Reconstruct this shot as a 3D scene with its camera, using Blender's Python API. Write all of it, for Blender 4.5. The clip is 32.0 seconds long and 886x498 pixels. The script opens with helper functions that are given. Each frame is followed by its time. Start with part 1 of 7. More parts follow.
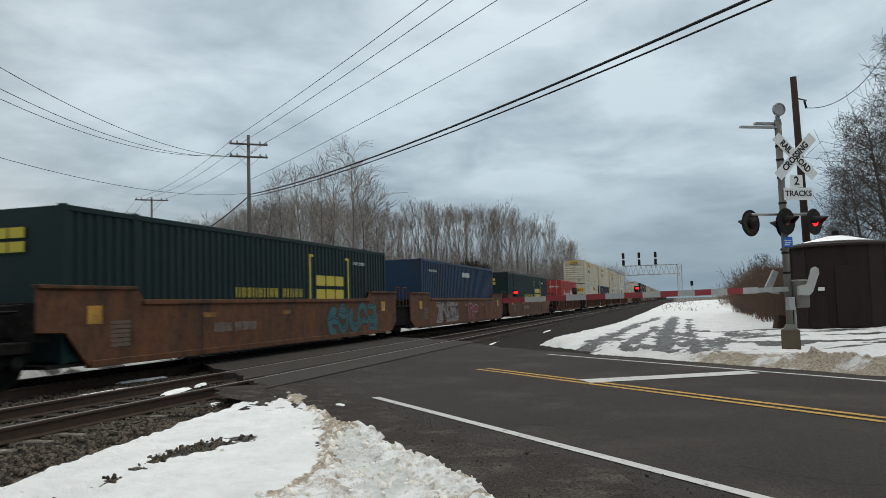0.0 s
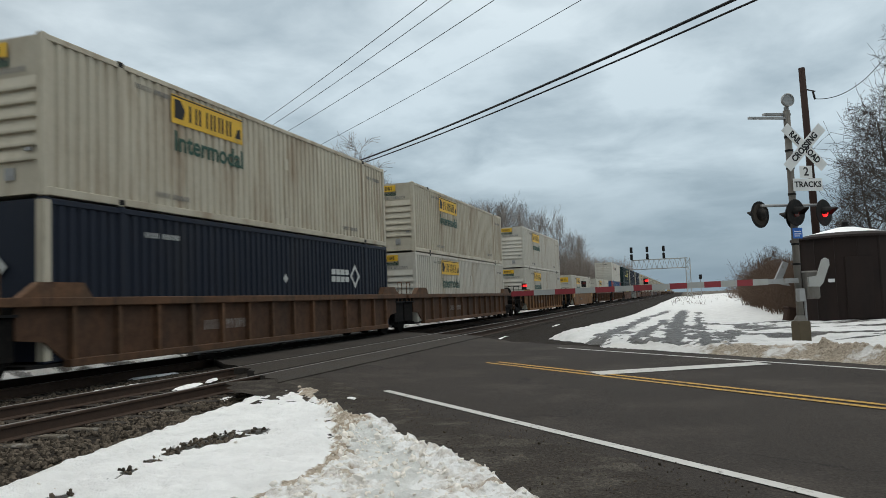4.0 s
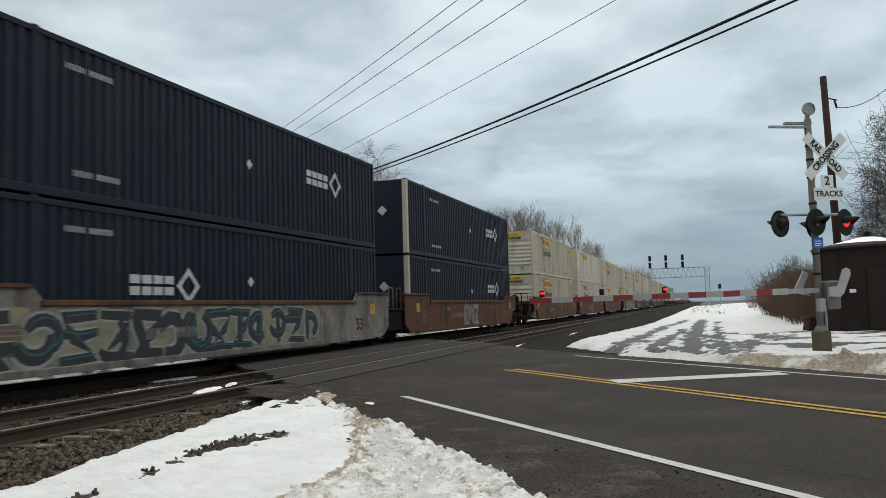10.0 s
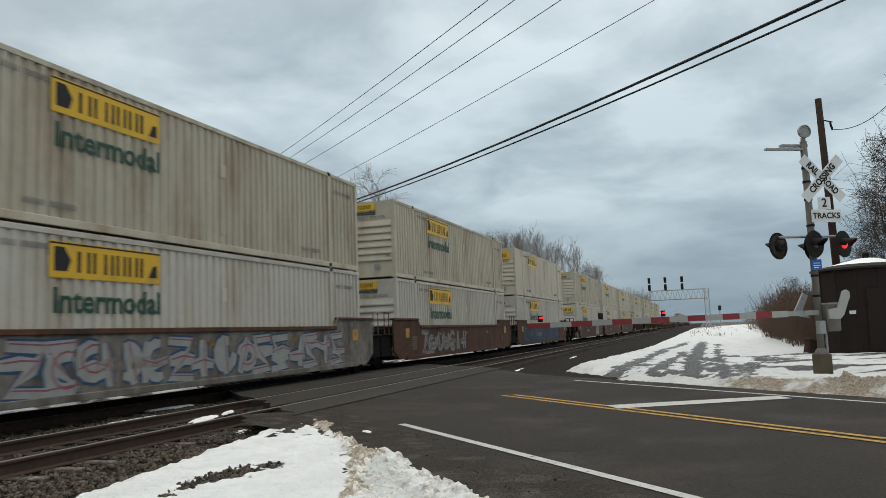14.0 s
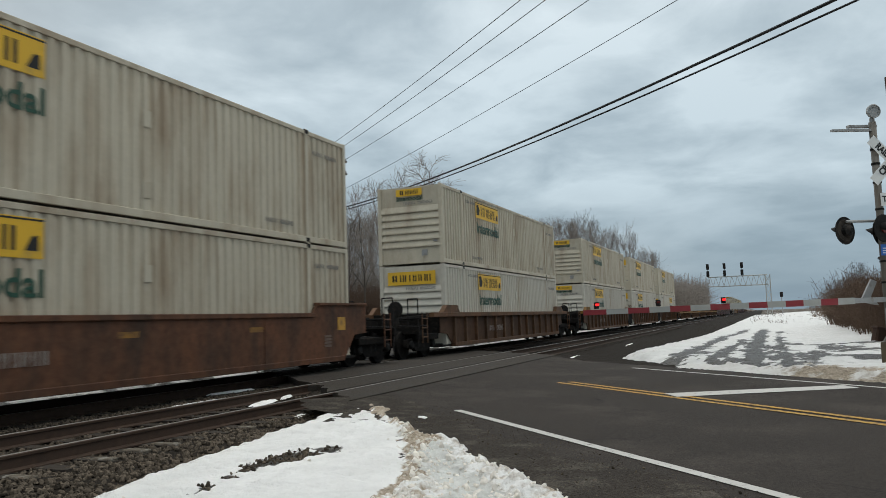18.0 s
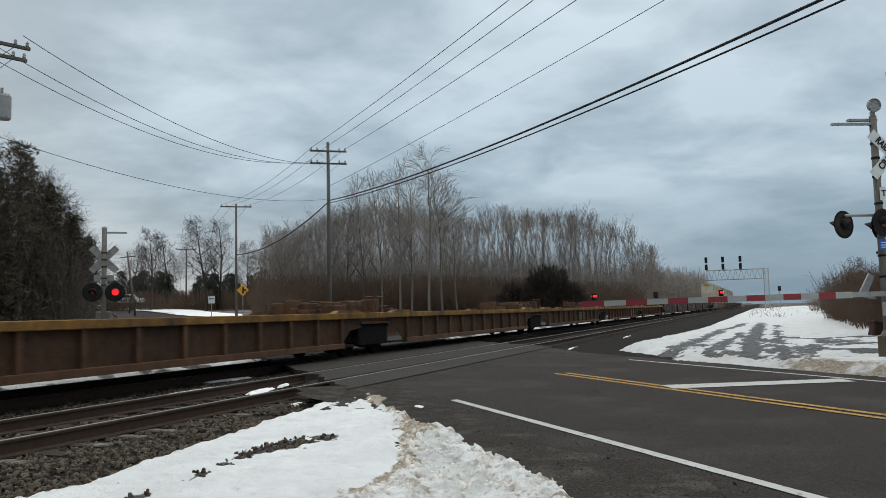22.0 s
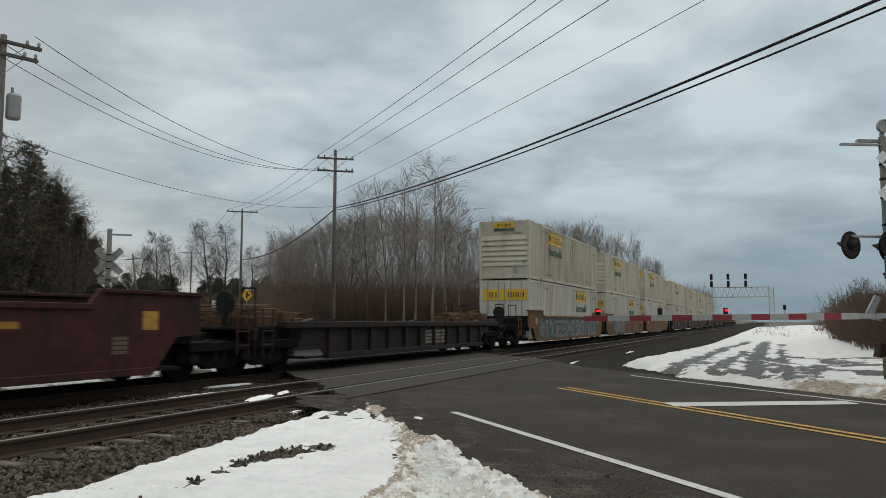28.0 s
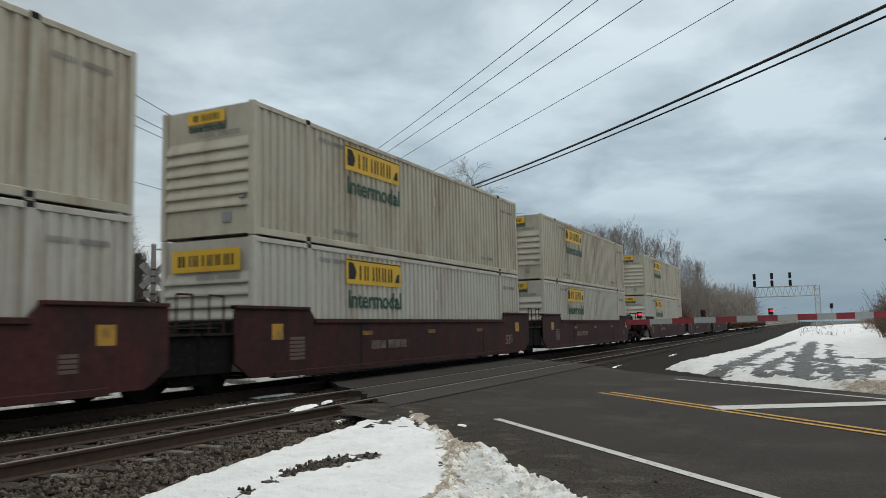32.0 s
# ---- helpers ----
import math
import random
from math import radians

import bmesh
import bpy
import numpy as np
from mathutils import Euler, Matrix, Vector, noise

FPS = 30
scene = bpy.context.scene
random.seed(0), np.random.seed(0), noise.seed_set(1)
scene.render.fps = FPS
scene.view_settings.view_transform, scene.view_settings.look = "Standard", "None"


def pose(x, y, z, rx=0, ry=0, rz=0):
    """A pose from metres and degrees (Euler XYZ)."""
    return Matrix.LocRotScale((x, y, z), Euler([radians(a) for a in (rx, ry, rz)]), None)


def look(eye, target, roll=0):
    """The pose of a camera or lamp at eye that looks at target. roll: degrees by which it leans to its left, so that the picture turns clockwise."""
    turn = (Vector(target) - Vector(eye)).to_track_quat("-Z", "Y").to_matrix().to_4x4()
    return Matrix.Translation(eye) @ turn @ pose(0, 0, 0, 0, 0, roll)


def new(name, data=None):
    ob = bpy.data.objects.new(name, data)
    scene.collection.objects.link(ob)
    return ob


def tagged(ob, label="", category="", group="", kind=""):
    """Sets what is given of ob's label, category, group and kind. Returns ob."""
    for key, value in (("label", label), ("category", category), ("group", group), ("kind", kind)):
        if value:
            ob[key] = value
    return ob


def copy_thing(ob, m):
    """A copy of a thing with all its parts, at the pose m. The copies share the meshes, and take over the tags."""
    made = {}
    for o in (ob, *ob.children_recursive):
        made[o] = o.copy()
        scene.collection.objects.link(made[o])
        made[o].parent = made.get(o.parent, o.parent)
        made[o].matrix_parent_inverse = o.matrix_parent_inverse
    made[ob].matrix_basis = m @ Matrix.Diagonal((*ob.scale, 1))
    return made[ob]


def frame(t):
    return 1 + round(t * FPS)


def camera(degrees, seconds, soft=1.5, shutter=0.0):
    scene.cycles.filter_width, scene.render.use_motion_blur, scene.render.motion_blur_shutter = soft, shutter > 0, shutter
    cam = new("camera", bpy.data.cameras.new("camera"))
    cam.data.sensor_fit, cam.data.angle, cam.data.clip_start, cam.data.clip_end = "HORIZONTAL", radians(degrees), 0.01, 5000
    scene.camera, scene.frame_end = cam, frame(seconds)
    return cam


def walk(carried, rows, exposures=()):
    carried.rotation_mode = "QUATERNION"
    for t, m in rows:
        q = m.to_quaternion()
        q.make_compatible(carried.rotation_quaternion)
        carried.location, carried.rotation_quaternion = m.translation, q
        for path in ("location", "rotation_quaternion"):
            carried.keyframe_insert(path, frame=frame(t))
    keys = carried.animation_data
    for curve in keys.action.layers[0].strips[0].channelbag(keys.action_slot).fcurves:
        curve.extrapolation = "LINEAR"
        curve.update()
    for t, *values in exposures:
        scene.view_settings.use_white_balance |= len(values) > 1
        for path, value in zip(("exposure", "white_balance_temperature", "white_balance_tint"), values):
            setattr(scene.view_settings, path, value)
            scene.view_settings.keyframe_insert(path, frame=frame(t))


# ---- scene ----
cam = camera(59.56, 32.0, soft=0.85, shutter=0.12)
EYE = 1.214
# seconds, sway of the hand-held camera (x, y, z), yaw, pitch, roll; it stands beside the road
ROWS = [
    (0.0, 0.018, 0.012, 0.023, 16.66, 4.08, 1.68), (0.5, 0.007, -0.001, 0.015, 16.23, 4.0, 1.7), (1.0, 0.02, 0.017, 0.02, 15.89, 3.87, 1.59),
    (1.5, -0.009, -0.017, 0.002, 15.12, 4.14, 1.83), (2.0, 0.007, -0.002, 0.007, 14.77, 3.97, 1.41), (2.5, 0.024, 0.027, 0.034, 14.63, 3.44, 0.94),
    (3.0, 0.001, 0.032, -0.003, 14.37, 3.26, 0.89), (3.5, -0.006, -0.001, -0.02, 16.37, 3.54, 1.74), (5.5, -0.007, -0.012, -0.015, 18.12, 4.45, 2.41),
    (6.0, -0.014, 0.022, -0.012, 18.95, 4.75, 2.13), (6.5, 0.005, 0.015, 0.001, 18.81, 4.47, 1.86), (7.0, -0.009, 0.042, -0.007, 18.47, 4.29, 1.48),
    (7.5, 0.014, 0.047, -0.004, 17.92, 4.33, 1.25), (8.0, 0.009, 0.033, -0.027, 16.65, 3.56, 1.33), (8.5, -0.004, 0.036, -0.017, 16.53, 3.75, 1.48),
    (9.0, 0.019, 0.035, -0.0, 16.76, 3.75, 1.18), (9.5, 0.041, 0.003, 0.016, 17.22, 4.33, 1.09), (10.0, -0.002, -0.076, -0.026, 18.5, 4.37, 1.64),
    (10.5, -0.007, -0.049, -0.018, 19.56, 4.24, 1.42), (11.0, -0.018, -0.002, -0.025, 19.88, 4.56, 0.5), (11.5, -0.017, -0.08, -0.005, 19.05, 4.89, 1.02),
    (12.0, -0.003, -0.047, -0.021, 18.53, 5.18, 1.34), (12.5, 0.006, -0.031, -0.005, 19.32, 6.0, 1.76), (13.0, -0.023, -0.096, -0.011, 19.43, 5.64, 2.1),
    (13.5, 0.023, -0.022, -0.003, 18.18, 5.99, 1.88), (15.5, -0.01, -0.051, 0.027, 20.98, 5.98, 2.32), (16.0, -0.007, -0.006, 0.03, 21.84, 4.9, 0.97),
    (16.5, -0.01, -0.039, 0.025, 25.12, 4.12, 1.53), (17.0, -0.017, -0.057, 0.017, 21.99, 5.02, 2.14), (17.5, -0.004, -0.03, 0.025, 20.44, 5.06, 1.94),
    (18.0, -0.006, -0.014, 0.011, 22.44, 5.26, 1.94), (18.5, -0.022, 0.02, 0.004, 21.4, 5.38, 1.92), (19.0, -0.003, 0.021, 0.002, 20.32, 5.46, 1.74),
    (19.5, -0.002, -0.039, -0.002, 20.5, 5.6, 1.95), (20.0, -0.002, -0.029, 0.006, 21.08, 5.75, 1.21), (20.5, 0.003, -0.012, 0.008, 22.36, 6.15, 1.6),
    (21.0, 0.008, -0.036, 0.008, 22.63, 5.8, 1.36), (21.5, 0.015, -0.022, 0.005, 22.57, 5.64, 1.52), (22.0, -0.002, 0.007, -0.006, 22.31, 4.59, 1.42),
    (22.5, 0.005, 0.016, -0.002, 22.01, 3.76, 1.11), (23.0, -0.007, 0.021, -0.002, 21.79, 3.51, 1.15), (23.5, -0.002, 0.025, 0.0, 21.59, 3.18, 0.73),
    (24.0, 0.008, 0.013, -0.002, 21.43, 3.24, 0.53), (24.5, -0.007, 0.027, -0.004, 21.16, 3.18, 0.48), (26.5, -0.009, 0.071, -0.087, 21.7, 3.29, -0.43),
    (27.0, -0.011, 0.054, -0.129, 21.99, 4.15, 0.48), (27.5, -0.011, 0.046, -0.004, 22.31, 4.18, -0.25), (28.0, -0.003, 0.065, 0.01, 22.56, 5.33, -0.06),
    (28.5, 0.009, 0.049, 0.002, 22.57, 4.83, -0.17), (29.0, 0.004, 0.049, 0.003, 22.54, 4.45, -0.13), (29.5, 0.016, 0.042, 0.005, 22.79, 4.35, 0.48),
    (30.0, 0.005, -0.004, 0.015, 23.82, 4.76, 0.95), (30.5, -0.003, -0.045, 0.004, 23.57, 4.91, 1.09), (31.0, 0.008, 0.013, 0.012, 23.85, 5.29, 1.46),
    (31.5, -0.007, -0.072, 0.011, 24.38, 5.9, 1.67), (32.0, -0.015, 0.01, 0.022, 25.42, 5.84, 1.13),
]
walk(cam, [(t, pose(x, y, EYE + z, 90 + pitch, roll, yaw)) for t, x, y, z, yaw, pitch, roll in ROWS],
     [(0.0, -0.05, 6300, 10), (1.0, -0.05, 6332, 10), (2.0, -0.08, 6412, 10), (3.0, -0.05, 6380, 10), (6.0, -0.02, 6240, 10), (7.0, -0.10, 6240, 10), (8.0, -0.06, 6300, 10), (9.0, 0.02, 6420, 10),
      (10.0, 0.06, 6404, 10), (12.0, -0.02, 6492, 10), (16.0, -0.03, 6272, 10), (16.5, 0.05, 6372, 10), (17.0, -0.07, 6340, 10), (19.0, -0.01, 6340, 10), (21.0, -0.04, 6220, 10),
      (22.0, -0.12, 6140, 10), (23.0, -0.08, 6280, 10), (24.0, -0.05, 6372, 10), (27.0, -0.14, 6460, 10), (28.0, -0.19, 6460, 10), (29.0, -0.10, 6520, 10), (30.0, -0.03, 6560, 10), (32.0, -0.06, 6280, 10)])

# ---- world and sun: a broken overcast, late winter afternoon ----
SUN_EL, SUN_AZ = radians(14), radians(-62)
world = bpy.data.worlds.new("overcast_sky")
scene.world = world
world.use_nodes = True
wn, wl = world.node_tree.nodes, world.node_tree.links
wn.clear()


def wnode(kind, **kw):
    n = wn.new(kind)
    for k, v in kw.items():
        n.inputs[k].default_value = v
    return n


def wmath(op, a, b=None, c=None):
    n = wn.new("ShaderNodeMath")
    n.operation = op
    for i, v in enumerate((a, b, c)):
        if v is None:
            continue
        if isinstance(v, (int, float)):
            n.inputs[i].default_value = v
        else:
            wl.new(v, n.inputs[i])
    return n.outputs[0]


def wmix(fac, a, b, blend="MIX"):
    n = wn.new("ShaderNodeMix")
    n.data_type, n.blend_type = "RGBA", blend
    for sock, v in ((n.inputs[0], fac), (n.inputs[6], a), (n.inputs[7], b)):
        if isinstance(v, (int, float)):
            sock.default_value = v
        elif isinstance(v, tuple):
            sock.default_value = (*v, 1)
        else:
            wl.new(v, sock)
    return n.outputs[2]


wtc = wn.new("ShaderNodeTexCoord")
sep = wn.new("ShaderNodeSeparateXYZ")
wl.new(wtc.outputs["Generated"], sep.inputs[0])
el = wmath("MAXIMUM", sep.outputs[2], 0.0)
den = wmath("ADD", el, 0.20)
comb = wn.new("ShaderNodeCombineXYZ")
wl.new(wmath("DIVIDE", sep.outputs[0], den), comb.inputs[0])
wl.new(wmath("DIVIDE", sep.outputs[1], den), comb.inputs[1])
n_big = wnode("ShaderNodeTexNoise", Scale=0.85, Detail=6.0, Roughness=0.48, Distortion=0.3)
n_small = wnode("ShaderNodeTexNoise", Scale=2.6, Detail=7.0, Roughness=0.55, Distortion=0.3)
wl.new(comb.outputs[0], n_big.inputs["Vector"])
wl.new(comb.outputs[0], n_small.inputs["Vector"])
dens = wmath("ADD", wmath("MULTIPLY", n_big.outputs[0], 0.62), wmath("MULTIPLY", n_small.outputs[0], 0.38))
# the cover is thinner ahead, where the brighter gap shows
gap = wn.new("ShaderNodeVectorMath")
gap.operation = "DOT_PRODUCT"
gap.inputs[1].default_value = tuple(Vector((-0.07, 0.93, 0.34)).normalized())
wl.new(wtc.outputs["Generated"], gap.inputs[0])
thin = wmath("MULTIPLY", wmath("POWER", wmath("MAXIMUM", gap.outputs["Value"], 0.0), 20.0), 0.125)
ramp = wn.new("ShaderNodeValToRGB")
wl.new(wmath("SUBTRACT", dens, thin), ramp.inputs[0])
ramp.color_ramp.elements[0].position, ramp.color_ramp.elements[0].color = 0.36, (0.745, 0.88, 0.945, 1)
ramp.color_ramp.elements[1].position, ramp.color_ramp.elements[1].color = 0.65, (0.285, 0.375, 0.44, 1)
mid = ramp.color_ramp.elements.new(0.50)
mid.color = (0.445, 0.56, 0.63, 1)
sky = wn.new("ShaderNodeTexSky")
sky.sky_type, sky.sun_disc = "NISHITA", False
sky.sun_elevation, sky.sun_rotation = SUN_EL, SUN_AZ
blue = wmix(1.0, sky.outputs[0], (0.10, 0.10, 0.10), "MULTIPLY")
# low down: pale towards the hidden sun, slate blue away from it
toward = wn.new("ShaderNodeVectorMath")
toward.operation = "DOT_PRODUCT"
toward.inputs[1].default_value = (math.sin(SUN_AZ), math.cos(SUN_AZ), 0)
wl.new(wtc.outputs["Generated"], toward.inputs[0])
side = wn.new("ShaderNodeClamp")
wl.new(wmath("MULTIPLY", wmath("SUBTRACT", toward.outputs["Value"], 0.50), 2.6), side.inputs[0])
low_col = wmix(side.outputs[0], (0.25, 0.36, 0.45), (0.50, 0.53, 0.56))
low = wn.new("ShaderNodeClamp")
wl.new(wmath("SUBTRACT", 1.0, wmath("MULTIPLY", wmath("ADD", el, wmath("MULTIPLY", wmath("SUBTRACT", n_small.outputs[0], 0.5), 0.12)), 6.5)), low.inputs[0])
cover = wmix(wmath("MULTIPLY", low.outputs[0], 0.85), ramp.outputs[0], low_col)
cloudy = wmix(0.92, blue, cover)
# the cover is brighter overhead than near the horizon, as an overcast sky is
glow = wmix(wmath("POWER", el, 3.0), (1.04, 1.04, 1.04), (6.9, 5.5, 4.6))
lit = wn.new("ShaderNodeVectorMath")
lit.operation = "MULTIPLY"
wl.new(cloudy, lit.inputs[0])
wl.new(glow, lit.inputs[1])
bg = wn.new("ShaderNodeBackground")
wl.new(lit.outputs[0], bg.inputs[0])
bg.inputs[1].default_value = 0.80
wout = wn.new("ShaderNodeOutputWorld")
wl.new(bg.outputs[0], wout.inputs[0])

sun = new("sun", bpy.data.lights.new("sun", "SUN"))
sun.data.energy, sun.data.angle, sun.data.color = 0.35, radians(40), (1.0, 0.95, 0.88)
sun.matrix_world = look((0, 0, 30), (-30 * math.sin(SUN_AZ), -30 * math.cos(SUN_AZ), 30 - 30 * math.tan(SUN_EL)))

# ---- materials ----
def nodes_of(name):
    m = bpy.data.materials.new(name)
    m.use_nodes = True
    nt = m.node_tree
    return m, nt.nodes, nt.links, nt.nodes["Principled BSDF"]


def surface(name, col, col2=None, rough=0.7, scale=3.0, metal=0.0, grain=0.0, grain_scale=60.0, stain=None, stain_at=0.6, stain_scale=1.2, streak=0.0, vary=0.0, dist=0.02, sharp=0.12, speck=0.0, speck_scale=55.0, crack=False, island=False, drip=None, drip_by=0.7):
    """Two-scale colour variation, stains (optionally drawn down as streaks) and fine relief."""
    m, n, l, b = nodes_of(name)
    tc = n.new("ShaderNodeTexCoord")
    co = tc.outputs["Object"]
    base = n.new("ShaderNodeTexNoise")
    base.inputs["Scale"].default_value, base.inputs["Detail"].default_value = scale, 5
    l.new(co, base.inputs["Vector"])
    mix = n.new("ShaderNodeMix")
    mix.data_type = "RGBA"
    mix.inputs[6].default_value = (*col, 1)
    mix.inputs[7].default_value = (*(col2 or tuple(c * 0.8 for c in col)), 1)
    l.new(base.outputs[0], mix.inputs[0])
    out = mix.outputs[2]
    if stain:
        mp = n.new("ShaderNodeMapping")
        mp.inputs["Scale"].default_value = (1, 1, 1 - streak)
        l.new(co, mp.inputs[0])
        sn = n.new("ShaderNodeTexNoise")
        sn.inputs["Scale"].default_value, sn.inputs["Detail"].default_value, sn.inputs["Roughness"].default_value = stain_scale, 8, 0.65
        l.new(mp.outputs[0], sn.inputs["Vector"])
        rp = n.new("ShaderNodeValToRGB")
        rp.color_ramp.elements[0].position, rp.color_ramp.elements[1].position = stain_at - sharp, stain_at + sharp
        l.new(sn.outputs[0], rp.inputs[0])
        mx = n.new("ShaderNodeMix")
        mx.data_type = "RGBA"
        l.new(rp.outputs[0], mx.inputs[0])
        l.new(out, mx.inputs[6])
        mx.inputs[7].default_value = (*stain, 1)
        out = mx.outputs[2]
    if drip:
        dm = n.new("ShaderNodeMapping")
        dm.inputs["Scale"].default_value = (4.5, 4.5, 0.22)
        l.new(co, dm.inputs[0])
        dn = n.new("ShaderNodeTexNoise")
        dn.inputs["Scale"].default_value, dn.inputs["Detail"].default_value, dn.inputs["Roughness"].default_value = 1.0, 6, 0.7
        l.new(dm.outputs[0], dn.inputs["Vector"])
        dr = n.new("ShaderNodeMapRange")
        dr.inputs[1].default_value, dr.inputs[2].default_value, dr.inputs[3].default_value, dr.inputs[4].default_value = 0.57, 0.74, 0.0, drip_by
        l.new(dn.outputs[0], dr.inputs[0])
        dx = n.new("ShaderNodeMix")
        dx.data_type = "RGBA"
        l.new(dr.outputs[0], dx.inputs[0])
        l.new(out, dx.inputs[6])
        dx.inputs[7].default_value = (*drip, 1)
        out = dx.outputs[2]
    if crack:
        wob = n.new("ShaderNodeTexNoise")
        wob.inputs["Scale"].default_value, wob.inputs["Detail"].default_value = 1.6, 5
        l.new(co, wob.inputs["Vector"])
        add = n.new("ShaderNodeMix")
        add.data_type, add.blend_type = "RGBA", "ADD"
        add.inputs[0].default_value = 0.8
        l.new(co, add.inputs[6])
        l.new(wob.outputs["Color"], add.inputs[7])
        vo = n.new("ShaderNodeTexVoronoi")
        vo.feature = "DISTANCE_TO_EDGE"
        vo.inputs["Scale"].default_value = 0.42
        l.new(add.outputs[2], vo.inputs["Vector"])
        cr = n.new("ShaderNodeMapRange")
        cr.inputs[1].default_value, cr.inputs[2].default_value, cr.inputs[3].default_value, cr.inputs[4].default_value = 0.003, 0.010, 0.75, 0.0
        l.new(vo.outputs["Distance"], cr.inputs[0])
        gate_ = n.new("ShaderNodeMapRange")
        gate_.inputs[1].default_value, gate_.inputs[2].default_value = 0.48, 0.60
        l.new(base.outputs[0], gate_.inputs[0])
        mu = n.new("ShaderNodeMath")
        mu.operation = "MULTIPLY"
        l.new(cr.outputs[0], mu.inputs[0])
        l.new(gate_.outputs[0], mu.inputs[1])
        mk = n.new("ShaderNodeMix")
        mk.data_type = "RGBA"
        l.new(mu.outputs[0], mk.inputs[0])
        l.new(out, mk.inputs[6])
        mk.inputs[7].default_value = (0.018, 0.016, 0.015, 1)
        out = mk.outputs[2]
    if speck:
        fs = n.new("ShaderNodeTexNoise")
        fs.inputs["Scale"].default_value, fs.inputs["Detail"].default_value, fs.inputs["Roughness"].default_value = speck_scale, 4, 0.8
        l.new(co, fs.inputs["Vector"])
        mv = n.new("ShaderNodeMapRange")
        mv.inputs[1].default_value, mv.inputs[2].default_value, mv.inputs[3].default_value, mv.inputs[4].default_value = 0.3, 0.7, 1 - speck, 1 + speck
        l.new(fs.outputs[0], mv.inputs[0])
        hs = n.new("ShaderNodeHueSaturation")
        l.new(mv.outputs[0], hs.inputs["Value"])
        l.new(out, hs.inputs["Color"])
        out = hs.outputs[0]
    if vary:
        oi = n.new("ShaderNodeNewGeometry" if island else "ShaderNodeObjectInfo")
        hv = n.new("ShaderNodeHueSaturation")
        mr = n.new("ShaderNodeMapRange")
        mr.inputs[3].default_value, mr.inputs[4].default_value = 1 - vary, 1 + vary
        l.new(oi.outputs["Random Per Island" if island else "Random"], mr.inputs[0])
        l.new(mr.outputs[0], hv.inputs["Value"])
        l.new(out, hv.inputs["Color"])
        out = hv.outputs[0]
    l.new(out, b.inputs["Base Color"])
    b.inputs["Roughness"].default_value, b.inputs["Metallic"].default_value = rough, metal
    b.inputs["Specular IOR Level"].default_value = 0.10 if rough > 0.8 else 0.2 if rough > 0.5 else 0.4
    if grain:
        g = n.new("ShaderNodeTexNoise")
        g.inputs["Scale"].default_value, g.inputs["Detail"].default_value = grain_scale, 6
        l.new(co, g.inputs["Vector"])
        bump = n.new("ShaderNodeBump")
        bump.inputs["Strength"].default_value, bump.inputs["Distance"].default_value = grain, dist
        l.new(g.outputs[0], bump.inputs["Height"])
        l.new(bump.outputs[0], b.inputs["Normal"])
    return m


def glowing(name, col, power):
    m, n, l, b = nodes_of(name)
    b.inputs["Base Color"].default_value = (*col, 1)
    b.inputs["Emission Color"].default_value = (*col, 1)
    b.inputs["Emission Strength"].default_value = power
    return m


M_ASPHALT = surface("asphalt", (0.045, 0.0378, 0.0322), (0.0285, 0.0243, 0.021), 0.85, 0.45, grain=0.8, grain_scale=90, stain=(0.060, 0.0505, 0.043), stain_at=0.60, stain_scale=0.5, dist=0.012, sharp=0.10, speck=0.6, speck_scale=42, crack=True)
M_XING = surface("crossing_asphalt", (0.058, 0.0495, 0.0415), (0.036, 0.0308, 0.0262), 0.85, 0.7, grain=0.6, grain_scale=80, stain=(0.045, 0.042, 0.04), stain_at=0.6, dist=0.01, speck=0.4, speck_scale=42)
M_DIRT = surface("muddy_shoulder", (0.050, 0.042, 0.034), (0.030, 0.025, 0.021), 0.9, 1.2, grain=1.0, grain_scale=45, stain=(0.080, 0.070, 0.058), stain_at=0.57, stain_scale=2.2, sharp=0.08, dist=0.03, speck=0.8, speck_scale=32)
M_GROUND = surface("winter_ground", (0.10, 0.075, 0.05), (0.05, 0.04, 0.028), 0.95, 0.3, grain=1.0, grain_scale=6, stain=(0.55, 0.56, 0.57), stain_at=0.62, stain_scale=0.12, dist=0.1)
M_BALLAST = surface("ballast_bed", (0.034, 0.027, 0.021), (0.011, 0.0095, 0.008), 0.95, 14, grain=1.0, grain_scale=20, dist=0.06)
M_STONE = surface("ballast_stone", (0.120, 0.096, 0.072), (0.050, 0.040, 0.031), 0.9, 8, grain=0.4, grain_scale=50, vary=0.6, island=True)
M_SNOW = surface("snow", (0.94, 0.925, 0.90), (0.87, 0.855, 0.835), 0.65, 1.2, grain=0.5, grain_scale=14, stain=(0.62, 0.60, 0.56), stain_at=0.68, stain_scale=1.6, dist=0.05)
M_WHITE = surface("road_white", (0.50, 0.485, 0.455), (0.39, 0.375, 0.35), 0.7, 6, stain=(0.09, 0.08, 0.07), stain_at=0.63, stain_scale=14, sharp=0.06)
M_YELLOW = surface("road_yellow", (0.47, 0.27, 0.045), (0.33, 0.19, 0.04), 0.7, 6, stain=(0.08, 0.07, 0.06), stain_at=0.57, stain_scale=14, sharp=0.06)
M_RAIL = surface("rail_rust", (0.075, 0.045, 0.03), (0.035, 0.024, 0.018), 0.75, 8, grain=0.3, grain_scale=70)
M_RAILTOP = surface("rail_head", (0.30, 0.28, 0.26), (0.18, 0.165, 0.15), 0.35, 3, metal=0.8)
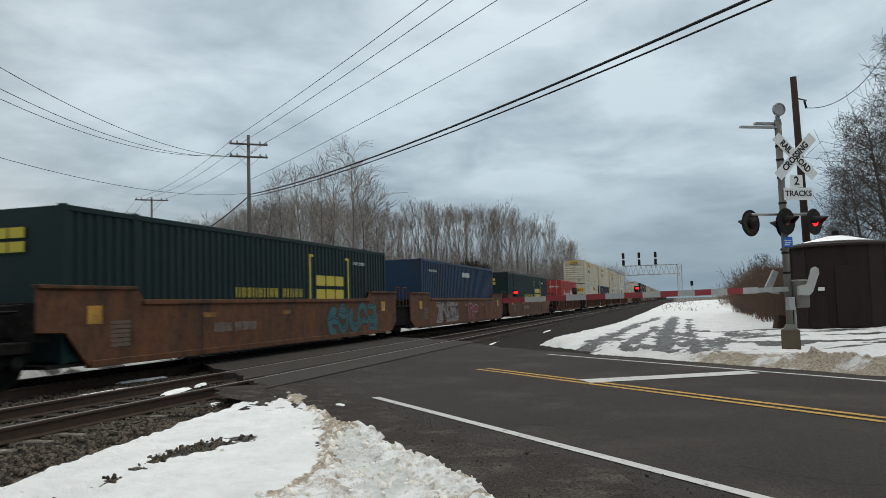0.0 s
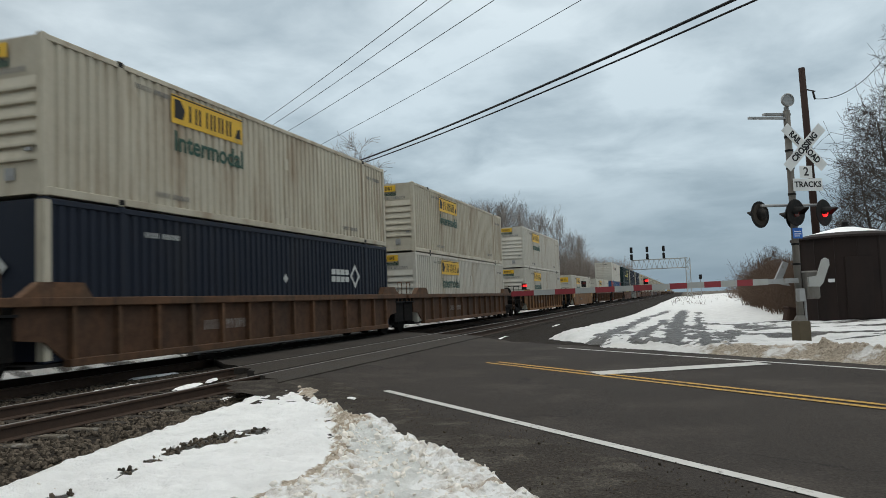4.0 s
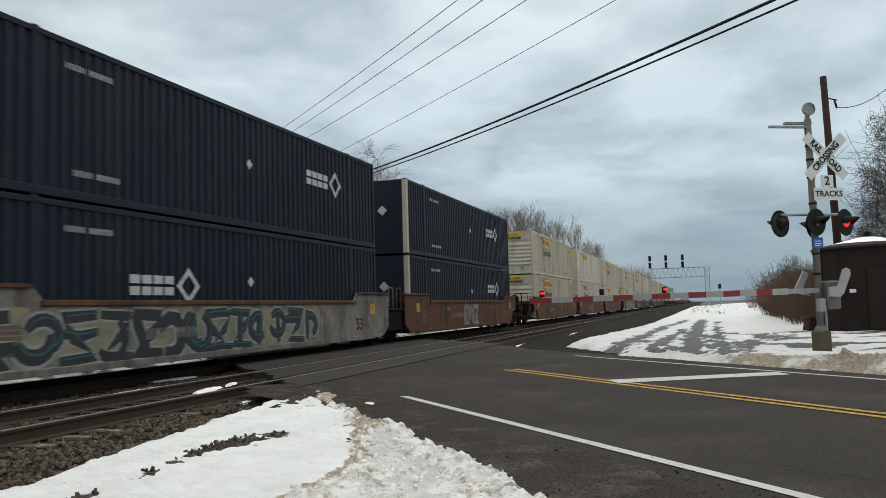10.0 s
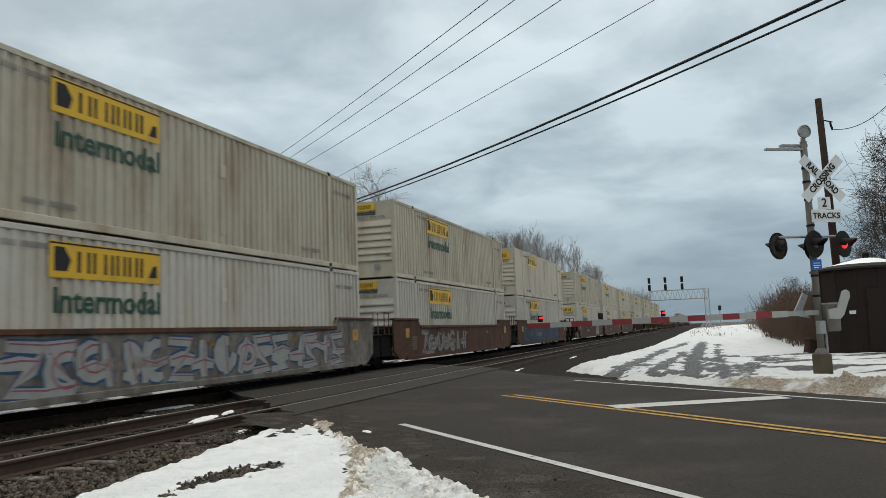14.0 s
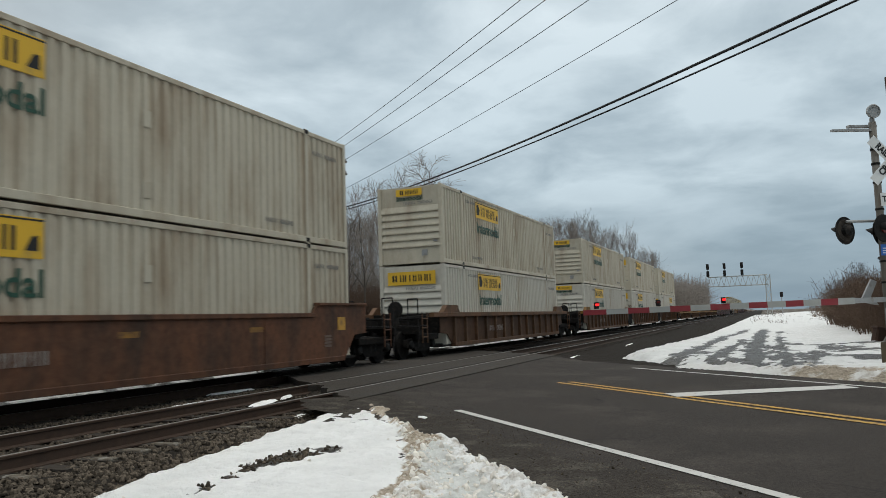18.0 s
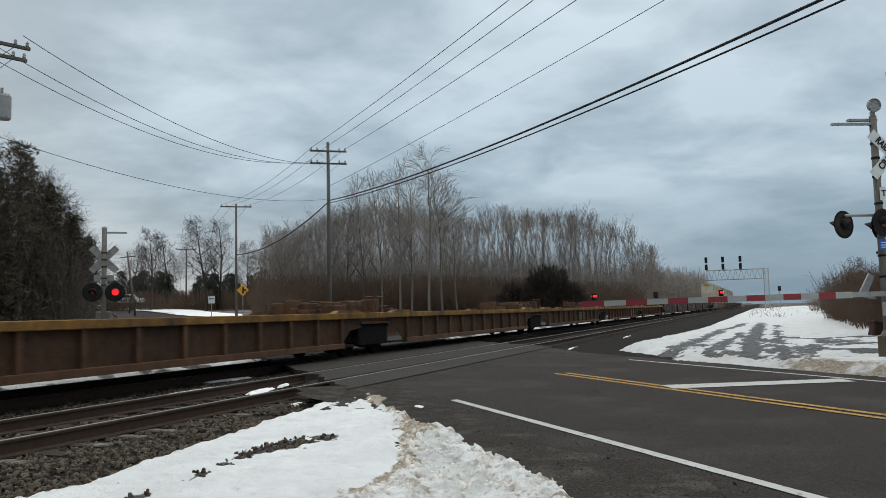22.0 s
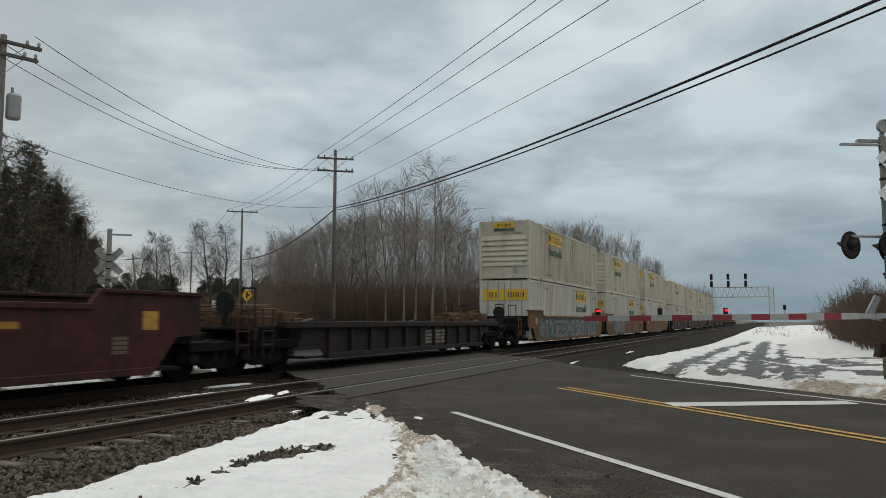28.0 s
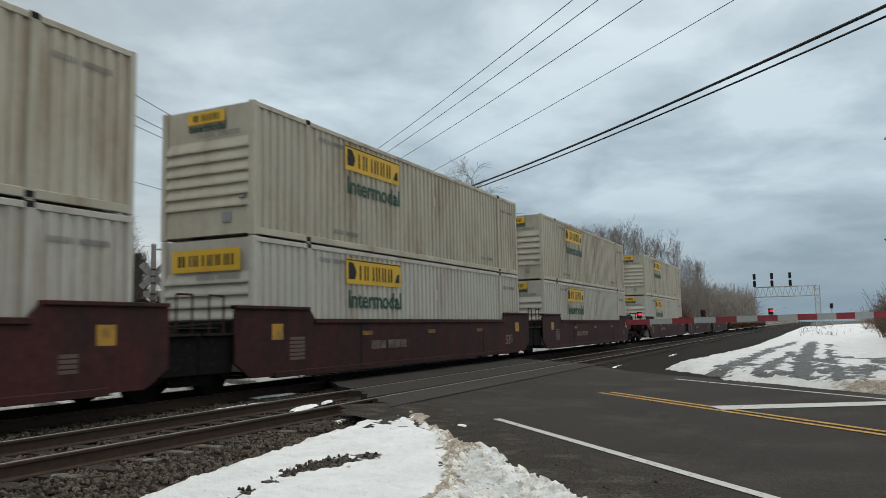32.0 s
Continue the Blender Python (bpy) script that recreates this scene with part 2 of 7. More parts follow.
M_TIE = surface("tie_wood", (0.06, 0.05, 0.042), (0.03, 0.026, 0.022), 0.9, 5, grain=0.8, grain_scale=30)
M_TIE_END = surface("weathered_tie", (0.15, 0.128, 0.10), (0.07, 0.06, 0.048), 0.9, 6, grain=0.7, grain_scale=40, stain=(0.36, 0.34, 0.31), stain_at=0.62, stain_scale=7)
M_POLE = surface("pole_wood", (0.16, 0.145, 0.13), (0.09, 0.08, 0.072), 0.9, 2, grain=0.6, grain_scale=40, streak=0.9, stain=(0.05, 0.045, 0.04), stain_at=0.62)
M_DPOLE = surface("creosote_pole", (0.05, 0.03, 0.024), (0.03, 0.02, 0.017), 0.9, 2, grain=0.6, grain_scale=40)
M_STEEL = surface("galvanized_steel", (0.34, 0.34, 0.33), (0.24, 0.24, 0.235), 0.5, 4, metal=0.3, stain=(0.15, 0.10, 0.07), stain_at=0.68, stain_scale=5)
M_BARK = surface("bare_bark", (0.165, 0.142, 0.122), (0.10, 0.086, 0.074), 0.95, 2, vary=0.3)
M_PALE_BARK = surface("pale_bark", (0.19, 0.163, 0.14), (0.12, 0.103, 0.088), 0.95, 2, vary=0.25)
M_TWIG = surface("twigs", (0.27, 0.235, 0.206), (0.18, 0.157, 0.138), 0.95, 1.0, vary=0.3)
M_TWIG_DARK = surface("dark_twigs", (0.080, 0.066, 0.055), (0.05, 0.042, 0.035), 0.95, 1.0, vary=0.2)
M_MAST = surface("mast_aluminium", (0.19, 0.178, 0.158), (0.115, 0.105, 0.092), 0.6, 3, stain=(0.10, 0.075, 0.055), stain_at=0.58, stain_scale=3, streak=0.7)
M_BRUSH = surface("brush", (0.150, 0.100, 0.071), (0.085, 0.060, 0.046), 0.95, 0.8, vary=0.2)
M_PINE = surface("pine_needles", (0.115, 0.096, 0.066), (0.06, 0.052, 0.038), 0.9, 1.5, vary=0.3)
M_SPRUCE = surface("spruce_needles", (0.082, 0.088, 0.070), (0.042, 0.047, 0.038), 0.9, 1.5, vary=0.3)
M_CAR = surface("car_white", (0.75, 0.75, 0.75), (0.68, 0.68, 0.68), 0.3, 1.0)
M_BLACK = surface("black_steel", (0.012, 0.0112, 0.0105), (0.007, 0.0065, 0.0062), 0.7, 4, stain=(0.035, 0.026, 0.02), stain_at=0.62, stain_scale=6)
# greasy steel, blackened further to hold the shade under and between the wells
M_GREASE_SHADED = surface("truck_steel", (0.012, 0.0105, 0.0095), (0.006, 0.0055, 0.005), 0.85, 5, stain=(0.032, 0.025, 0.02), stain_at=0.64, stain_scale=7)
M_RED = surface("signal_red", (0.25, 0.018, 0.026), (0.18, 0.015, 0.02), 0.5, 6, stain=(0.2, 0.05, 0.04), stain_at=0.66)
M_ARMWHITE = surface("arm_white", (0.36, 0.36, 0.335), (0.28, 0.28, 0.26), 0.5, 5, stain=(0.3, 0.28, 0.26), stain_at=0.66)
M_SIGN = surface("sign_white", (0.70, 0.70, 0.68), (0.60, 0.60, 0.58), 0.5, 3, stain=(0.35, 0.30, 0.25), stain_at=0.7)
M_INK = surface("sign_black", (0.018, 0.018, 0.018), (0.03, 0.03, 0.03), 0.6, 8)
M_BLUE = surface("sign_blue", (0.02, 0.12, 0.42), (0.015, 0.09, 0.34), 0.5, 5)
M_AMBER = surface("sign_amber", (0.75, 0.38, 0.02), (0.62, 0.31, 0.02), 0.5, 5)
M_LAMP_ON = glowing("red_lamp_lit", (1.0, 0.012, 0.012), 1.9)
M_LAMP_OFF = surface("red_lens_dark", (0.10, 0.012, 0.010), (0.06, 0.01, 0.008), 0.2, 6)
M_CONC = surface("concrete", (0.115, 0.092, 0.060), (0.07, 0.056, 0.038), 0.9, 4, grain=0.4, grain_scale=50)
M_SHED = surface("shed_brown", (0.026, 0.0165, 0.0135), (0.017, 0.011, 0.0092), 0.75, 1.4, stain=(0.014, 0.010, 0.009), stain_at=0.6, stain_scale=2.2, streak=0.8)
M_WIRE = surface("wire_black", (0.02, 0.02, 0.021), (0.03, 0.03, 0.03), 0.6, 2)


# ---- mesh helpers ----
class MB:
    """Collects boxes, tubes and sheets for one mesh."""

    def __init__(self):
        self.v, self.f = [], []

    def add(self, verts, faces):
        k = len(self.v)
        self.v += [tuple(p) for p in verts]
        self.f += [tuple(i + k for i in q) for q in faces]
        return self

    def box(self, x0, x1, y0, y1, z0, z1, bev=0.0):
        if bev <= 0:
            return self.add([(x0, y0, z0), (x1, y0, z0), (x1, y1, z0), (x0, y1, z0), (x0, y0, z1), (x1, y0, z1), (x1, y1, z1), (x0, y1, z1)],
                            [(0, 3, 2, 1), (4, 5, 6, 7), (0, 1, 5, 4), (1, 2, 6, 5), (2, 3, 7, 6), (3, 0, 4, 7)])
        b = min(bev, (x1 - x0) * 0.45, (y1 - y0) * 0.45, (z1 - z0) * 0.45)
        ring = [(x0 + b, y0), (x1 - b, y0), (x1, y0 + b), (x1, y1 - b), (x1 - b, y1), (x0 + b, y1), (x0, y1 - b), (x0, y0 + b)]
        cx, cy = (x0 + x1) / 2, (y0 + y1) / 2
        def sh(p):
            return (max(x0 + b, min(x1 - b, p[0])), max(y0 + b, min(y1 - b, p[1])))
        inner = [sh(p) for p in ring]
        vs = [(*p, z0) for p in inner] + [(*p, z0 + b) for p in ring] + [(*p, z1 - b) for p in ring] + [(*p, z1) for p in inner]
        fs = [tuple(range(7, -1, -1)), tuple(range(24, 32))]
        for a in range(3):
            for i in range(8):
                j = (i + 1) % 8
                fs.append((a * 8 + i, a * 8 + j, a * 8 + 8 + j, a * 8 + 8 + i))
        return self.add(vs, fs)

    def tube(self, p0, p1, r0, r1=None, n=8, caps=True):
        r1 = r0 if r1 is None else r1
        p0, p1 = Vector(p0), Vector(p1)
        d = (p1 - p0).normalized()
        a = d.orthogonal().normalized()
        b = d.cross(a)
        vs = []
        for p, r in ((p0, r0), (p1, r1)):
            vs += [p + r * (math.cos(2 * math.pi * i / n) * a + math.sin(2 * math.pi * i / n) * b) for i in range(n)]
        fs = [(i, (i + 1) % n, n + (i + 1) % n, n + i) for i in range(n)]
        if caps:
            fs += [tuple(range(n - 1, -1, -1)), tuple(range(n, 2 * n))]
        return self.add(vs, fs)

    def lathe(self, prof, c, axis="z", n=20):
        """prof: (radius, height) pairs turned about an axis through c."""
        vs = []
        for r, h in prof:
            for i in range(n):
                u, w = r * math.cos(2 * math.pi * i / n), r * math.sin(2 * math.pi * i / n)
                q = (u, w, h) if axis == "z" else (h, u, w) if axis == "x" else (u, h, w)
                vs.append((c[0] + q[0], c[1] + q[1], c[2] + q[2]))
        fs = []
        for k in range(len(prof) - 1):
            for i in range(n):
                j = (i + 1) % n
                fs.append((k * n + i, k * n + j, k * n + n + j, k * n + n + i))
        fs += [tuple(range(n - 1, -1, -1)), tuple(range((len(prof) - 1) * n, len(prof) * n))]
        return self.add(vs, fs)

    def slab(self, outline, axis, a0, a1):
        """A flat outline given thickness along an axis. For axis x the outline is (y, z)."""
        n = len(outline)
        def put(p, a):
            return (a, p[0], p[1]) if axis == "x" else (p[0], a, p[1]) if axis == "y" else (p[0], p[1], a)
        vs = [put(p, a0) for p in outline] + [put(p, a1) for p in outline]
        fs = [tuple(range(n - 1, -1, -1)), tuple(range(n, 2 * n))] + [(i, (i + 1) % n, n + (i + 1) % n, n + i) for i in range(n)]
        return self.add(vs, fs)

    def mesh(self, name, mat, smooth=False):
        me = bpy.data.meshes.new(name)
        me.from_pydata(self.v, [], self.f)
        me.materials.append(mat)
        bm = bmesh.new()
        bm.from_mesh(me)
        bmesh.ops.recalc_face_normals(bm, faces=bm.faces)
        bm.to_mesh(me)
        bm.free()
        if smooth:
            me.polygons.foreach_set("use_smooth", [True] * len(me.polygons))
        return me


def part(name, mb, mat, parent=None, label="", smooth=False, at=None):
    me = mb if isinstance(mb, bpy.types.Mesh) else mb.mesh(name, mat, smooth)
    ob = new(name, me)
    if parent is not None:
        ob.parent = parent
    if at is not None:
        ob.matrix_basis = at
    return tagged(ob, label) if label else ob


def empty(name, m=None):
    ob = new(name)
    ob.empty_display_size = 0.2
    if m is not None:
        ob.matrix_basis = m
    return ob


def grid_mesh(name, xs, ys, height, mat, keep=None, smooth=True):
    xs, ys = list(xs), list(ys)
    nx = len(xs)
    vs = [(x, y, height(x, y)) for y in ys for x in xs]
    fs = []
    for j in range(len(ys) - 1):
        for i in range(nx - 1):
            q = (j * nx + i, j * nx + i + 1, j * nx + nx + i + 1, j * nx + nx + i)
            if keep is None or any(keep(vs[k]) for k in q):
                fs.append(q)
    used = sorted({k for q in fs for k in q})
    at = {k: i for i, k in enumerate(used)}
    me = bpy.data.meshes.new(name)
    me.from_pydata([vs[k] for k in used], [], [tuple(at[k] for k in q) for q in fs])
    me.materials.append(mat)
    if smooth:
        me.polygons.foreach_set("use_smooth", [True] * len(me.polygons))
    return me


def text_mesh(words, size, mat, squeeze=1.0, thick=0.0):
    """Letters as a flat mesh in the local x (reading) and y (up) plane, centred."""
    cu = bpy.data.curves.new("letters", "FONT")
    cu.body, cu.size, cu.align_x, cu.align_y, cu.extrude, cu.offset = words, size, "CENTER", "CENTER", 0.003, thick
    cu.resolution_u = 3
    tmp = new("letters", cu)
    me = bpy.data.meshes.new_from_object(tmp.evaluated_get(bpy.context.evaluated_depsgraph_get()))
    bpy.data.objects.remove(tmp)
    me.transform(Matrix.Diagonal((squeeze, 1, 1, 1)))
    me.materials.clear()
    me.materials.append(mat)
    return me


def fractal(x, y, s, k=0.0):
    return noise.fractal(Vector((x * s, y * s, k)), 0.9, 2.0, 4)


# ---- plan: y runs along the tracks, x across them; rail tops at z = 0 ----
NEAR_C, FAR_C = -8.05, -11.735
ROAD_N = Vector((0.733, 0.680, 0))
ROAD_D = Vector((-0.680, 0.733, 0))


def road_xy(n, u):
    # beyond the tracks the road bends a little to its left
    bend = max(0.0, u - 26.0)
    n2 = n - 0.0016 * bend * bend
    return n2 * ROAD_N.x + u * ROAD_D.x, n2 * ROAD_N.y + u * ROAD_D.y


def road_z(x):
    def ramp(a, b, t):
        t = max(0.0, min(1.0, (t - a) / (b - a)))
        return t * t * (3 - 2 * t)
    return -0.10 + 0.095 * ramp(-4.6, -6.6, x) - 0.095 * ramp(-13.4, -16.0, x)


def rise(x, y):
    """The land beyond the tracks climbs gently along the road."""
    u = x * ROAD_D.x + y * ROAD_D.y
    t = max(0.0, min(1.0, (u - 42.0) / 120.0))
    k = max(0.0, min(1.0, (-x - 15.0) / 24.0))
    return 3.4 * t * t * (3 - 2 * t) * k * k * (3 - 2 * k)


def ground_z(x, y):
    sunk = 0.3 if -18.5 < x < -0.5 and y > -30 else 0.0
    return -0.27 + 0.03 * fractal(x, y, 0.2) + rise(x, y) - sunk

# ---- ground, road, tracks ----
def spaced(lo, hi, fine_lo, fine_hi, step, grow=1.35):
    v, x, d = [], fine_lo, step
    while x > lo:
        v.insert(0, x)
        x -= d
        d *= grow
    v.insert(0, lo)
    x = fine_lo + step
    while x < fine_hi:
        v.append(x)
        x += step
    d = step
    while x < hi:
        v.append(x)
        x += d
        d *= grow
    v.append(hi)
    return sorted(set(round(a, 3) for a in v))


tagged(part("ground", grid_mesh("ground", spaced(-2500, 2500, -24, 14, 1.0), spaced(-2500, 2500, -4, 60, 1.0), ground_z, M_GROUND), None), "brown winter grass and patchy snow reaching the horizon", "ground", kind="structure")


def road_sheet(name, n0, n1, u0, u1, lift, mat, dn=0.6, du=0.6, ragged=0.0):
    ns = [n0 + (n1 - n0) * i / max(1, round((n1 - n0) / dn)) for i in range(max(1, round((n1 - n0) / dn)) + 1)]
    us = [u0 + (u1 - u0) * i / max(1, round((u1 - u0) / du)) for i in range(max(1, round((u1 - u0) / du)) + 1)]
    vs, fs = [], []
    for u in us:
        for k, n in enumerate(ns):
            m = n
            if ragged and k in (0, len(ns) - 1):
                m += ragged * noise.noise(Vector((u * 1.7, n * 3.1, 2.0)))
            x, y = road_xy(m, u)
            vs.append((x, y, road_z(x) + lift + rise(x, y)))
    w = len(ns)
    for j in range(len(us) - 1):
        for i in range(w - 1):
            fs.append((j * w + i, j * w + i + 1, j * w + w + i + 1, j * w + w + i))
    me = bpy.data.meshes.new(name)
    me.from_pydata(vs, [], fs)
    me.materials.append(mat)
    me.polygons.foreach_set("use_smooth", [True] * len(me.polygons))
    return me


tagged(part("road", road_sheet("road", 3.3, 11.75, -60, 150, 0, M_ASPHALT, ragged=0.25), None), "worn dark asphalt two-lane road over the tracks", "road", kind="structure")
tagged(part("road_shoulder", road_sheet("road_shoulder", 2.2, 3.75, -40, 13.0, 0.006, M_DIRT, 0.3, 0.3, ragged=0.35), None), "muddy gravel shoulder along the road edge", "shoulder", kind="structure")
# faded edge lines, double yellow centre line, stop line
tagged(part("edge_line", road_sheet("edge_line", 4.10, 4.22, -40, 10.75, 0.008, M_WHITE, 0.2, 0.5), None), "worn white road edge line", "road marking", kind="structure")
tagged(part("edge_line", road_sheet("edge_line_far", 10.94, 11.05, -40, 16.4, 0.008, M_WHITE, 0.2, 0.5), None), "worn white road edge line beside the snow", "road marking", kind="structure")
for n0 in (7.53, 7.77):
    tagged(part("centre_line", road_sheet("centre_line", n0, n0 + 0.11, -40, 13.9, 0.008, M_YELLOW, 0.2, 0.5), None), "double yellow centre line ending before the tracks", "road marking", kind="structure")
stop = MB().add([(-1.60, 13.25, -0.09), (-1.35, 12.72, -0.09), (1.35, 14.25, -0.09), (1.15, 14.75, -0.09)], [(0, 1, 2, 3)])
tagged(part("stop_line", stop, M_WHITE), "broad white stop line across one lane", "road marking", kind="structure")


# ballast bed, ties, rails
def bed_z(x, y):
    a = min(abs(x - NEAR_C), abs(x - FAR_C))
    z = -0.185 - 0.02 * max(0, 1.4 - abs(a - 0.75))
    if x > NEAR_C + 1.5:
        z -= 0.012 * (x - NEAR_C - 1.5)
    if x < FAR_C - 1.5:
        z -= 0.13 * (FAR_C - 1.5 - x)
    return z + 0.025 * fractal(x, y, 3.0, 4.0)


def over_road(x, y, pad=0.0):
    n = x * ROAD_N.x + y * ROAD_N.y
    return 3.35 - pad < n < 11.7 + pad


tagged(part("ballast_bed", grid_mesh("ballast_bed", [-17 + 0.35 * i for i in range(47)], spaced(-900, 1500, 0, 40, 0.4, 1.2), bed_z, M_BALLAST), None), "dark crushed stone track bed", "ballast", kind="structure")
RAIL_PROF = [(-0.07, -0.18), (0.07, -0.18), (0.07, -0.165), (0.012, -0.145), (0.010, -0.045), (0.034, -0.035), (0.036, -0.008), (0.026, -0.0), (-0.026, -0.0), (-0.036, -0.008), (-0.034, -0.035), (-0.010, -0.045), (-0.012, -0.145), (-0.07, -0.165)]
for c in (NEAR_C, FAR_C):
    for s in (-1, 1):
        rail = empty("rail", pose(c + s * 0.75, 0, 0))
        part("rail_web", MB().slab([(x, z - 0.004) for x, z in RAIL_PROF], "y", -900, 1500), M_RAIL, rail)
        part("rail_head", MB().slab([(-0.022, -0.004), (0.022, -0.004), (0.018, 0.0), (-0.018, 0.0)], "y", -900, 1500), M_RAILTOP, rail, "worn shiny running surface")
        tagged(rail, "rusty brown steel rail with worn head", "rail", "rails of two tracks", "structure")
# crossing surface: asphalt panels between and beside the rails, with open flangeways
for name, x0, x1 in (("crossing_panel", NEAR_C + 0.84, -6.2), ("crossing_panel", NEAR_C - 0.61, NEAR_C + 0.61), ("crossing_panel", FAR_C + 0.84, NEAR_C - 0.84), ("crossing_panel", FAR_C - 0.61, FAR_C + 0.61), ("crossing_panel", -14.2, FAR_C - 0.84)):
    ya, yb = (3.35 - x0 * 0.733) / 0.68, (3.35 - x1 * 0.733) / 0.68
    yc, yd = (11.6 - x0 * 0.733) / 0.68, (11.6 - x1 * 0.733) / 0.68
    k = 7
    jit = [noise.noise(Vector((x0 * 2.1 + i * 0.9, x1, 5.0))) * 0.45 for i in range(2 * k)]
    near_end = [(x0 + (x1 - x0) * i / (k - 1), ya + (yb - ya) * i / (k - 1) - 0.45 + jit[i]) for i in range(k)]
    far_end = [(x1 + (x0 - x1) * i / (k - 1), yd + (yc - yd) * i / (k - 1) + 0.5 + jit[k + i]) for i in range(k)]
    p = MB().slab(near_end + far_end, "z", -0.12, 0.004)
    tagged(part(name, p, M_XING), "weathered grey asphalt panel between the rails", "crossing surface", "crossing panels", "structure")
def mud_z(x, v):
    z = -0.012 - 0.19 * max(0.0, min(1.0, v / 1.3)) + 0.035 * fractal(x, v, 2.5, 91.0)
    for c in (NEAR_C, FAR_C):
        for e in (-0.75, 0.75):
            z -= 0.13 * math.exp(-((x - c - e) / 0.10) ** 2)
    return min(z, -0.004) if v > 0.3 else z - 0.10 * (0.3 - v)


mud = grid_mesh("mud", [-14.0 + 0.07 * i for i in range(115)], [0.08 * i for i in range(26)], mud_z, M_DIRT)
for v in mud.vertices:
    v.co.y = (3.35 - v.co.x * 0.733) / 0.68 + 0.35 - v.co.y - 0.5 * noise.noise(Vector((v.co.x * 1.3, 7.0, 0.0)))
mud.flip_normals()
tagged(part("crossing_mud", mud, None), "dark mud and grit washed against the crossing's edge", "mud", kind="structure")
ties, tie_ends, tie_rng = MB(), MB(), random.Random(23)
BARE_TIES = []
for c in (NEAR_C, FAR_C):
    for i in range(-40, 140):
        y = i * 0.51
        if over_road(c, y, 0.8):
            continue
        ties.box(c - 1.3, c + 1.3, y - 0.11, y + 0.11, -0.30, -0.178)
        if c == NEAR_C and 4.0 < y < 12.0 and tie_rng.random() < 0.5:
            a = tie_rng.uniform(0.22, 0.42)
            BARE_TIES.append((y, c + 1.30 - a))
            tie_ends.box(c + 1.30 - a, c + 1.32, y - 0.07, y + 0.07, -0.25, -0.155 - 0.02 * tie_rng.random(), 0.012)
tagged(part("railway_ties", ties, M_TIE), "dark creosoted wooden ties half buried in stone", "ties", kind="stuff")
tagged(part("tie_ends", tie_ends, M_TIE_END), "pale weathered tie ends showing among the stones", "ties", kind="stuff")


# ---- train ----
def paint(name, col, dirt=(0.12, 0.09, 0.065), amount=0.66, rough=0.55, streak=0.75, vary=0.06, scale=0.8, drip=None):
    return surface(name, col, tuple(c * 0.86 for c in col), rough, 0.9, grain=0.15, grain_scale=30, stain=dirt, stain_at=amount, stain_scale=scale, streak=streak, vary=vary, sharp=0.14, dist=0.004, speck=0.32 if name.startswith("well") else 0.06, speck_scale=5.0, drip=drip, drip_by=0.7 if name.startswith("well") else 0.38)


C_WHITE = paint("container_white", (0.545, 0.51, 0.435), (0.34, 0.27, 0.19), 0.63, drip=(0.27, 0.19, 0.12))
C_CREAM = paint("container_cream", (0.52, 0.468, 0.365), (0.27, 0.195, 0.125), 0.61, drip=(0.20, 0.125, 0.07))
C_GREEN = paint("container_green", (0.0105, 0.0255, 0.0255), (0.020, 0.025, 0.024), 0.64)
C_NAVY = paint("container_navy", (0.0125, 0.0165, 0.028), (0.024, 0.024, 0.028), 0.64)
C_BLUE = paint("container_blue", (0.018, 0.040, 0.080), (0.035, 0.033, 0.037), 0.64)
C_SKYBLUE = paint("container_bright_blue", (0.026, 0.085, 0.21), (0.06, 0.055, 0.055), 0.64)
C_RED = paint("container_red", (0.36, 0.045, 0.035), (0.14, 0.045, 0.035), 0.66)
C_ORANGE = paint("post_orange", (0.48, 0.12, 0.04), (0.2, 0.09, 0.05), 0.66)
W_ORANGE = paint("well_orange", (0.150, 0.060, 0.027), (0.058, 0.034, 0.022), 0.52, 0.7, 0.6, 0.14, 1.3, drip=(0.045, 0.030, 0.022))
W_BROWN = paint("well_brown", (0.132, 0.056, 0.029), (0.052, 0.031, 0.021), 0.52, 0.7, 0.6, 0.14, 1.3, drip=(0.045, 0.030, 0.022))
W_YELLOW = paint("well_yellow", (0.27, 0.137, 0.029), (0.075, 0.046, 0.027), 0.54, 0.7, 0.6, 0.1, 1.3, drip=(0.045, 0.030, 0.022))
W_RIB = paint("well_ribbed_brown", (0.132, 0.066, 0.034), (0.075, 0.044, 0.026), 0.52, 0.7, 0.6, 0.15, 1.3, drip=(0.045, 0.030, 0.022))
W_MAROON = paint("well_maroon", (0.066, 0.020, 0.018), (0.026, 0.015, 0.014), 0.54, 0.7, 0.6, 0.12, 1.3)
W_DARK = paint("well_dark", (0.034, 0.024, 0.020), (0.018, 0.015, 0.014), 0.55, 0.7, 0.6, 0.1, 1.3)
# the rib brown darkened: shade of the recessed wall put into its colour
W_WALL_SHADED = paint("well_wall_brown", (0.088, 0.044, 0.024), (0.052, 0.031, 0.020), 0.52, 0.75, 0.6, 0.15, 1.3, drip=(0.045, 0.030, 0.022))
W_GOLD = paint("well_gold", (0.215, 0.100, 0.034), (0.095, 0.055, 0.028), 0.55, 0.7, 0.6, 0.1, 1.3, drip=(0.045, 0.030, 0.022))
W_PALE = paint("well_pale", (0.24, 0.215, 0.19), (0.10, 0.075, 0.058), 0.54, 0.7, 0.6, 0.1, 1.3, drip=(0.045, 0.030, 0.022))
G_YELLOW = surface("panel_yellow", (0.72, 0.43, 0.02), (0.62, 0.36, 0.02), 0.5, 2, stain=(0.35, 0.24, 0.06), stain_at=0.68)
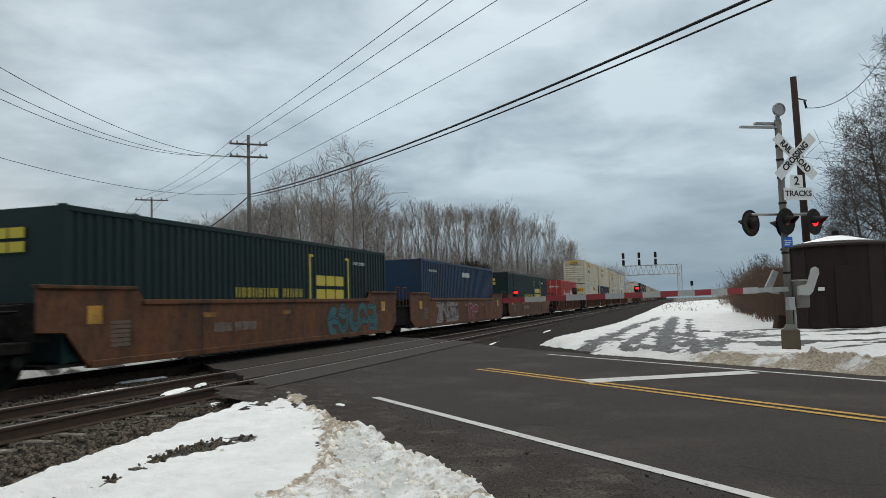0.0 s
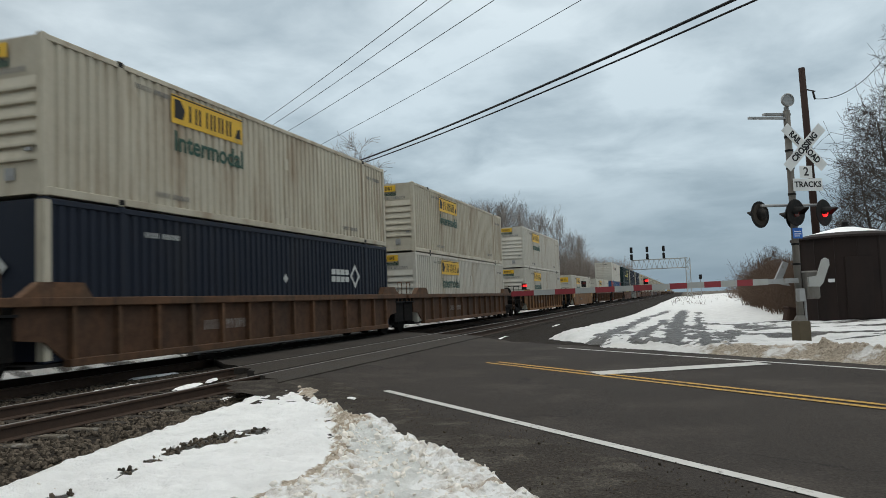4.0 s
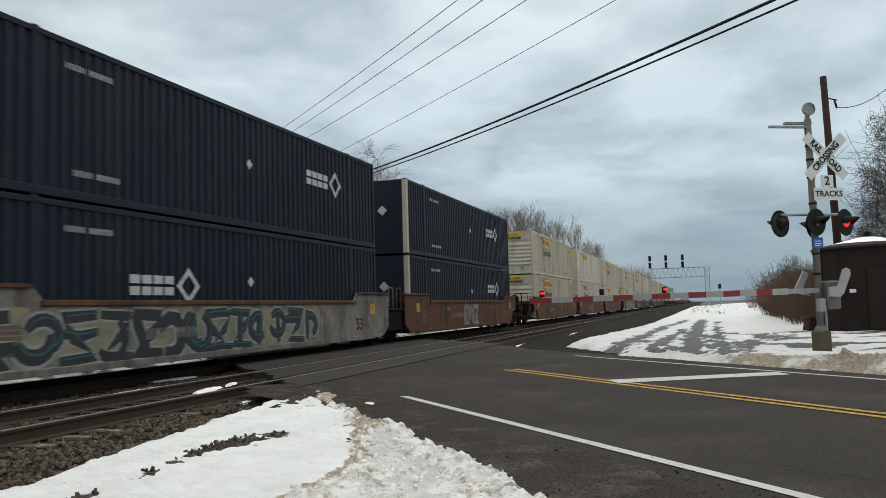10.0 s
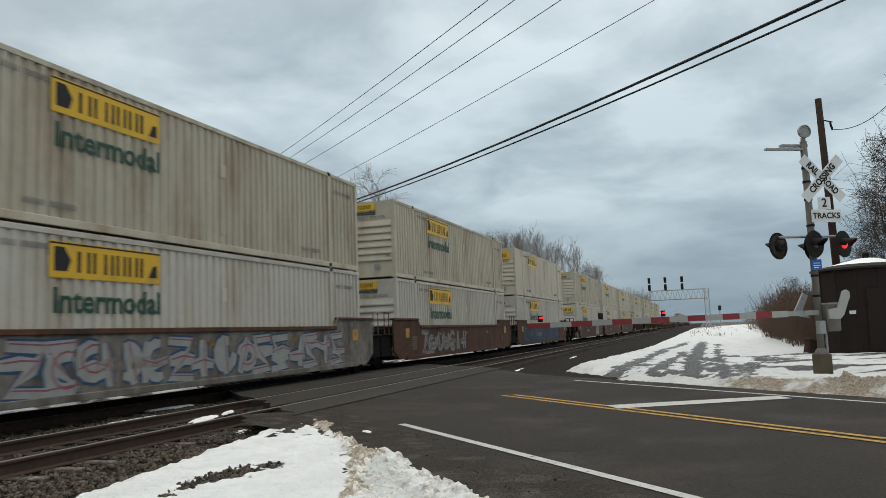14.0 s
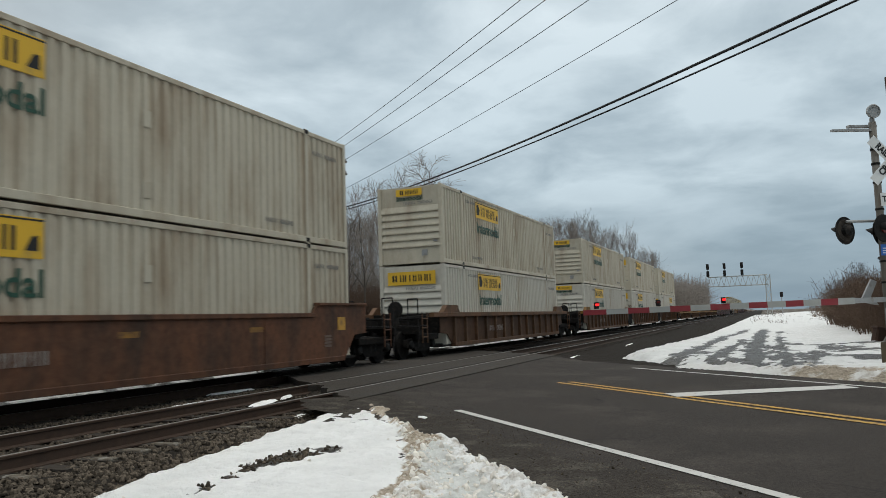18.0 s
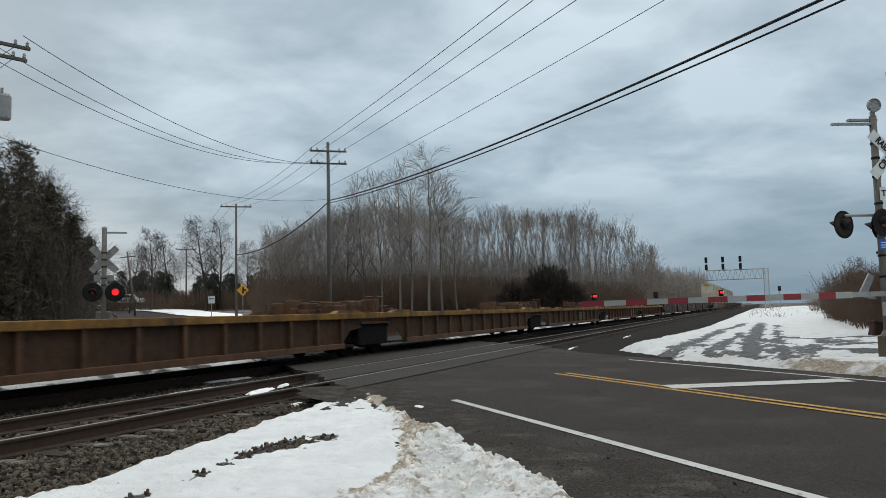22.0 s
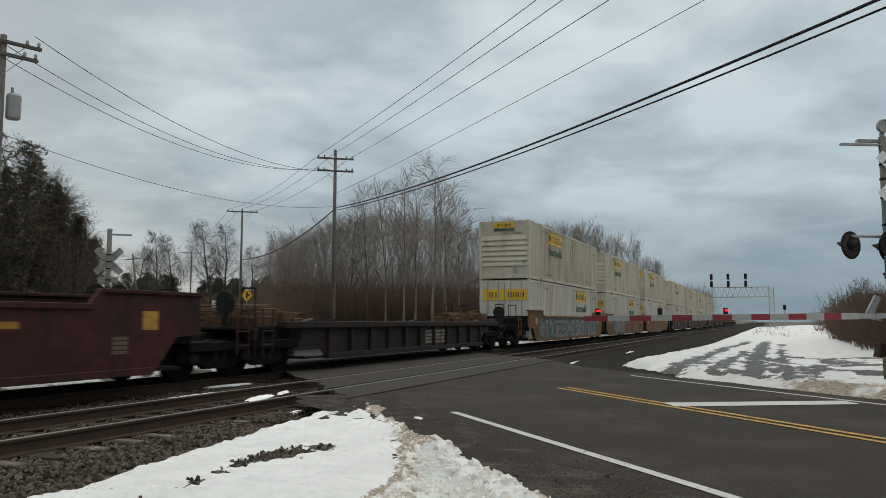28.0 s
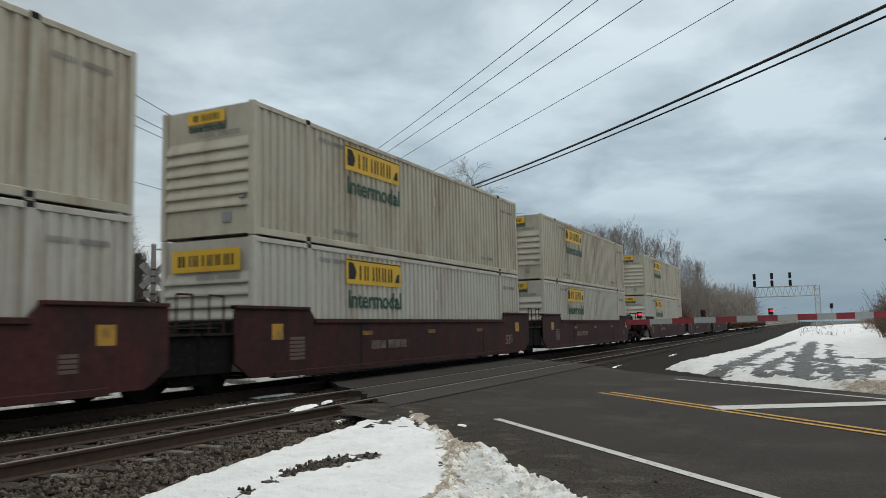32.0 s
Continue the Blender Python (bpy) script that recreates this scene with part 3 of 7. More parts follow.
G_GREEN = surface("letter_green", (0.010, 0.050, 0.030), (0.016, 0.068, 0.042), 0.5, 3)
G_CSX = surface("letter_gold", (0.55, 0.44, 0.04), (0.42, 0.34, 0.04), 0.5, 3)
G_PALE = surface("letter_pale", (0.55, 0.55, 0.53), (0.42, 0.42, 0.40), 0.6, 4)
G_DULL = surface("letter_dull", (0.33, 0.30, 0.27), (0.20, 0.17, 0.15), 0.6, 6, stain=(0.12, 0.07, 0.05), stain_at=0.55, stain_scale=5)
G_GREY = surface("letter_grey", (0.16, 0.155, 0.15), (0.22, 0.21, 0.20), 0.6, 4)
G_REDL = surface("letter_red", (0.42, 0.05, 0.03), (0.34, 0.04, 0.03), 0.5, 4)
G_TAPE = surface("reflector_tape", (0.42, 0.21, 0.03), (0.27, 0.14, 0.03), 0.6, 3, stain=(0.12, 0.065, 0.035), stain_at=0.52, stain_scale=4)
G_PLATE = surface("amber_plate", (0.55, 0.29, 0.03), (0.40, 0.21, 0.03), 0.5, 3, stain=(0.18, 0.10, 0.04), stain_at=0.60, stain_scale=4)
G_FAINT = surface("letter_faint", (0.17, 0.125, 0.098), (0.11, 0.075, 0.058), 0.7, 5)
G_SOOT = surface("letter_soot", (0.035, 0.024, 0.018), (0.06, 0.04, 0.03), 0.7, 4)
TEXT_INTERMODAL = text_mesh("Intermodal", 0.62, G_GREEN, 1.02, 0.012)
TEXT_INTERMODAL_S = text_mesh("Intermodal", 0.24, G_GREEN, 1.0, 0.004)
TEXT_53 = text_mesh("53", 0.52, G_SOOT, 1.0, 0.008)
TEXT_53_PALE = text_mesh("53", 0.48, G_DULL, 1.0, 0.006)


def bars(widths, h, gap, thick=0.004, stroke=None):
    """Plain upright posts, two to a broad letter's width, standing for lettering; local x reads, y up."""
    m, x = MB(), 0.0
    total = sum(abs(w) for w in widths) + gap * (len(widths) - 1)
    x = -total / 2
    for w in widths:
        t = stroke or 0.2 * h
        if w > 2.4 * t:
            m.box(x, x + t, -h / 2, h / 2, 0, thick).box(x + w - t, x + w, -h / 2, h / 2, 0, thick)
        elif w > 0:
            m.box(x, x + w, -h / 2, h / 2, 0, thick)
        x += abs(w) + gap
    return m


def stack(w, h, rows, slant=0.0, thick=0.004):
    """Plain level bars one above the other, filling w by h."""
    m, k = MB(), h / (rows + 0.35 * (rows - 1))
    for i in range(rows):
        z = -h / 2 + i * k * 1.35
        a, b = slant * z, slant * (z + k)
        m.slab([(-w / 2 + a, z), (w / 2 + a, z), (w / 2 + b, z + k), (-w / 2 + b, z + k)], "z", 0, thick)
    return m


BARS_BIG = bars([0.075, -0.01, 0.21, -0.06, 0.24, 0.25, 0.26, 0.075], 0.38, 0.075, 0.004, 0.066).mesh("brand_bars", M_INK)
BARS_END = bars([0.08, 0.07, -0.04, 0.16, 0.05, -0.04, 0.20, 0.17, 0.2, 0.16], 0.24, 0.04).mesh("brand_bars_end", M_INK)
BARS_SMALL = bars([0.09, 0.09, 0.09, 0.09, -0.06, 0.07, 0.07, 0.07, 0.07, 0.07, 0.07], 0.11, 0.03).mesh("number_bars", G_GREY)
BARS_SMALL_P = bars([0.09, 0.09, 0.09, 0.09, -0.06, 0.07, 0.07, 0.07, 0.07, 0.07, 0.07], 0.11, 0.03).mesh("number_bars_pale", G_PALE)
BARS_NUM = bars([0.14, 0.14, 0.14, 0.14, -0.08, 0.12, 0.12, 0.12, 0.12, 0.12, 0.12], 0.22, 0.05).mesh("car_number_bars", G_DULL)
BARS_TITLE = bars([0.20, 0.16, 0.14, 0.20, 0.16, 0.22, 0.16, 0.14, -0.1, 0.16, 0.06, 0.2, 0.16, 0.16], 0.25, 0.105).mesh("title_bars", G_CSX)


def blocky(letters, h, w, gap, mat, name, rows=2):
    """A brand drawn as plain bars of its size and colour: one group's mesh, how many, and their spacing."""
    return stack(w, h, rows).mesh(name, mat), letters, w + gap


DATA_BARS = stack(0.55, 0.50, 6).mesh("data_bars", G_FAINT)
DATA_BARS_S = stack(0.34, 0.30, 4).mesh("data_bars_small", G_FAINT)
G_RUST = surface("letter_rust", (0.20, 0.045, 0.025), (0.15, 0.04, 0.025), 0.6, 4)
BLOCK_GOLD = blocky(3, 0.74, 0.62, 0.07, G_CSX, "brand_block_gold")
BLOCK_GOLD_S = blocky(3, 0.46, 0.36, 0.04, G_CSX, "brand_block_gold_small")
BLOCK_XPO_A = blocky(3, 0.46, 0.36, 0.05, G_REDL, "brand_block_red")
BLOCK_XPO_B = bars([0.22, 0.24, 0.24, 0.1, 0.18, 0.14, 0.1, 0.2, 0.2], 0.34, 0.05).mesh("brand_bars_dark", M_INK)
BLOCK_TRAIN = blocky(10, 0.62, 0.36, 0.08, G_PALE, "brand_block_wide")
BLOCK_SHOUT = blocky(4, 0.40, 0.28, 0.06, G_PALE, "brand_block_mid")
BLOCK_SMALL = blocky(6, 0.24, 0.20, 0.05, G_PALE, "brand_block_low", 1)
BLOCK_TTX = blocky(3, 0.44, 0.60, 0.06, G_DULL, "maker_block", 4)
BLOCK_TTX_R = blocky(3, 0.50, 0.52, 0.12, G_RUST, "maker_block_red")
SIDE = {1: Matrix(((0, 0, 1, 0), (1, 0, 0, 0), (0, 1, 0, 0), (0, 0, 0, 1))), -1: Matrix(((0, 0, -1, 0), (-1, 0, 0, 0), (0, 1, 0, 0), (0, 0, 0, 1)))}
FACE = Matrix(((1, 0, 0, 0), (0, 0, -1, 0), (0, 1, 0, 0), (0, 0, 0, 1)))   # faces -y
BACK = Matrix(((-1, 0, 0, 0), (0, 0, 1, 0), (0, 1, 0, 0), (0, 0, 0, 1)))   # faces +y


SMALL = {"number", "lettering", "title", "brand_bars", "writing"}


def on_side(name, me, parent, s, x, y, z, label=""):
    if isinstance(me, tuple):
        for i in range(me[1]):
            part(name, me[0], None, parent, label, at=Matrix.Translation((s * x, y + s * (i - (me[1] - 1) / 2) * me[2], z)) @ SIDE[s])
        return None
    ob = part(name, me, None, parent, label, at=Matrix.Translation((s * x, y, z)) @ SIDE[s])
    return tagged(ob, kind="stuff") if name in SMALL else ob


def on_face(name, me, parent, x, y, z, back=False, label=""):
    if isinstance(me, tuple):
        for i in range(me[1]):
            part(name, me[0], None, parent, label, at=Matrix.Translation((x + (i - (me[1] - 1) / 2) * me[2], y, z)) @ FACE)
        return None
    ob = part(name, me, None, parent, label, at=Matrix.Translation((x, y, z)) @ (BACK if back else FACE))
    return tagged(ob, kind="stuff") if name in SMALL else ob


CW, CH = 2.59, 2.896


def corrugated(ya, yb, z0, z1, period, depth):
    """A trapezoid-ribbed wall in the plane x = 0, ribs standing inward (-x)."""
    m = MB()
    n = max(1, round((yb - ya) / period))
    p = (yb - ya) / n
    line = []
    for i in range(n):
        y = ya + i * p
        line += [(0, y), (0, y + p * 0.40), (-depth, y + p * 0.52), (-depth, y + p * 0.88)]
    line.append((0, yb))
    vs = [(x, y, z0) for x, y in line] + [(x, y, z1) for x, y in line]
    k = len(line)
    m.add(vs, [(i, i + 1, k + i + 1, k + i) for i in range(k - 1)])
    return m


def container(name, length, mat, post_mat, smooth=False, posts=True, front=-1):
    """Origin at the middle of the floor. front: -1, the closed front leads (-y) and the doors trail; 1, turned round."""
    root = empty(name)
    L, w, H = length / 2, CW / 2, CH
    part("body", MB().box(-w + 0.06, w - 0.06, -L + 0.07, L - 0.07, 0.05, H - 0.05), mat, root)
    part("roof_panel", MB().box(-w + 0.05, w - 0.05, -L + 0.05, L - 0.05, H - 0.049, H - 0.025), mat, root)
    cuts = [-L + 0.12]
    if posts and length > 14:
        cuts += [-L + 1.98 - 0.07, -L + 1.98 + 0.07, L - 1.98 - 0.07, L - 1.98 + 0.07]
    cuts.append(L - 0.12)
    for s in (-1, 1):
        for a, b in zip(cuts[::2], cuts[1::2]):
            q = corrugated(a, b, 0.17, H - 0.13, 1.22, 0.010) if smooth else corrugated(a, b, 0.17, H - 0.13, 0.262, 0.042)
            part("side_panel", q, mat, root, at=Matrix.Translation((s * (w - 0.014), 0, 0)) @ pose(0, 0, 0, 0, 0, 0 if s > 0 else 180))
        part("top_rail", MB().box(s * w - 0.05 if s > 0 else -w, w if s > 0 else -w + 0.05, -L + 0.1, L - 0.1, H - 0.13, H - 0.02, 0.01), post_mat if smooth else mat, root)
        part("bottom_rail", MB().box(s * w - 0.06 if s > 0 else -w, w if s > 0 else -w + 0.06, -L + 0.1, L - 0.1, 0.02, 0.17, 0.01), mat, root)
        for e in (-1, 1):
            part("corner_post", MB().box(min(s * w, s * (w - 0.15)), max(s * w, s * (w - 0.15)), min(e * L, e * (L - 0.14)), max(e * L, e * (L - 0.14)), 0.0, H, 0.015), post_mat, root)
            if posts and length > 14:
                yy = e * (L - 1.98)
                part("lift_post", MB().box(min(s * (w + 0.004), s * (w - 0.09)), max(s * (w + 0.004), s * (w - 0.09)), yy - 0.07, yy + 0.07, 0.0, H + 0.01, 0.01), post_mat, root)
                for zz in ((0.02, H - 0.12) if s > 0 else ()):
                    part("lift_casting", MB().box(min(s * (w + 0.012), s * (w - 0.1)), max(s * (w + 0.012), s * (w - 0.1)), yy - 0.09, yy + 0.09, zz, zz + 0.125, 0.02), M_BLACK if mat in (C_WHITE, C_CREAM) else mat, root, "dark worn lifting socket")
    # closed front with pressed horizontal ribs
    prof = [(-L + 0.10, 0.05), (-L + 0.045, 0.05)]
    if mat in (C_WHITE, C_CREAM):
        prof.append((-L + 0.06, 0.62))
        for i in range(6):
            z = 0.64 + i * 0.255
            prof += [(-L + 0.075, z), (-L + 0.004, z + 0.004), (-L + 0.004, z + 0.05), (-L + 0.07, z + 0.245)]
    prof += [(-L + 0.045, H - 0.05), (-L + 0.10, H - 0.05)]
    part("front_wall", MB().slab([(front * -a, b) for a, b in prof], "x", -w + 0.14, w - 0.14), mat, root)
    # doors with lock rods
    for s in (-1, 1):
        door = part("door", MB().box(min(s * 0.01, s * (w - 0.13)), max(s * 0.01, s * (w - 0.13)), *sorted((-front * (L - 0.05), -front * (L - 0.01))), 0.14, H - 0.10, 0.012), mat, root)
        for xx in ((0.30, 0.86) if front > 0 else ()):
            part("lock_rod", MB().tube((s * xx, -front * (L + 0.012), 0.08), (s * xx, -front * (L + 0.012), H - 0.06), 0.022, n=6), M_STEEL, door)
        if front > 0:
            part("door_handle", MB().box(s * 0.58 - 0.22, s * 0.58 + 0.22, *sorted((-front * (L - 0.005), -front * (L + 0.03))), 1.05, 1.09), M_STEEL, door)
    return root


def proto_jb(cream, smooth=False, front=-1, big=False):
    L = 8.075
    mat = C_CREAM if cream else C_WHITE
    root = container("intermodal_container", 2 * L, mat, mat, smooth, True, front)
    y0 = front * (L - 5.0)
    sign = on_side("sign_panel", MB().box(-1.42, 1.42, -0.32, 0.32, 0, 0.006).mesh("sign_panel", G_YELLOW), root, 1, CW / 2 - 0.010, y0, 2.35, "yellow company panel with dark blocks")
    tagged(part("lettering", BARS_BIG, None, sign, at=pose(0.06, -0.02, 0.007)), kind="stuff")
    part("emblem", MB().slab([(-1.32, -0.2), (-1.02, -0.2), (-0.94, 0.0), (-1.1, 0.22), (-1.32, 0.22)], "z", 0.006, 0.010), M_INK, sign)
    part("emblem", MB().slab([(1.08, -0.2), (1.32, -0.2), (1.32, 0.05), (1.2, 0.02)], "z", 0.006, 0.010), M_INK, sign)
    part("panel_border", MB().slab([(-1.42, 0.27), (1.42, 0.27), (1.42, 0.30), (-1.42, 0.30)], "z", 0.006, 0.009), M_INK, sign)
    if not smooth:
        on_side("lettering", TEXT_INTERMODAL, root, 1, CW / 2 - 0.006, y0 + 0.05, 1.62, "large green word Intermodal")
    on_side("number", BARS_SMALL, root, 1, CW / 2 - 0.008, -L + 3.6, 0.38)
    on_side("number", BARS_SMALL, root, 1, CW / 2 - 0.008, L - 3.2, 0.42)
    on_side("number", BARS_SMALL, root, 1, CW / 2 - 0.008, L - 1.1, 2.35)
    on_side("number", BARS_SMALL, root, 1, CW / 2 - 0.008, -L + 3.0, 2.55)
    for yy, zz in ((0.6, 1.9), (0.6, 0.55)):
        part("side_hatch", MB().box(CW / 2 - 0.012, CW / 2 + 0.004, yy - 0.10, yy + 0.10, zz - 0.16, zz + 0.16, 0.004), mat, root)
    if front < 0:
        w2, zz, h2 = (0.95, 2.42, 0.24) if big else (0.52, 2.66, 0.13)
        sg = on_face("sign_panel", MB().box(-w2, w2, -h2, h2, 0, 0.006).mesh("end_panel", G_YELLOW), root, 0, -L - 0.004, zz, label="yellow company panel on the end wall")
        tagged(part("lettering", BARS_END if big else bars([0.05, 0.05, -0.03, 0.10, 0.1, 0.1, 0.1], 0.15, 0.03), M_INK, sg, at=pose(0, 0, 0.007)), kind="stuff")
        if not big:
            on_face("lettering", TEXT_INTERMODAL_S, root, 0, -L + 0.030, 2.44)
        on_face("number", BARS_SMALL, root, 0.35, -L - 0.004, 2.26 if not big else 2.05)
        on_face("placard", MB().box(-0.11, 0.11, -0.11, 0.11, 0, 0.01).mesh("placard", M_STEEL), root, 0.55, -L + 0.03, 0.42)
        part("ladder_rungs", MB().box(0.92, 1.06, -L - 0.02, -L + 0.03, 0.8, 0.86), M_STEEL, root)
    else:
        for s in (-1, 1):
            sg = on_face("sign_panel", MB().box(-0.54, 0.54, -0.27, 0.27, 0, 0.008).mesh("door_panel", G_YELLOW), root, s * 0.58, -L - 0.002, 2.15, label="yellow company panel across the doors")
            tagged(part("lettering", bars([0.06, 0.17, -0.02, 0.19] if s < 0 else [0.19, 0.19, 0.19, 0.06], 0.27, 0.06), M_INK, sg, at=pose(0, 0, 0.009)), kind="stuff")
    kind = "stained cream smooth-sided" if smooth else "cream-white corrugated" if cream else "white corrugated"
    return tagged(root, kind + (" container, doors leading," if front > 0 else " intermodal container") + " with yellow company panels", "container", "stacked intermodal containers")


def proto_csx():
    L = 8.075
    root = container("intermodal_container", 2 * L, C_GREEN, C_GREEN)
    for s in (1,):
        y0 = L - 4.9
        on_side("brand_block", BLOCK_GOLD, root, s, CW / 2 - 0.008, s * y0 if s < 0 else y0, 1.50, "gold block letters")
        br = MB()
        for a in (-1, 1):
            br.box(a * 1.42 - 0.05, a * 1.42 + 0.05, -0.45, 0.95, 0, 0.004).box(min(a * 1.42, a * 1.2), max(a * 1.42, a * 1.2), 0.87, 0.95, 0, 0.004)
            br.box(min(a * 1.42, a * 1.12), max(a * 1.42, a * 1.12), -0.95, -0.62, 0, 0.004)
        on_side("bracket_mark", br.mesh("bracket_mark", G_CSX), root, s, CW / 2 - 0.008, y0 if s > 0 else -y0, 1.55)
        on_side("title", BARS_TITLE, root, s, CW / 2 - 0.008, y0 - 3.75, 1.32, "gold lettering")
        on_side("number", BARS_SMALL_P, root, s, CW / 2 - 0.008, (L - 1.9 - 0.6) if s > 0 else -(L - 2.5), 2.35)
    for b in (False,):
        on_face("brand_block", BLOCK_GOLD_S, root, -0.15 if not b else 0.15, (-L if not b else L) + (-0.004 if not b else 0.04), 2.28, b)
        on_face("placard", MB().box(-0.2, 0.2, -0.1, 0.1, 0, 0.006).mesh("placard", G_PALE), root, -0.1 if not b else 0.1, (-L if not b else L) + (-0.004 if not b else 0.04), 0.62, b)
    return tagged(root, "dark green corrugated intermodal container with gold block letters", "container", "stacked intermodal containers")


def proto_umax(low_mark=False):
    L = 8.075
    root = container("intermodal_container", 2 * L, C_NAVY, C_NAVY)
    for s in (1,):
        part("edge_stripe", MB().box(min(s * CW / 2 + 0.003 * s, s * CW / 2), max(s * CW / 2 + 0.003 * s, s * CW / 2), -L + 0.005, -L + 0.17, 0.05, CH - 0.05), C_CREAM, root, "pale corner stripe")
        part("edge_stripe", MB().box(min(s * CW / 2, s * (CW / 2 - 0.17)), max(s * CW / 2, s * (CW / 2 - 0.17)), -L - 0.003, -L, 0.05, CH - 0.05), C_CREAM, root, "pale corner stripe")
        yy, zz = (-L + 4.9, 1.45) if low_mark else (L - 4.1, 1.75)
        on_side("brand_block", BLOCK_SHOUT, root, s, CW / 2 - 0.008, yy, zz, "pale block letters")
        em = MB()
        for a in range(4):
            c, q = (math.cos(a * math.pi / 2), math.sin(a * math.pi / 2))
            em.slab([(c * u - q * v, q * u + c * v) for u, v in ((0.40, 0.0), (0.20, 0.19), (0.13, 0.12), (0.24, 0.0), (0.13, -0.12), (0.20, -0.19))], "z", 0, 0.004)
        on_side("emblem", em.mesh("emblem", G_PALE), root, s, CW / 2 - 0.008, yy + 1.15, zz, "pale diamond of four chevrons")
        on_side("emblem", MB().slab([(0.0, -0.13), (0.13, 0), (0, 0.13), (-0.13, 0)], "z", 0, 0.004).mesh("emblem_small", G_PALE), root, s, CW / 2 - 0.008, 0.4, 1.6)
        on_side("number", BARS_SMALL_P, root, s, CW / 2 - 0.008, -L + 3.4, 0.5)
        on_side("number", BARS_SMALL_P, root, s, CW / 2 - 0.008, -L + 3.2, 2.4)
    on_face("emblem", MB().slab([(0.0, -0.2), (0.2, 0), (0, 0.2), (-0.2, 0)], "z", 0, 0.004).mesh("emblem_end", G_PALE), root, 0.3, -L - 0.004, 1.7)
    on_face("brand_block", bars([0.14, 0.14, 0.14, 0.12], 0.16, 0.03).mesh("brand_bars", G_PALE), root, -0.4, -L - 0.004, 1.7)
    return tagged(root, "dark navy corrugated intermodal container with pale corner stripes", "container", "stacked intermodal containers")


def proto_xpo():
    L = 8.075
    root = container("intermodal_container", 2 * L, C_WHITE, C_WHITE, True)
    for s in (1,):
        y0 = -L + 5.4 if s > 0 else -L + 5.4
        on_side("brand_block", BLOCK_XPO_A, root, s, CW / 2 - 0.008, y0 - 0.9 * 1, 2.0, "red block letters")
        on_side("brand_bars", BLOCK_XPO_B, root, s, CW / 2 - 0.008, y0 + 1.1, 1.96, "black lettering")
    on_face("brand_bars", bars([0.14, 0.14, 0.14, -0.02, 0.1, 0.1, 0.1, 0.06, 0.1, 0.1], 0.15, 0.03).mesh("brand_bars_small", M_INK), root, 0, -L - 0.004, 2.6)
    return tagged(root, "off-white smooth-sided intermodal container with red and black lettering", "container", "stacked intermodal containers")


def proto_train():
    L = 8.075
    root = container("intermodal_container", 2 * L, C_SKYBLUE, C_ORANGE)
    for s in (1,):
        on_side("brand_block", BLOCK_TRAIN, root, s, CW / 2 - 0.008, 2.0, 0.75, "white block letters")
        on_side("brand_block", BLOCK_XPO_A, root, s, CW / 2 - 0.008, -1.3, 0.75, "red block letters")
        em = MB().lathe([(0.52, 0), (0.52, 0.004)], (0, 0, 0), "z", 16)
        on_side("emblem", em.mesh("round_emblem", G_PALE), root, s, CW / 2 - 0.012, -L + 4.6, 1.5, "round pale emblem")
    on_face("number", text_mesh("53", 0.55, G_PALE, 1, 0.01), root, -0.2, -L - 0.006, 1.4)
    return tagged(root, "bright blue container with orange posts and white lettering", "container", "stacked intermodal containers")


def proto_red():
    root = container("intermodal_container", 12.19, C_RED, C_RED, False, False, 1)
    L = 6.095
    for i, (h, w) in enumerate(((0.78, 0.36), (0.52, 0.46), (0.52, 0.50), (0.52, 0.42), (0.52, 0.42), (0.52, 0.44), (0.52, 0.46), (0.78, 0.40), (0.52, 0.46), (0.52, 0.46))):
        y = -4.0 + 0.60 * i + (1.75 if i > 6 else 0.0)
        on_side("brand_block", bars([w], h, 0, 0.004, 0.13).mesh("brand_block_white", G_PALE), root, 1, CW / 2 - 0.008, y, 1.42 + (h - 0.52) / 2, "white block letters")["kind"] = "stuff"
    on_side("emblem", MB().slab([(-0.7, 0.75), (-0.25, 0.35), (0.45, 0.42), (0.75, -0.1), (0.35, -0.35), (-0.15, -0.15), (-0.55, 0.05), (-0.35, 0.25)], "z", 0, 0.004).mesh("pennant", G_PALE), root, 1, CW / 2 - 0.006, 1.05, 1.55, "white pennant shape")
    on_side("number", BARS_SMALL_P, root, 1, CW / 2 - 0.008, 4.6, 2.45)
    on_face("emblem", MB().slab([(-0.42, 0.28), (-0.1, 0.10), (0.2, 0.16), (0.42, -0.05), (0.1, -0.1), (-0.3, -0.28), (-0.2, 0.0)], "z", 0, 0.004).mesh("pennant_small", G_PALE), root, -0.62, -L - 0.004, 1.9, label="white pennant shape")
    on_face("number", bars([0.09, 0.09, 0.09, 0.09, -0.06, 0.09, 0.09, 0.09], 0.16, 0.03).mesh("number_bars_white", G_PALE), root, 0.58, -L - 0.004, 2.25)
    for x in (0.38, 0.80):
        on_face("placard", MB().box(-0.16, 0.16, -0.2, 0.2, 0, 0.005).mesh("placard", G_PALE), root, x, -L - 0.004, 1.05)
    return tagged(root, "red forty-foot shipping container with white lettering, doors leading", "container", "shipping containers")


def proto_blue():
    root = container("intermodal_container", 13.72, C_BLUE, C_BLUE, False, False)
    for s in (1,):
        on_side("brand_block", BLOCK_SMALL, root, s, CW / 2 - 0.008, 0.6, 2.35, "pale block letters")
        on_side("number", BARS_SMALL_P, root, s, CW / 2 - 0.008, -5.2, 2.4)
    return tagged(root, "dark blue corrugated shipping container", "container", "shipping containers")


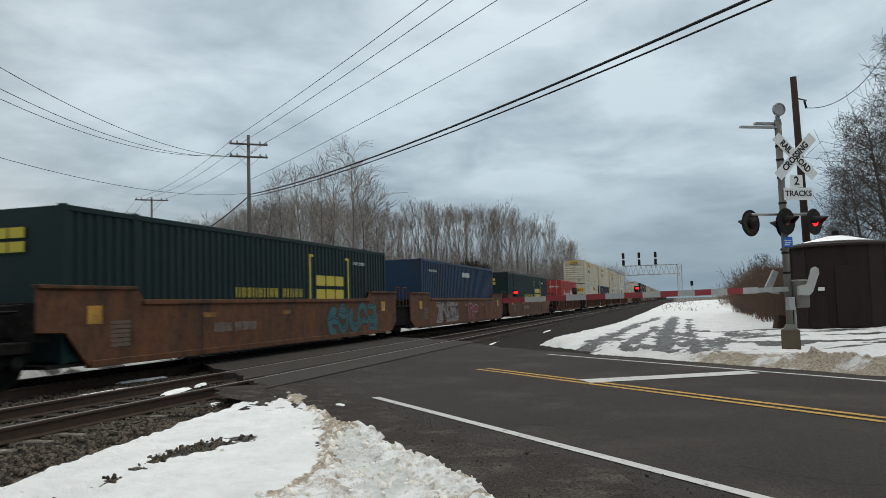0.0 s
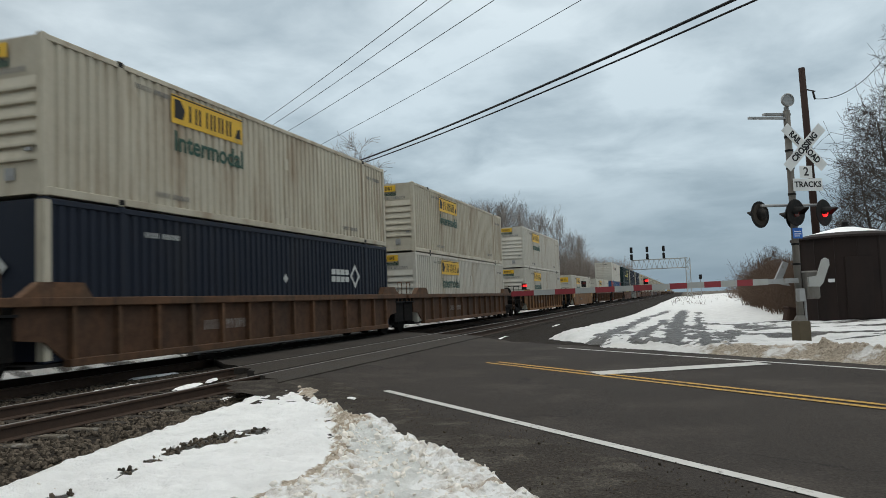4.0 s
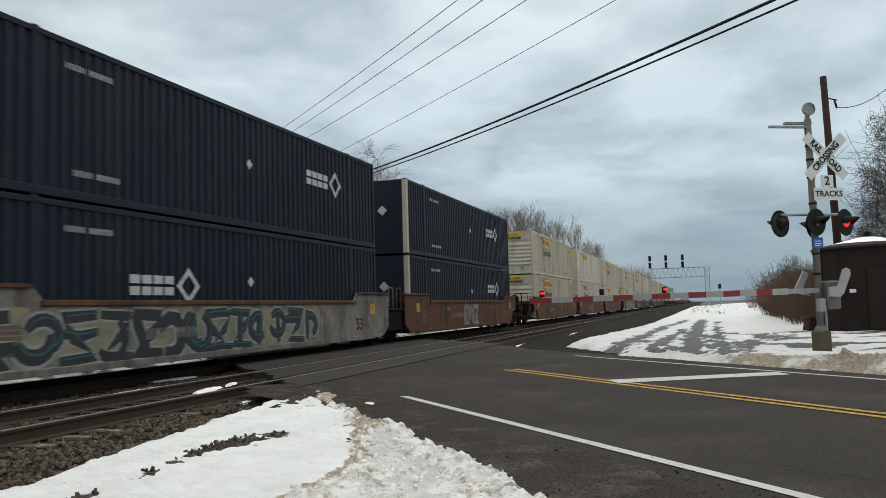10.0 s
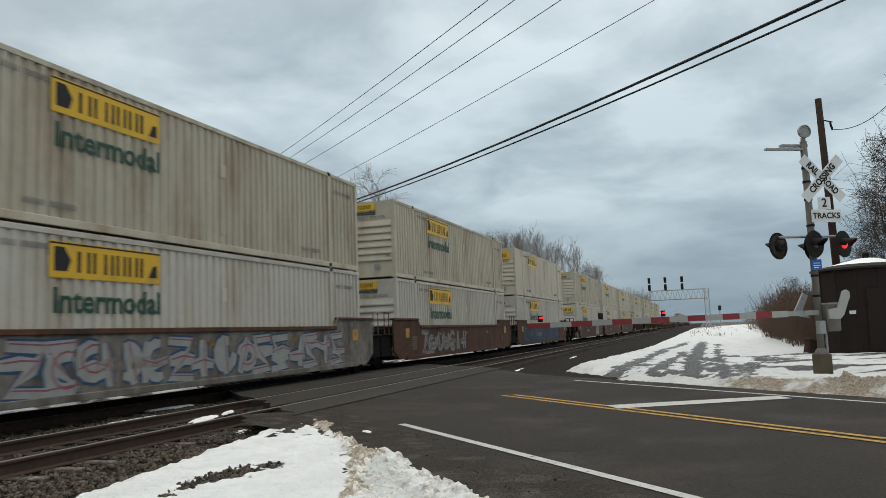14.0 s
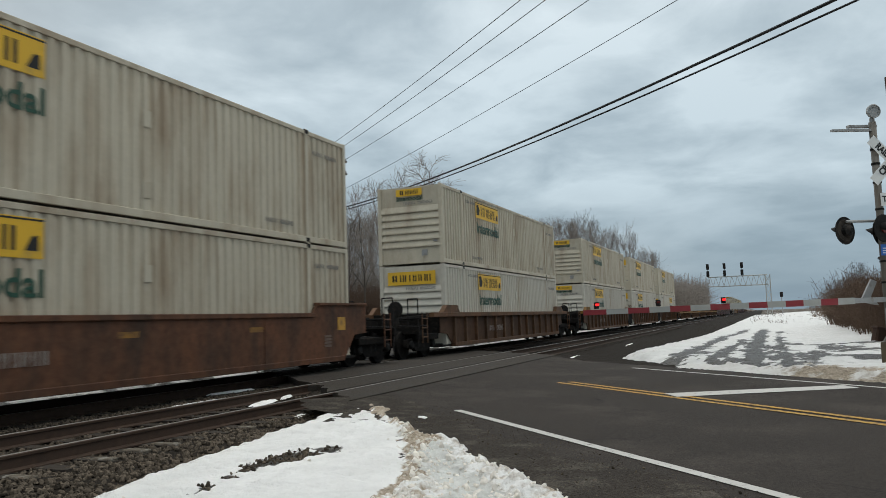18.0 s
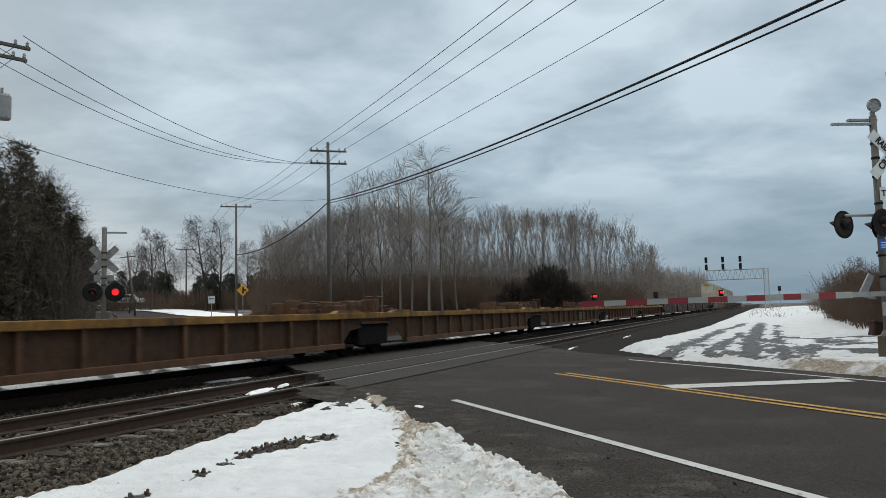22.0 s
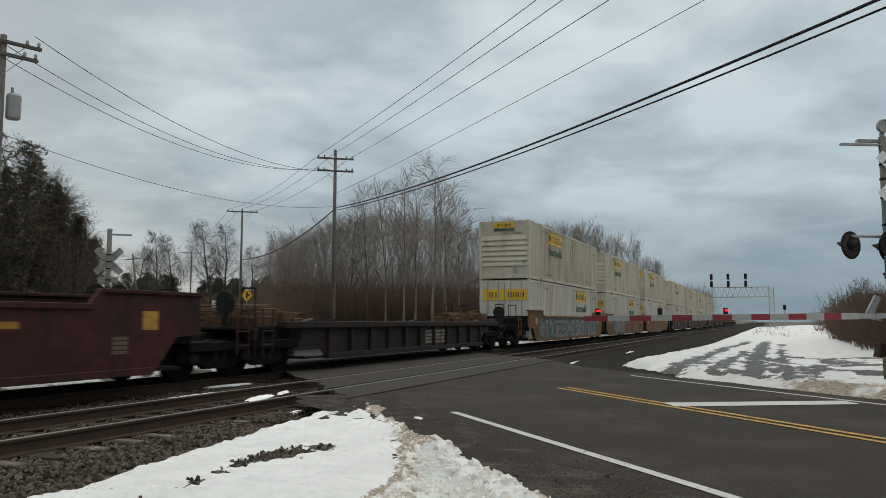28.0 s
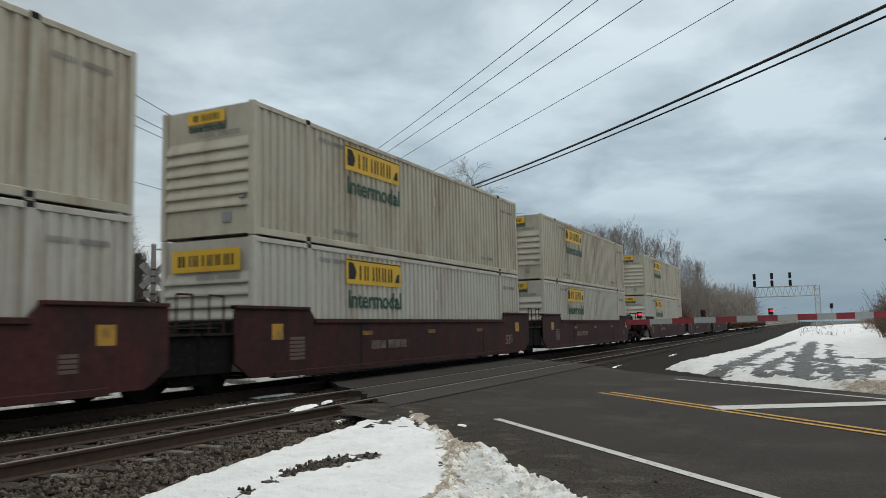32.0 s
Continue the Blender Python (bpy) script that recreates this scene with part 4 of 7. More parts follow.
# ---- well cars ----
def truck_parts(parent, y):
    tr = part("truck", MB().box(-1.10, 1.10, y - 0.16, y + 0.16, 0.42, 0.74, 0.03), M_GREASE_SHADED, parent)
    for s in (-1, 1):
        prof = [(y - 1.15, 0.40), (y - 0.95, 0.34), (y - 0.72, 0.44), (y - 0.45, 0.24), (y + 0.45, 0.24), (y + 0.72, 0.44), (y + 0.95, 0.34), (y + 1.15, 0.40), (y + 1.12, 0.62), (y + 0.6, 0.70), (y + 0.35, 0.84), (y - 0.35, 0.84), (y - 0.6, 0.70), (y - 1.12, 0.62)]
        sf = part("side_frame", MB().slab(prof, "x", s * 1.02 - 0.07, s * 1.02 + 0.07), M_GREASE_SHADED, tr)
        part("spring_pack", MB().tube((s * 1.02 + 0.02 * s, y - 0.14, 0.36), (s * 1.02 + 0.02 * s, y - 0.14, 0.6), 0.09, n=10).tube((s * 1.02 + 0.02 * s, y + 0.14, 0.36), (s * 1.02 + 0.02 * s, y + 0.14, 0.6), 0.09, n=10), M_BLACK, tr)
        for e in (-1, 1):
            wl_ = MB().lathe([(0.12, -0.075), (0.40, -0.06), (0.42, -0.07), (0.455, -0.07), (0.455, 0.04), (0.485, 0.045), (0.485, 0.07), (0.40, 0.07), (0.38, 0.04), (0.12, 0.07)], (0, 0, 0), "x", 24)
            part("wheel", wl_, M_GREASE_SHADED, tr, at=Matrix.Translation((s * 0.76, y + e * 0.87, 0.459)) @ pose(0, 0, 0, 0, 0, 180 if s > 0 else 0), smooth=False)
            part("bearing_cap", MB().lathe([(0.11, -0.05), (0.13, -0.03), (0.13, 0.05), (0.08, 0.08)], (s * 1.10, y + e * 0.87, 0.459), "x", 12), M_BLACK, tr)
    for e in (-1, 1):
        part("axle", MB().tube((-1.05, y + e * 0.87, 0.459), (1.05, y + e * 0.87, 0.459), 0.08, n=10), M_GREASE_SHADED, tr)
    return tr


def well_unit(style, mat, top_mat, pitch, lead_end, rear_end, low=False):
    """One well of a well car, origin at rail level under its middle. lead_end/rear_end: a coupled end rather than a shared joint."""
    root = empty("well_car")
    half = pitch / 2
    Lw = half - 1.05
    zt = 1.22 if low else 1.50
    zs = zt + (0.07 if low else 0.26)
    zb = 0.30
    part("well_floor", MB().box(-1.28, 1.28, -Lw + 0.2, Lw - 0.2, 0.30, 0.36), M_BLACK, root)
    for s in (-1, 1):
        x0, x1 = 1.36, 1.42
        if style == "smooth":
            low_lead = [(-Lw - 0.15, 0.95), (-Lw + 0.50, 0.92), (-Lw + 0.85, 0.52), (-Lw + 1.05, zb)] if lead_end else [(-Lw - 0.15, 0.62), (-Lw + 0.05, 0.50), (-Lw + 0.25, 0.36), (-Lw + 0.40, zb)]
            low_rear = [(Lw - 1.05, zb), (Lw - 0.85, 0.52), (Lw - 0.50, 0.92), (Lw + 0.15, 0.95)] if rear_end else [(Lw - 0.40, zb), (Lw - 0.25, 0.36), (Lw - 0.05, 0.50), (Lw + 0.15, 0.62)]
            prof = low_lead + low_rear + [(Lw + 0.15, zs), (Lw - 2.35, zs), (Lw - 2.6, zt), (-Lw + 2.6, zt), (-Lw + 2.35, zs), (-Lw - 0.15, zs)]
            part("side_wall", MB().slab(prof, "x", s * 1.39 - 0.03, s * 1.39 + 0.03), mat, root)
            part("top_chord", MB().box(min(s * 1.30, s * 1.47), max(s * 1.30, s * 1.47), -Lw + 2.55, Lw - 2.55, zt - 0.09, zt + 0.012, 0.01), top_mat, root)
            part("bottom_chord", MB().box(min(s * 1.28, s * 1.45), max(s * 1.28, s * 1.45), -Lw + 1.1, Lw - 1.1, zb - 0.04, zb + 0.09, 0.01), mat, root)
            for e in (-1, 1):
                part("end_cap", MB().box(min(s * 1.28, s * 1.47), max(s * 1.28, s * 1.47), min(e * (Lw - 2.35), e * (Lw + 0.15)), max(e * (Lw - 2.35), e * (Lw + 0.15)), zs - 0.06, zs + 0.012, 0.01), top_mat, root)
            for i in range(5 if s > 0 else 0):
                yy = -Lw + 1.2 + i * (2 * Lw - 2.4) / 4
                if i in (0, 4):
                    part("end_plate", MB().box(1.42, 1.425, yy - 0.19, yy + 0.19, 1.06, 1.40), G_PLATE, root, "square amber reflector plate")
                else:
                    part("reflector", MB().box(1.42, 1.424, yy - 0.24, yy + 0.24, 1.10, 1.21), G_TAPE, root)
            if s > 0:
                on_side("writing", DATA_BARS, root, 1, 1.424, -Lw + 1.9, 0.86)
                on_side("writing", DATA_BARS_S, root, 1, 1.424, Lw - 1.9, 0.80)
                part("weld_seam", MB().box(1.42, 1.432, -Lw + 4.6, -Lw + 4.63, zb + 0.1, zt - 0.1), mat, root)
                part("weld_seam", MB().box(1.42, 1.432, Lw - 4.63, Lw - 4.6, zb + 0.1, zt - 0.1), mat, root)
        else:
            prof = [(-Lw - 0.1, 0.80), (-Lw + 0.5, 0.74), (-Lw + 1.1, zb), (Lw - 1.1, zb), (Lw - 0.5, 0.74), (Lw + 0.1, 0.80), (Lw + 0.1, zt - 0.05), (-Lw - 0.1, zt - 0.05)]
            # behind brown ribs the wall's colour carries the shade of the recess
            part("side_wall", MB().slab(prof, "x", s * 1.33 - 0.015, s * 1.33 + 0.015), W_WALL_SHADED if mat is W_RIB else mat, root)
            part("top_chord", MB().box(min(s * 1.27, s * 1.48), max(s * 1.27, s * 1.48), -half + 0.12, half - 0.12, zt - 0.16, zt, 0.012), top_mat, root)
            part("bottom_chord", MB().box(min(s * 1.27, s * 1.46), max(s * 1.27, s * 1.46), -Lw + 1.0, Lw - 1.0, zb - 0.02, zb + 0.12, 0.01), mat, root)
            nr = round((2 * Lw - 2.2) / 1.16)
            for i in range(nr + 1):
                yy = -Lw + 1.1 + i * (2 * Lw - 2.2) / nr
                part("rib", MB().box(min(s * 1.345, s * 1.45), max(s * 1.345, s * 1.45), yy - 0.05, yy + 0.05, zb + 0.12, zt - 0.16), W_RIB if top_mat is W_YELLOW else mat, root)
            for e in (-1, 1):
                part("end_bracket", MB().slab([(e * (Lw - 1.5), zt), (e * (Lw - 1.3), zs), (e * (Lw - 0.3), zs), (e * (Lw + 0.1), zt)], "x", s * 1.38 - 0.09, s * 1.38 + 0.09), top_mat, root)
    for e, coupled in ((-1, lead_end), (1, rear_end)):
        yo = e * half
        y0, y1 = sorted((e * (Lw - 0.25), e * (Lw + 0.05)))
        # except on low wells, end shade is painted as near-black instead of car colour
        part("end_bulkhead", MB().box(-1.30, 1.30, y0, y1, 0.78, zt - 0.02, 0.01), mat if low else M_GREASE_SHADED, root)
        if coupled:
            ye = e * (half + 1.15)
            y0, y1 = sorted((e * (Lw + 0.051), e * (half + 1.0)))
            part("end_deck", MB().box(-0.55, 0.55, y0, y1, 0.76, 0.98, 0.02), M_BLACK, root)
            part("end_sill", MB().box(-1.42, 1.42, min(e * (half + 0.90), e * (half + 1.05)), max(e * (half + 0.90), e * (half + 1.05)), 0.80, 1.06, 0.02), top_mat if low else M_GREASE_SHADED, root)
            part("walkway", MB().box(-1.40, 1.40, min(e * (half + 0.35), e * (half + 0.85)), max(e * (half + 0.35), e * (half + 0.85)), 1.06, 1.10), M_BLACK, root)
            part("coupler", MB().box(-0.12, 0.12, min(e * (half + 1.0), e * (half + 1.80)), max(e * (half + 1.0), e * (half + 1.80)), 0.72, 0.98, 0.04), M_BLACK, root)
            for s in (-1, 1):
                part("grab_iron", MB().tube((s * 1.36, e * (half + 0.95), 0.35), (s * 1.36, e * (half + 0.95), 1.95), 0.022, n=6).tube((s * 1.0, e * (half + 0.95), 0.9), (s * 1.0, e * (half + 0.95), 1.95), 0.022, n=6).tube((s * 1.36, e * (half + 0.95), 1.95), (s * 1.0, e * (half + 0.95), 1.95), 0.022, n=6).tube((s * 1.36, e * (half + 0.95), 1.45), (s * 1.0, e * (half + 0.95), 1.45), 0.022, n=6), M_BLACK, root)
                if s > 0:
                    part("ladder", MB().tube((s * 1.40, e * (half + 0.30), 0.5), (s * 1.40, e * (half + 0.30), 1.5), 0.02, n=6).tube((s * 1.40, e * (half + 0.70), 0.5), (s * 1.40, e * (half + 0.70), 1.5), 0.02, n=6).tube((s * 1.40, e * (half + 0.30), 0.7), (s * 1.40, e * (half + 0.70), 0.7), 0.02, n=6).tube((s * 1.40, e * (half + 0.30), 1.0), (s * 1.40, e * (half + 0.70), 1.0), 0.02, n=6).tube((s * 1.40, e * (half + 0.30), 1.3), (s * 1.40, e * (half + 0.70), 1.3), 0.02, n=6), mat, root)
            if e < 0:
                part("brake_wheel", MB().lathe([(0.26, -0.02), (0.28, 0), (0.26, 0.02)], (0.55, e * (half + 0.95), 1.62), "y", 14).box(0.50, 0.60, -half - 1.0, -half - 0.9, 1.0, 1.62), M_BLACK, root)
            # dark slab that fills in the shade over the truck
            part("underframe", MB().box(-1.25, 1.25, *sorted((e * (Lw + 0.06), e * (half + 0.86))), 0.60, 0.80, 0.02), M_GREASE_SHADED, root)
            truck_parts(root, e * (half + 0.12))
        else:
            y0, y1 = sorted((e * (Lw + 0.051), e * (half - 0.02)))
            part("end_deck", MB().box(-0.6, 0.6, y0, y1, 0.72, 1.0, 0.02), M_BLACK, root)
            part("walkway", MB().box(-1.38, 1.38, min(e * (Lw + 0.06), e * (half - 0.06)), max(e * (Lw + 0.06), e * (half - 0.06)), zt - 0.32, zt - 0.27), mat if low else M_BLACK, root)
            for s in (-1, 1):
                part("grab_iron", MB().tube((s * 1.34, e * (half - 0.25), zt - 0.3), (s * 1.34, e * (half - 0.25), zt + 0.45), 0.02, n=6).tube((s * 1.34, e * (half - 0.65), zt - 0.3), (s * 1.34, e * (half - 0.65), zt + 0.45), 0.02, n=6).tube((s * 1.34, e * (half - 0.25), zt + 0.45), (s * 1.34, e * (half - 0.65), zt + 0.45), 0.02, n=6), mat, root)
            # dark slab and near-side panel put in for the shade between wells
            part("underframe", MB().box(-1.28, 1.28, *sorted((e * (Lw + 0.06), e * (half - 0.03))), 0.50, 0.71, 0.02), M_GREASE_SHADED, root)
            part("side_skirt", MB().box(1.05, 1.30, *sorted((e * (Lw + 0.06), e * (half - 0.03))), 0.30 if low else 0.44, zt - 0.33, 0.02), M_GREASE_SHADED, root)
            if e > 0:
                truck_parts(root, half)
        # brake gear, pipes and pedestals heaped on the platform
        rg, gear = random.Random(int(half * 100) + e + int(low)), MB()
        ylo, yhi = sorted((e * (Lw - 0.9 if low else Lw + 0.1), e * (half + (0.8 if coupled else -0.05))))
        zlo = zt - 0.02 if low else zt - 0.30
        for i in range(26 if low else 5):
            yy, xx, ww, ll, hh = rg.uniform(ylo, yhi), rg.uniform(-1.1, 1.1), rg.uniform(0.06, 0.22), rg.uniform(0.06, 0.4), rg.uniform(0.05, 0.42 if low else 0.24)
            gear.box(xx - ww, xx + ww, max(ylo, yy - ll), min(yhi, yy + ll), zlo - 0.10, zlo + hh, 0.015)
        for i in range(7 if low else 4):
            xx, zz = rg.uniform(-1.1, 1.1), zlo + rg.uniform(0.05, 0.38 if low else 0.25)
            gear.tube((xx, ylo, zz), (rg.uniform(-1.1, 1.1), yhi, zz + rg.uniform(-0.05, 0.1)), 0.025, n=5)
        part("brake_gear", gear, W_RIB if low else M_BLACK, root, "rusty brake gear and pipes")
    return root


# ---- the train: wells by their middle's place along the track at 16 s ----
SPEED, T0 = 26.2, 16.0
LABELS = {"o": "rusty orange smooth-sided well car", "b": "dark brown smooth-sided well car", "m": "maroon smooth-sided well car", "y": "dusty yellow ribbed well car", "r": "rusty brown ribbed well car", "d": "black-brown ribbed well car", "w": "golden-orange smooth-sided well car", "z": "golden-yellow ribbed well car", "p": "pale weathered smooth-sided well car"}
REPAINTED = {-141.2: "p", -37.6: "p"}
STYLE = {"o": ("smooth", W_ORANGE, W_ORANGE), "b": ("smooth", W_BROWN, W_BROWN), "m": ("smooth", W_MAROON, W_MAROON), "y": ("ribbed", W_RIB, W_YELLOW), "r": ("ribbed", W_RIB, W_RIB), "d": ("ribbed", W_DARK, W_DARK), "w": ("smooth", W_GOLD, W_GOLD), "z": ("ribbed", W_GOLD, W_YELLOW), "p": ("smooth", W_PALE, W_BROWN)}
# style, low, pitch, middles, loads from bottom to top per well;
TRAIN = [
    ("o", 0, 19.35, (-422.9,), ("c",)),
    ("o", 0, 19.35, (-399.8, -380.5, -361.1), ("c", "b", "c")),
    ("r", 0, 19.35, (-338.3,), ("r",)),
    ("r", 0, 19.35, (-315.1, -295.7, -276.3), ("Hk", "uk", "hk")),
    ("z", 0, 19.35, (-253.4,), ("hh",)),
    ("w", 0, 19.35, (-229.8,), ("g",)),
    ("r", 0, 19.35, (-207.0,), ("h",)),
    ("r", 0, 19.35, (-183.9,), ("tx",)),
    ("o", 0, 19.35, (-160.6, -141.2, -122.0), ("cc", "vu", "uu")),
    ("o", 0, 19.35, (-99.0, -79.8, -60.3), ("kk", "gs", "hk")),
    ("b", 0, 19.35, (-37.6, -18.2, 1.15), ("gk", "hk", "hs")),
    ("b", 0, 19.35, (24.4, 43.7, 62.9), ("gk", "gk", "kq")),
    ("r", 0, 19.35, (86.0,), ("gk",)),
    ("y", 0, 19.35, (109.3, 128.6, 148.1), ("hk", "gq", "Hk")),
    ("y", 1, 17.6, (168.6, 186.0, 203.5, 221.2, 238.7), ("", "", "", "", "")),
    ("m", 0, 16.2, (255.9, 271.7, 287.7, 303.7, 319.6), ("", "", "", "", "")),
    ("d", 1, 15.6, (337.4,), ("",)),
    ("w", 0, 19.35, (358.6, 378.0, 397.5), ("Hk", "Hk", "Hq")),
    ("m", 0, 19.35, (420.8, 440.1, 459.5), ("hk", "gk", "hk")),
    ("m", 0, 19.35, (482.5, 501.9, 521.2), ("hk", "", "")),
    ("r", 1, 17.6, (543.5, 561.1, 578.7, 596.3, 613.9), ("", "", "", "", "")),
]
PROTO = {"h": proto_jb(False), "k": proto_jb(True), "g": proto_jb(False, big=True), "q": proto_jb(True, big=True), "H": proto_jb(False, front=1), "s": proto_jb(True, True, big=True), "c": proto_csx(), "u": proto_umax(), "v": proto_umax(True), "x": proto_xpo(), "t": proto_train(), "r": proto_red(), "b": proto_blue()}
used, moving = set(), []
rng = random.Random(7)


def place(ob, y, z=0.0, turn=0):
    """A copy of a prototype, or the prototype itself the first time, riding on the far track."""
    key = ob.name
    m = pose(FAR_C, y, z, 0, 0, turn)
    if key in used:
        c = copy_thing(ob, m)
    else:
        used.add(key)
        c = ob
        c.matrix_basis = m
    moving.append((c, y, z, turn))
    return c


UNIT = {}


def dress(car, code, i):
    """Numbers, maker's blocks and marks on the side that shows."""
    zt = 0.85
    on_side("number", BARS_NUM, car, 1, 1.43 if code in "obmwp" else 1.352, -2.6, zt)
    if code in "obmwp":
        on_side("wheelbase_number", TEXT_53_PALE if code == "m" else TEXT_53, car, 1, 1.424, -6.6 if i % 2 == 0 else 6.4, 0.75)


for code, low, pitch, mids, loads in TRAIN:
    n = len(mids)
    for i, (y, load) in enumerate(zip(mids, loads)):
        kind_of = REPAINTED.get(y, code)
        key = (kind_of, low, pitch, i == 0, i == n - 1)
        if key not in UNIT:
            st, m1, m2 = STYLE[kind_of]
            UNIT[key] = well_unit(st, m1, m2, pitch, i == 0, i == n - 1, bool(low))
            if not low:
                dress(UNIT[key], kind_of, i)
            tagged(UNIT[key], LABELS[kind_of] + (" with an empty low well" if low else " on the far track"), "railcar", "well cars of the train")
        place(UNIT[key], y)
        for k, kind in enumerate(load):
            place(PROTO[kind], y + (-0.02 if k else 0.0), 0.364 + k * 2.906)


# ---- crossing signal with gate, beside the snowy lane ----
def text_part(name, words, size, parent, at, mat=M_INK, squeeze=1.0, thick=0.004):
    return part(name, text_mesh(words, size, mat, squeeze, thick), None, parent, at=at)


def flasher(parent, x, z, lit, y=-0.10, turn=0.0, bare=False):
    """A lamp on its round backing plate; it faces -y of its parent, turned about the upright by turn."""
    f = part("signal_lamp", MB().lathe([(0.315, -0.012), (0.335, -0.006), (0.335, 0.006)], (0, 0, 0), "y", 32), M_BLACK, parent, "round black backing plate with red lens", at=pose(x, y, z, 0, 0, turn))
    part("lens", MB().lathe([(0.115, -0.014), (0.11, -0.04), (0.05, -0.06)], (0, 0, 0), "y", 20), M_LAMP_ON if lit else M_LAMP_OFF, f)
    n, vs = 14, []
    for i in range(n + 1):
        a = math.pi * (-0.08 + 1.16 * i / n)
        deep = -0.16 - 0.20 * max(0.0, math.sin(a))
        for k, (r, y2) in enumerate(((0.145, -0.012), (0.132, deep), (0.124, deep), (0.137, -0.012))):
            vs.append((r * math.cos(a), y2, r * math.sin(a) - (0.03 if k in (1, 2) else 0.0)))
    hood = MB().add(vs, [(4 * i + k, 4 * i + (k + 1) % 4, 4 * i + 4 + (k + 1) % 4, 4 * i + 4 + k) for i in range(n) for k in range(4)])
    part("visor", hood, M_BLACK, f)
    if bare:
        part("rear_plate", MB().lathe([(0.27, 0.006), (0.26, 0.014)], (0, 0, 0), "y", 28), M_TIE, f, "dark back of the plate")
    part("housing", MB().lathe([(0.15, 0.006), (0.14, 0.12), (0.06, 0.18)], (0, 0, 0), "y", 16), M_BLACK, f)
    return f


def crossing_signal(m, gate, lit_left):
    root = empty("crossing_signal", m)
    H = 5.80
    part("footing", MB().box(-0.17, 0.17, -0.17, 0.17, -0.5, 0.52, 0.03), M_CONC, root, "square concrete footing")
    part("mast", MB().tube((0, 0, 0.52), (0, 0, H), 0.085, n=16), M_MAST, root, smooth=True)
    part("mast_collar", MB().lathe([(0.16, 0.52), (0.15, 0.57), (0.095, 0.66)], (0, 0, 0), "z", 16), M_MAST, root)
    for z in (1.9, 2.4, 3.65, 4.3, 4.75, 5.1):
        part("band", MB().tube((0, 0, z), (0, 0, z + 0.05), 0.10, n=16), M_BLACK, root)
    part("bell", MB().lathe([(0.13, 0.07), (0.165, 0.02), (0.17, -0.05), (0.15, -0.06), (0.14, -0.03), (0.05, -0.02)], (0.0, -0.06, H + 0.25), "y", 24).tube((0, 0, H - 0.02), (0, 0, H + 0.1), 0.06, n=12), M_STEEL, root, "round grey crossing bell", smooth=False)
    part("side_arm", MB().box(-1.05, 0.05, -0.05, 0.05, H - 0.22, H - 0.17).box(-0.6, 0.12, 0.0, 0.12, H - 0.12, H - 0.06), M_STEEL, root, "short grey bracket arm")
    # crossbuck, on a plane before the mast
    xb = part("crossbuck", MB().box(-0.012, 0.012, -0.012, 0.012, -0.012, 0.012), M_STEEL, root)
    for a, words in ((-45, "RAIL    ROAD"), (45, "CROSSING")):
        q = pose(0.34, -0.13 - (0.006 if a > 0 else 0.0), 4.84) @ Matrix.Rotation(radians(-a), 4, "Y")
        bl = part("blade", MB().box(-0.73, 0.73, -0.006, 0.0, -0.13, 0.13).mesh("blade", M_SIGN), None, xb, "white board with black letters", at=q)
        if gate:
            part("lettering", text_mesh(words, 0.225, M_INK, 0.88 if a > 0 else 0.78, 0.008), None, bl, at=pose(0, -0.010, 0, 90))
    tp = part("track_plate", MB().box(0.16, 0.50, -0.14, -0.13, 4.06, 4.37), M_SIGN, root, "small white number plate sign")
    tr = part("tracks_plate", MB().box(-0.04, 0.76, -0.14, -0.13, 3.74, 4.05), M_SIGN, root, "white plate reading TRACKS")
    if gate:
        text_part("lettering", "2", 0.30, tp, pose(0.33, -0.145, 4.215, 90))
        text_part("lettering", "TRACKS", 0.20, tr, pose(0.36, -0.145, 3.895, 90))
    part("cross_arm", MB().tube((-0.86, 0.02, 3.40), (0.75, 0.02, 3.40), 0.035, n=10), M_STEEL, root)
    flasher(root, -0.04, 3.20, lit_left, -0.16, 18)
    flasher(root, 0.78, 3.19, not lit_left, -0.10, 22)
    flasher(root, -0.86, 3.19, False, 0.08, 200, True)
    flasher(root, 0.10, 3.15, False, 0.17, 205, True)
    if gate:
        part("notice", MB().box(-0.13, 0.13, -0.12, -0.11, 2.56, 2.82), M_BLUE, root, "small blue notice plate")
        part("notice_writing", MB().box(-0.09, 0.09, -0.124, -0.12, 2.72, 2.74).box(-0.09, 0.09, -0.124, -0.12, 2.66, 2.68).box(-0.09, 0.05, -0.124, -0.12, 2.61, 2.63), M_SIGN, root)
        part("gate_motor", MB().box(0.10, 0.46, -0.22, 0.22, 1.05, 1.75, 0.04), M_MAST, root, "grey gate machine housing")
        part("counterweight", MB().slab([(0.05, 1.36), (0.34, 1.35), (0.44, 1.44), (0.58, 1.76), (0.64, 1.88), (0.63, 2.00), (0.55, 2.05), (0.46, 2.01), (0.30, 1.62), (0.05, 1.58)], "y", -0.36, -0.30), M_ARMWHITE, root, "white bent counterweight arm")
        part("counterweight_back", MB().slab([(-0.05, 1.40), (-0.22, 1.42), (-0.50, 1.5), (-0.20, 2.02), (-0.06, 1.96), (-0.24, 1.6)], "y", 0.24, 0.30), M_STEEL, root)
        part("junction_box", MB().box(-0.16, 0.02, -0.25, -0.09, 1.0, 1.32, 0.02), M_STEEL, root)
        part("conduit", MB().tube((0.12, -0.06, 0.5), (0.12, -0.06, 1.1), 0.03, n=8), M_STEEL, root)
    return root


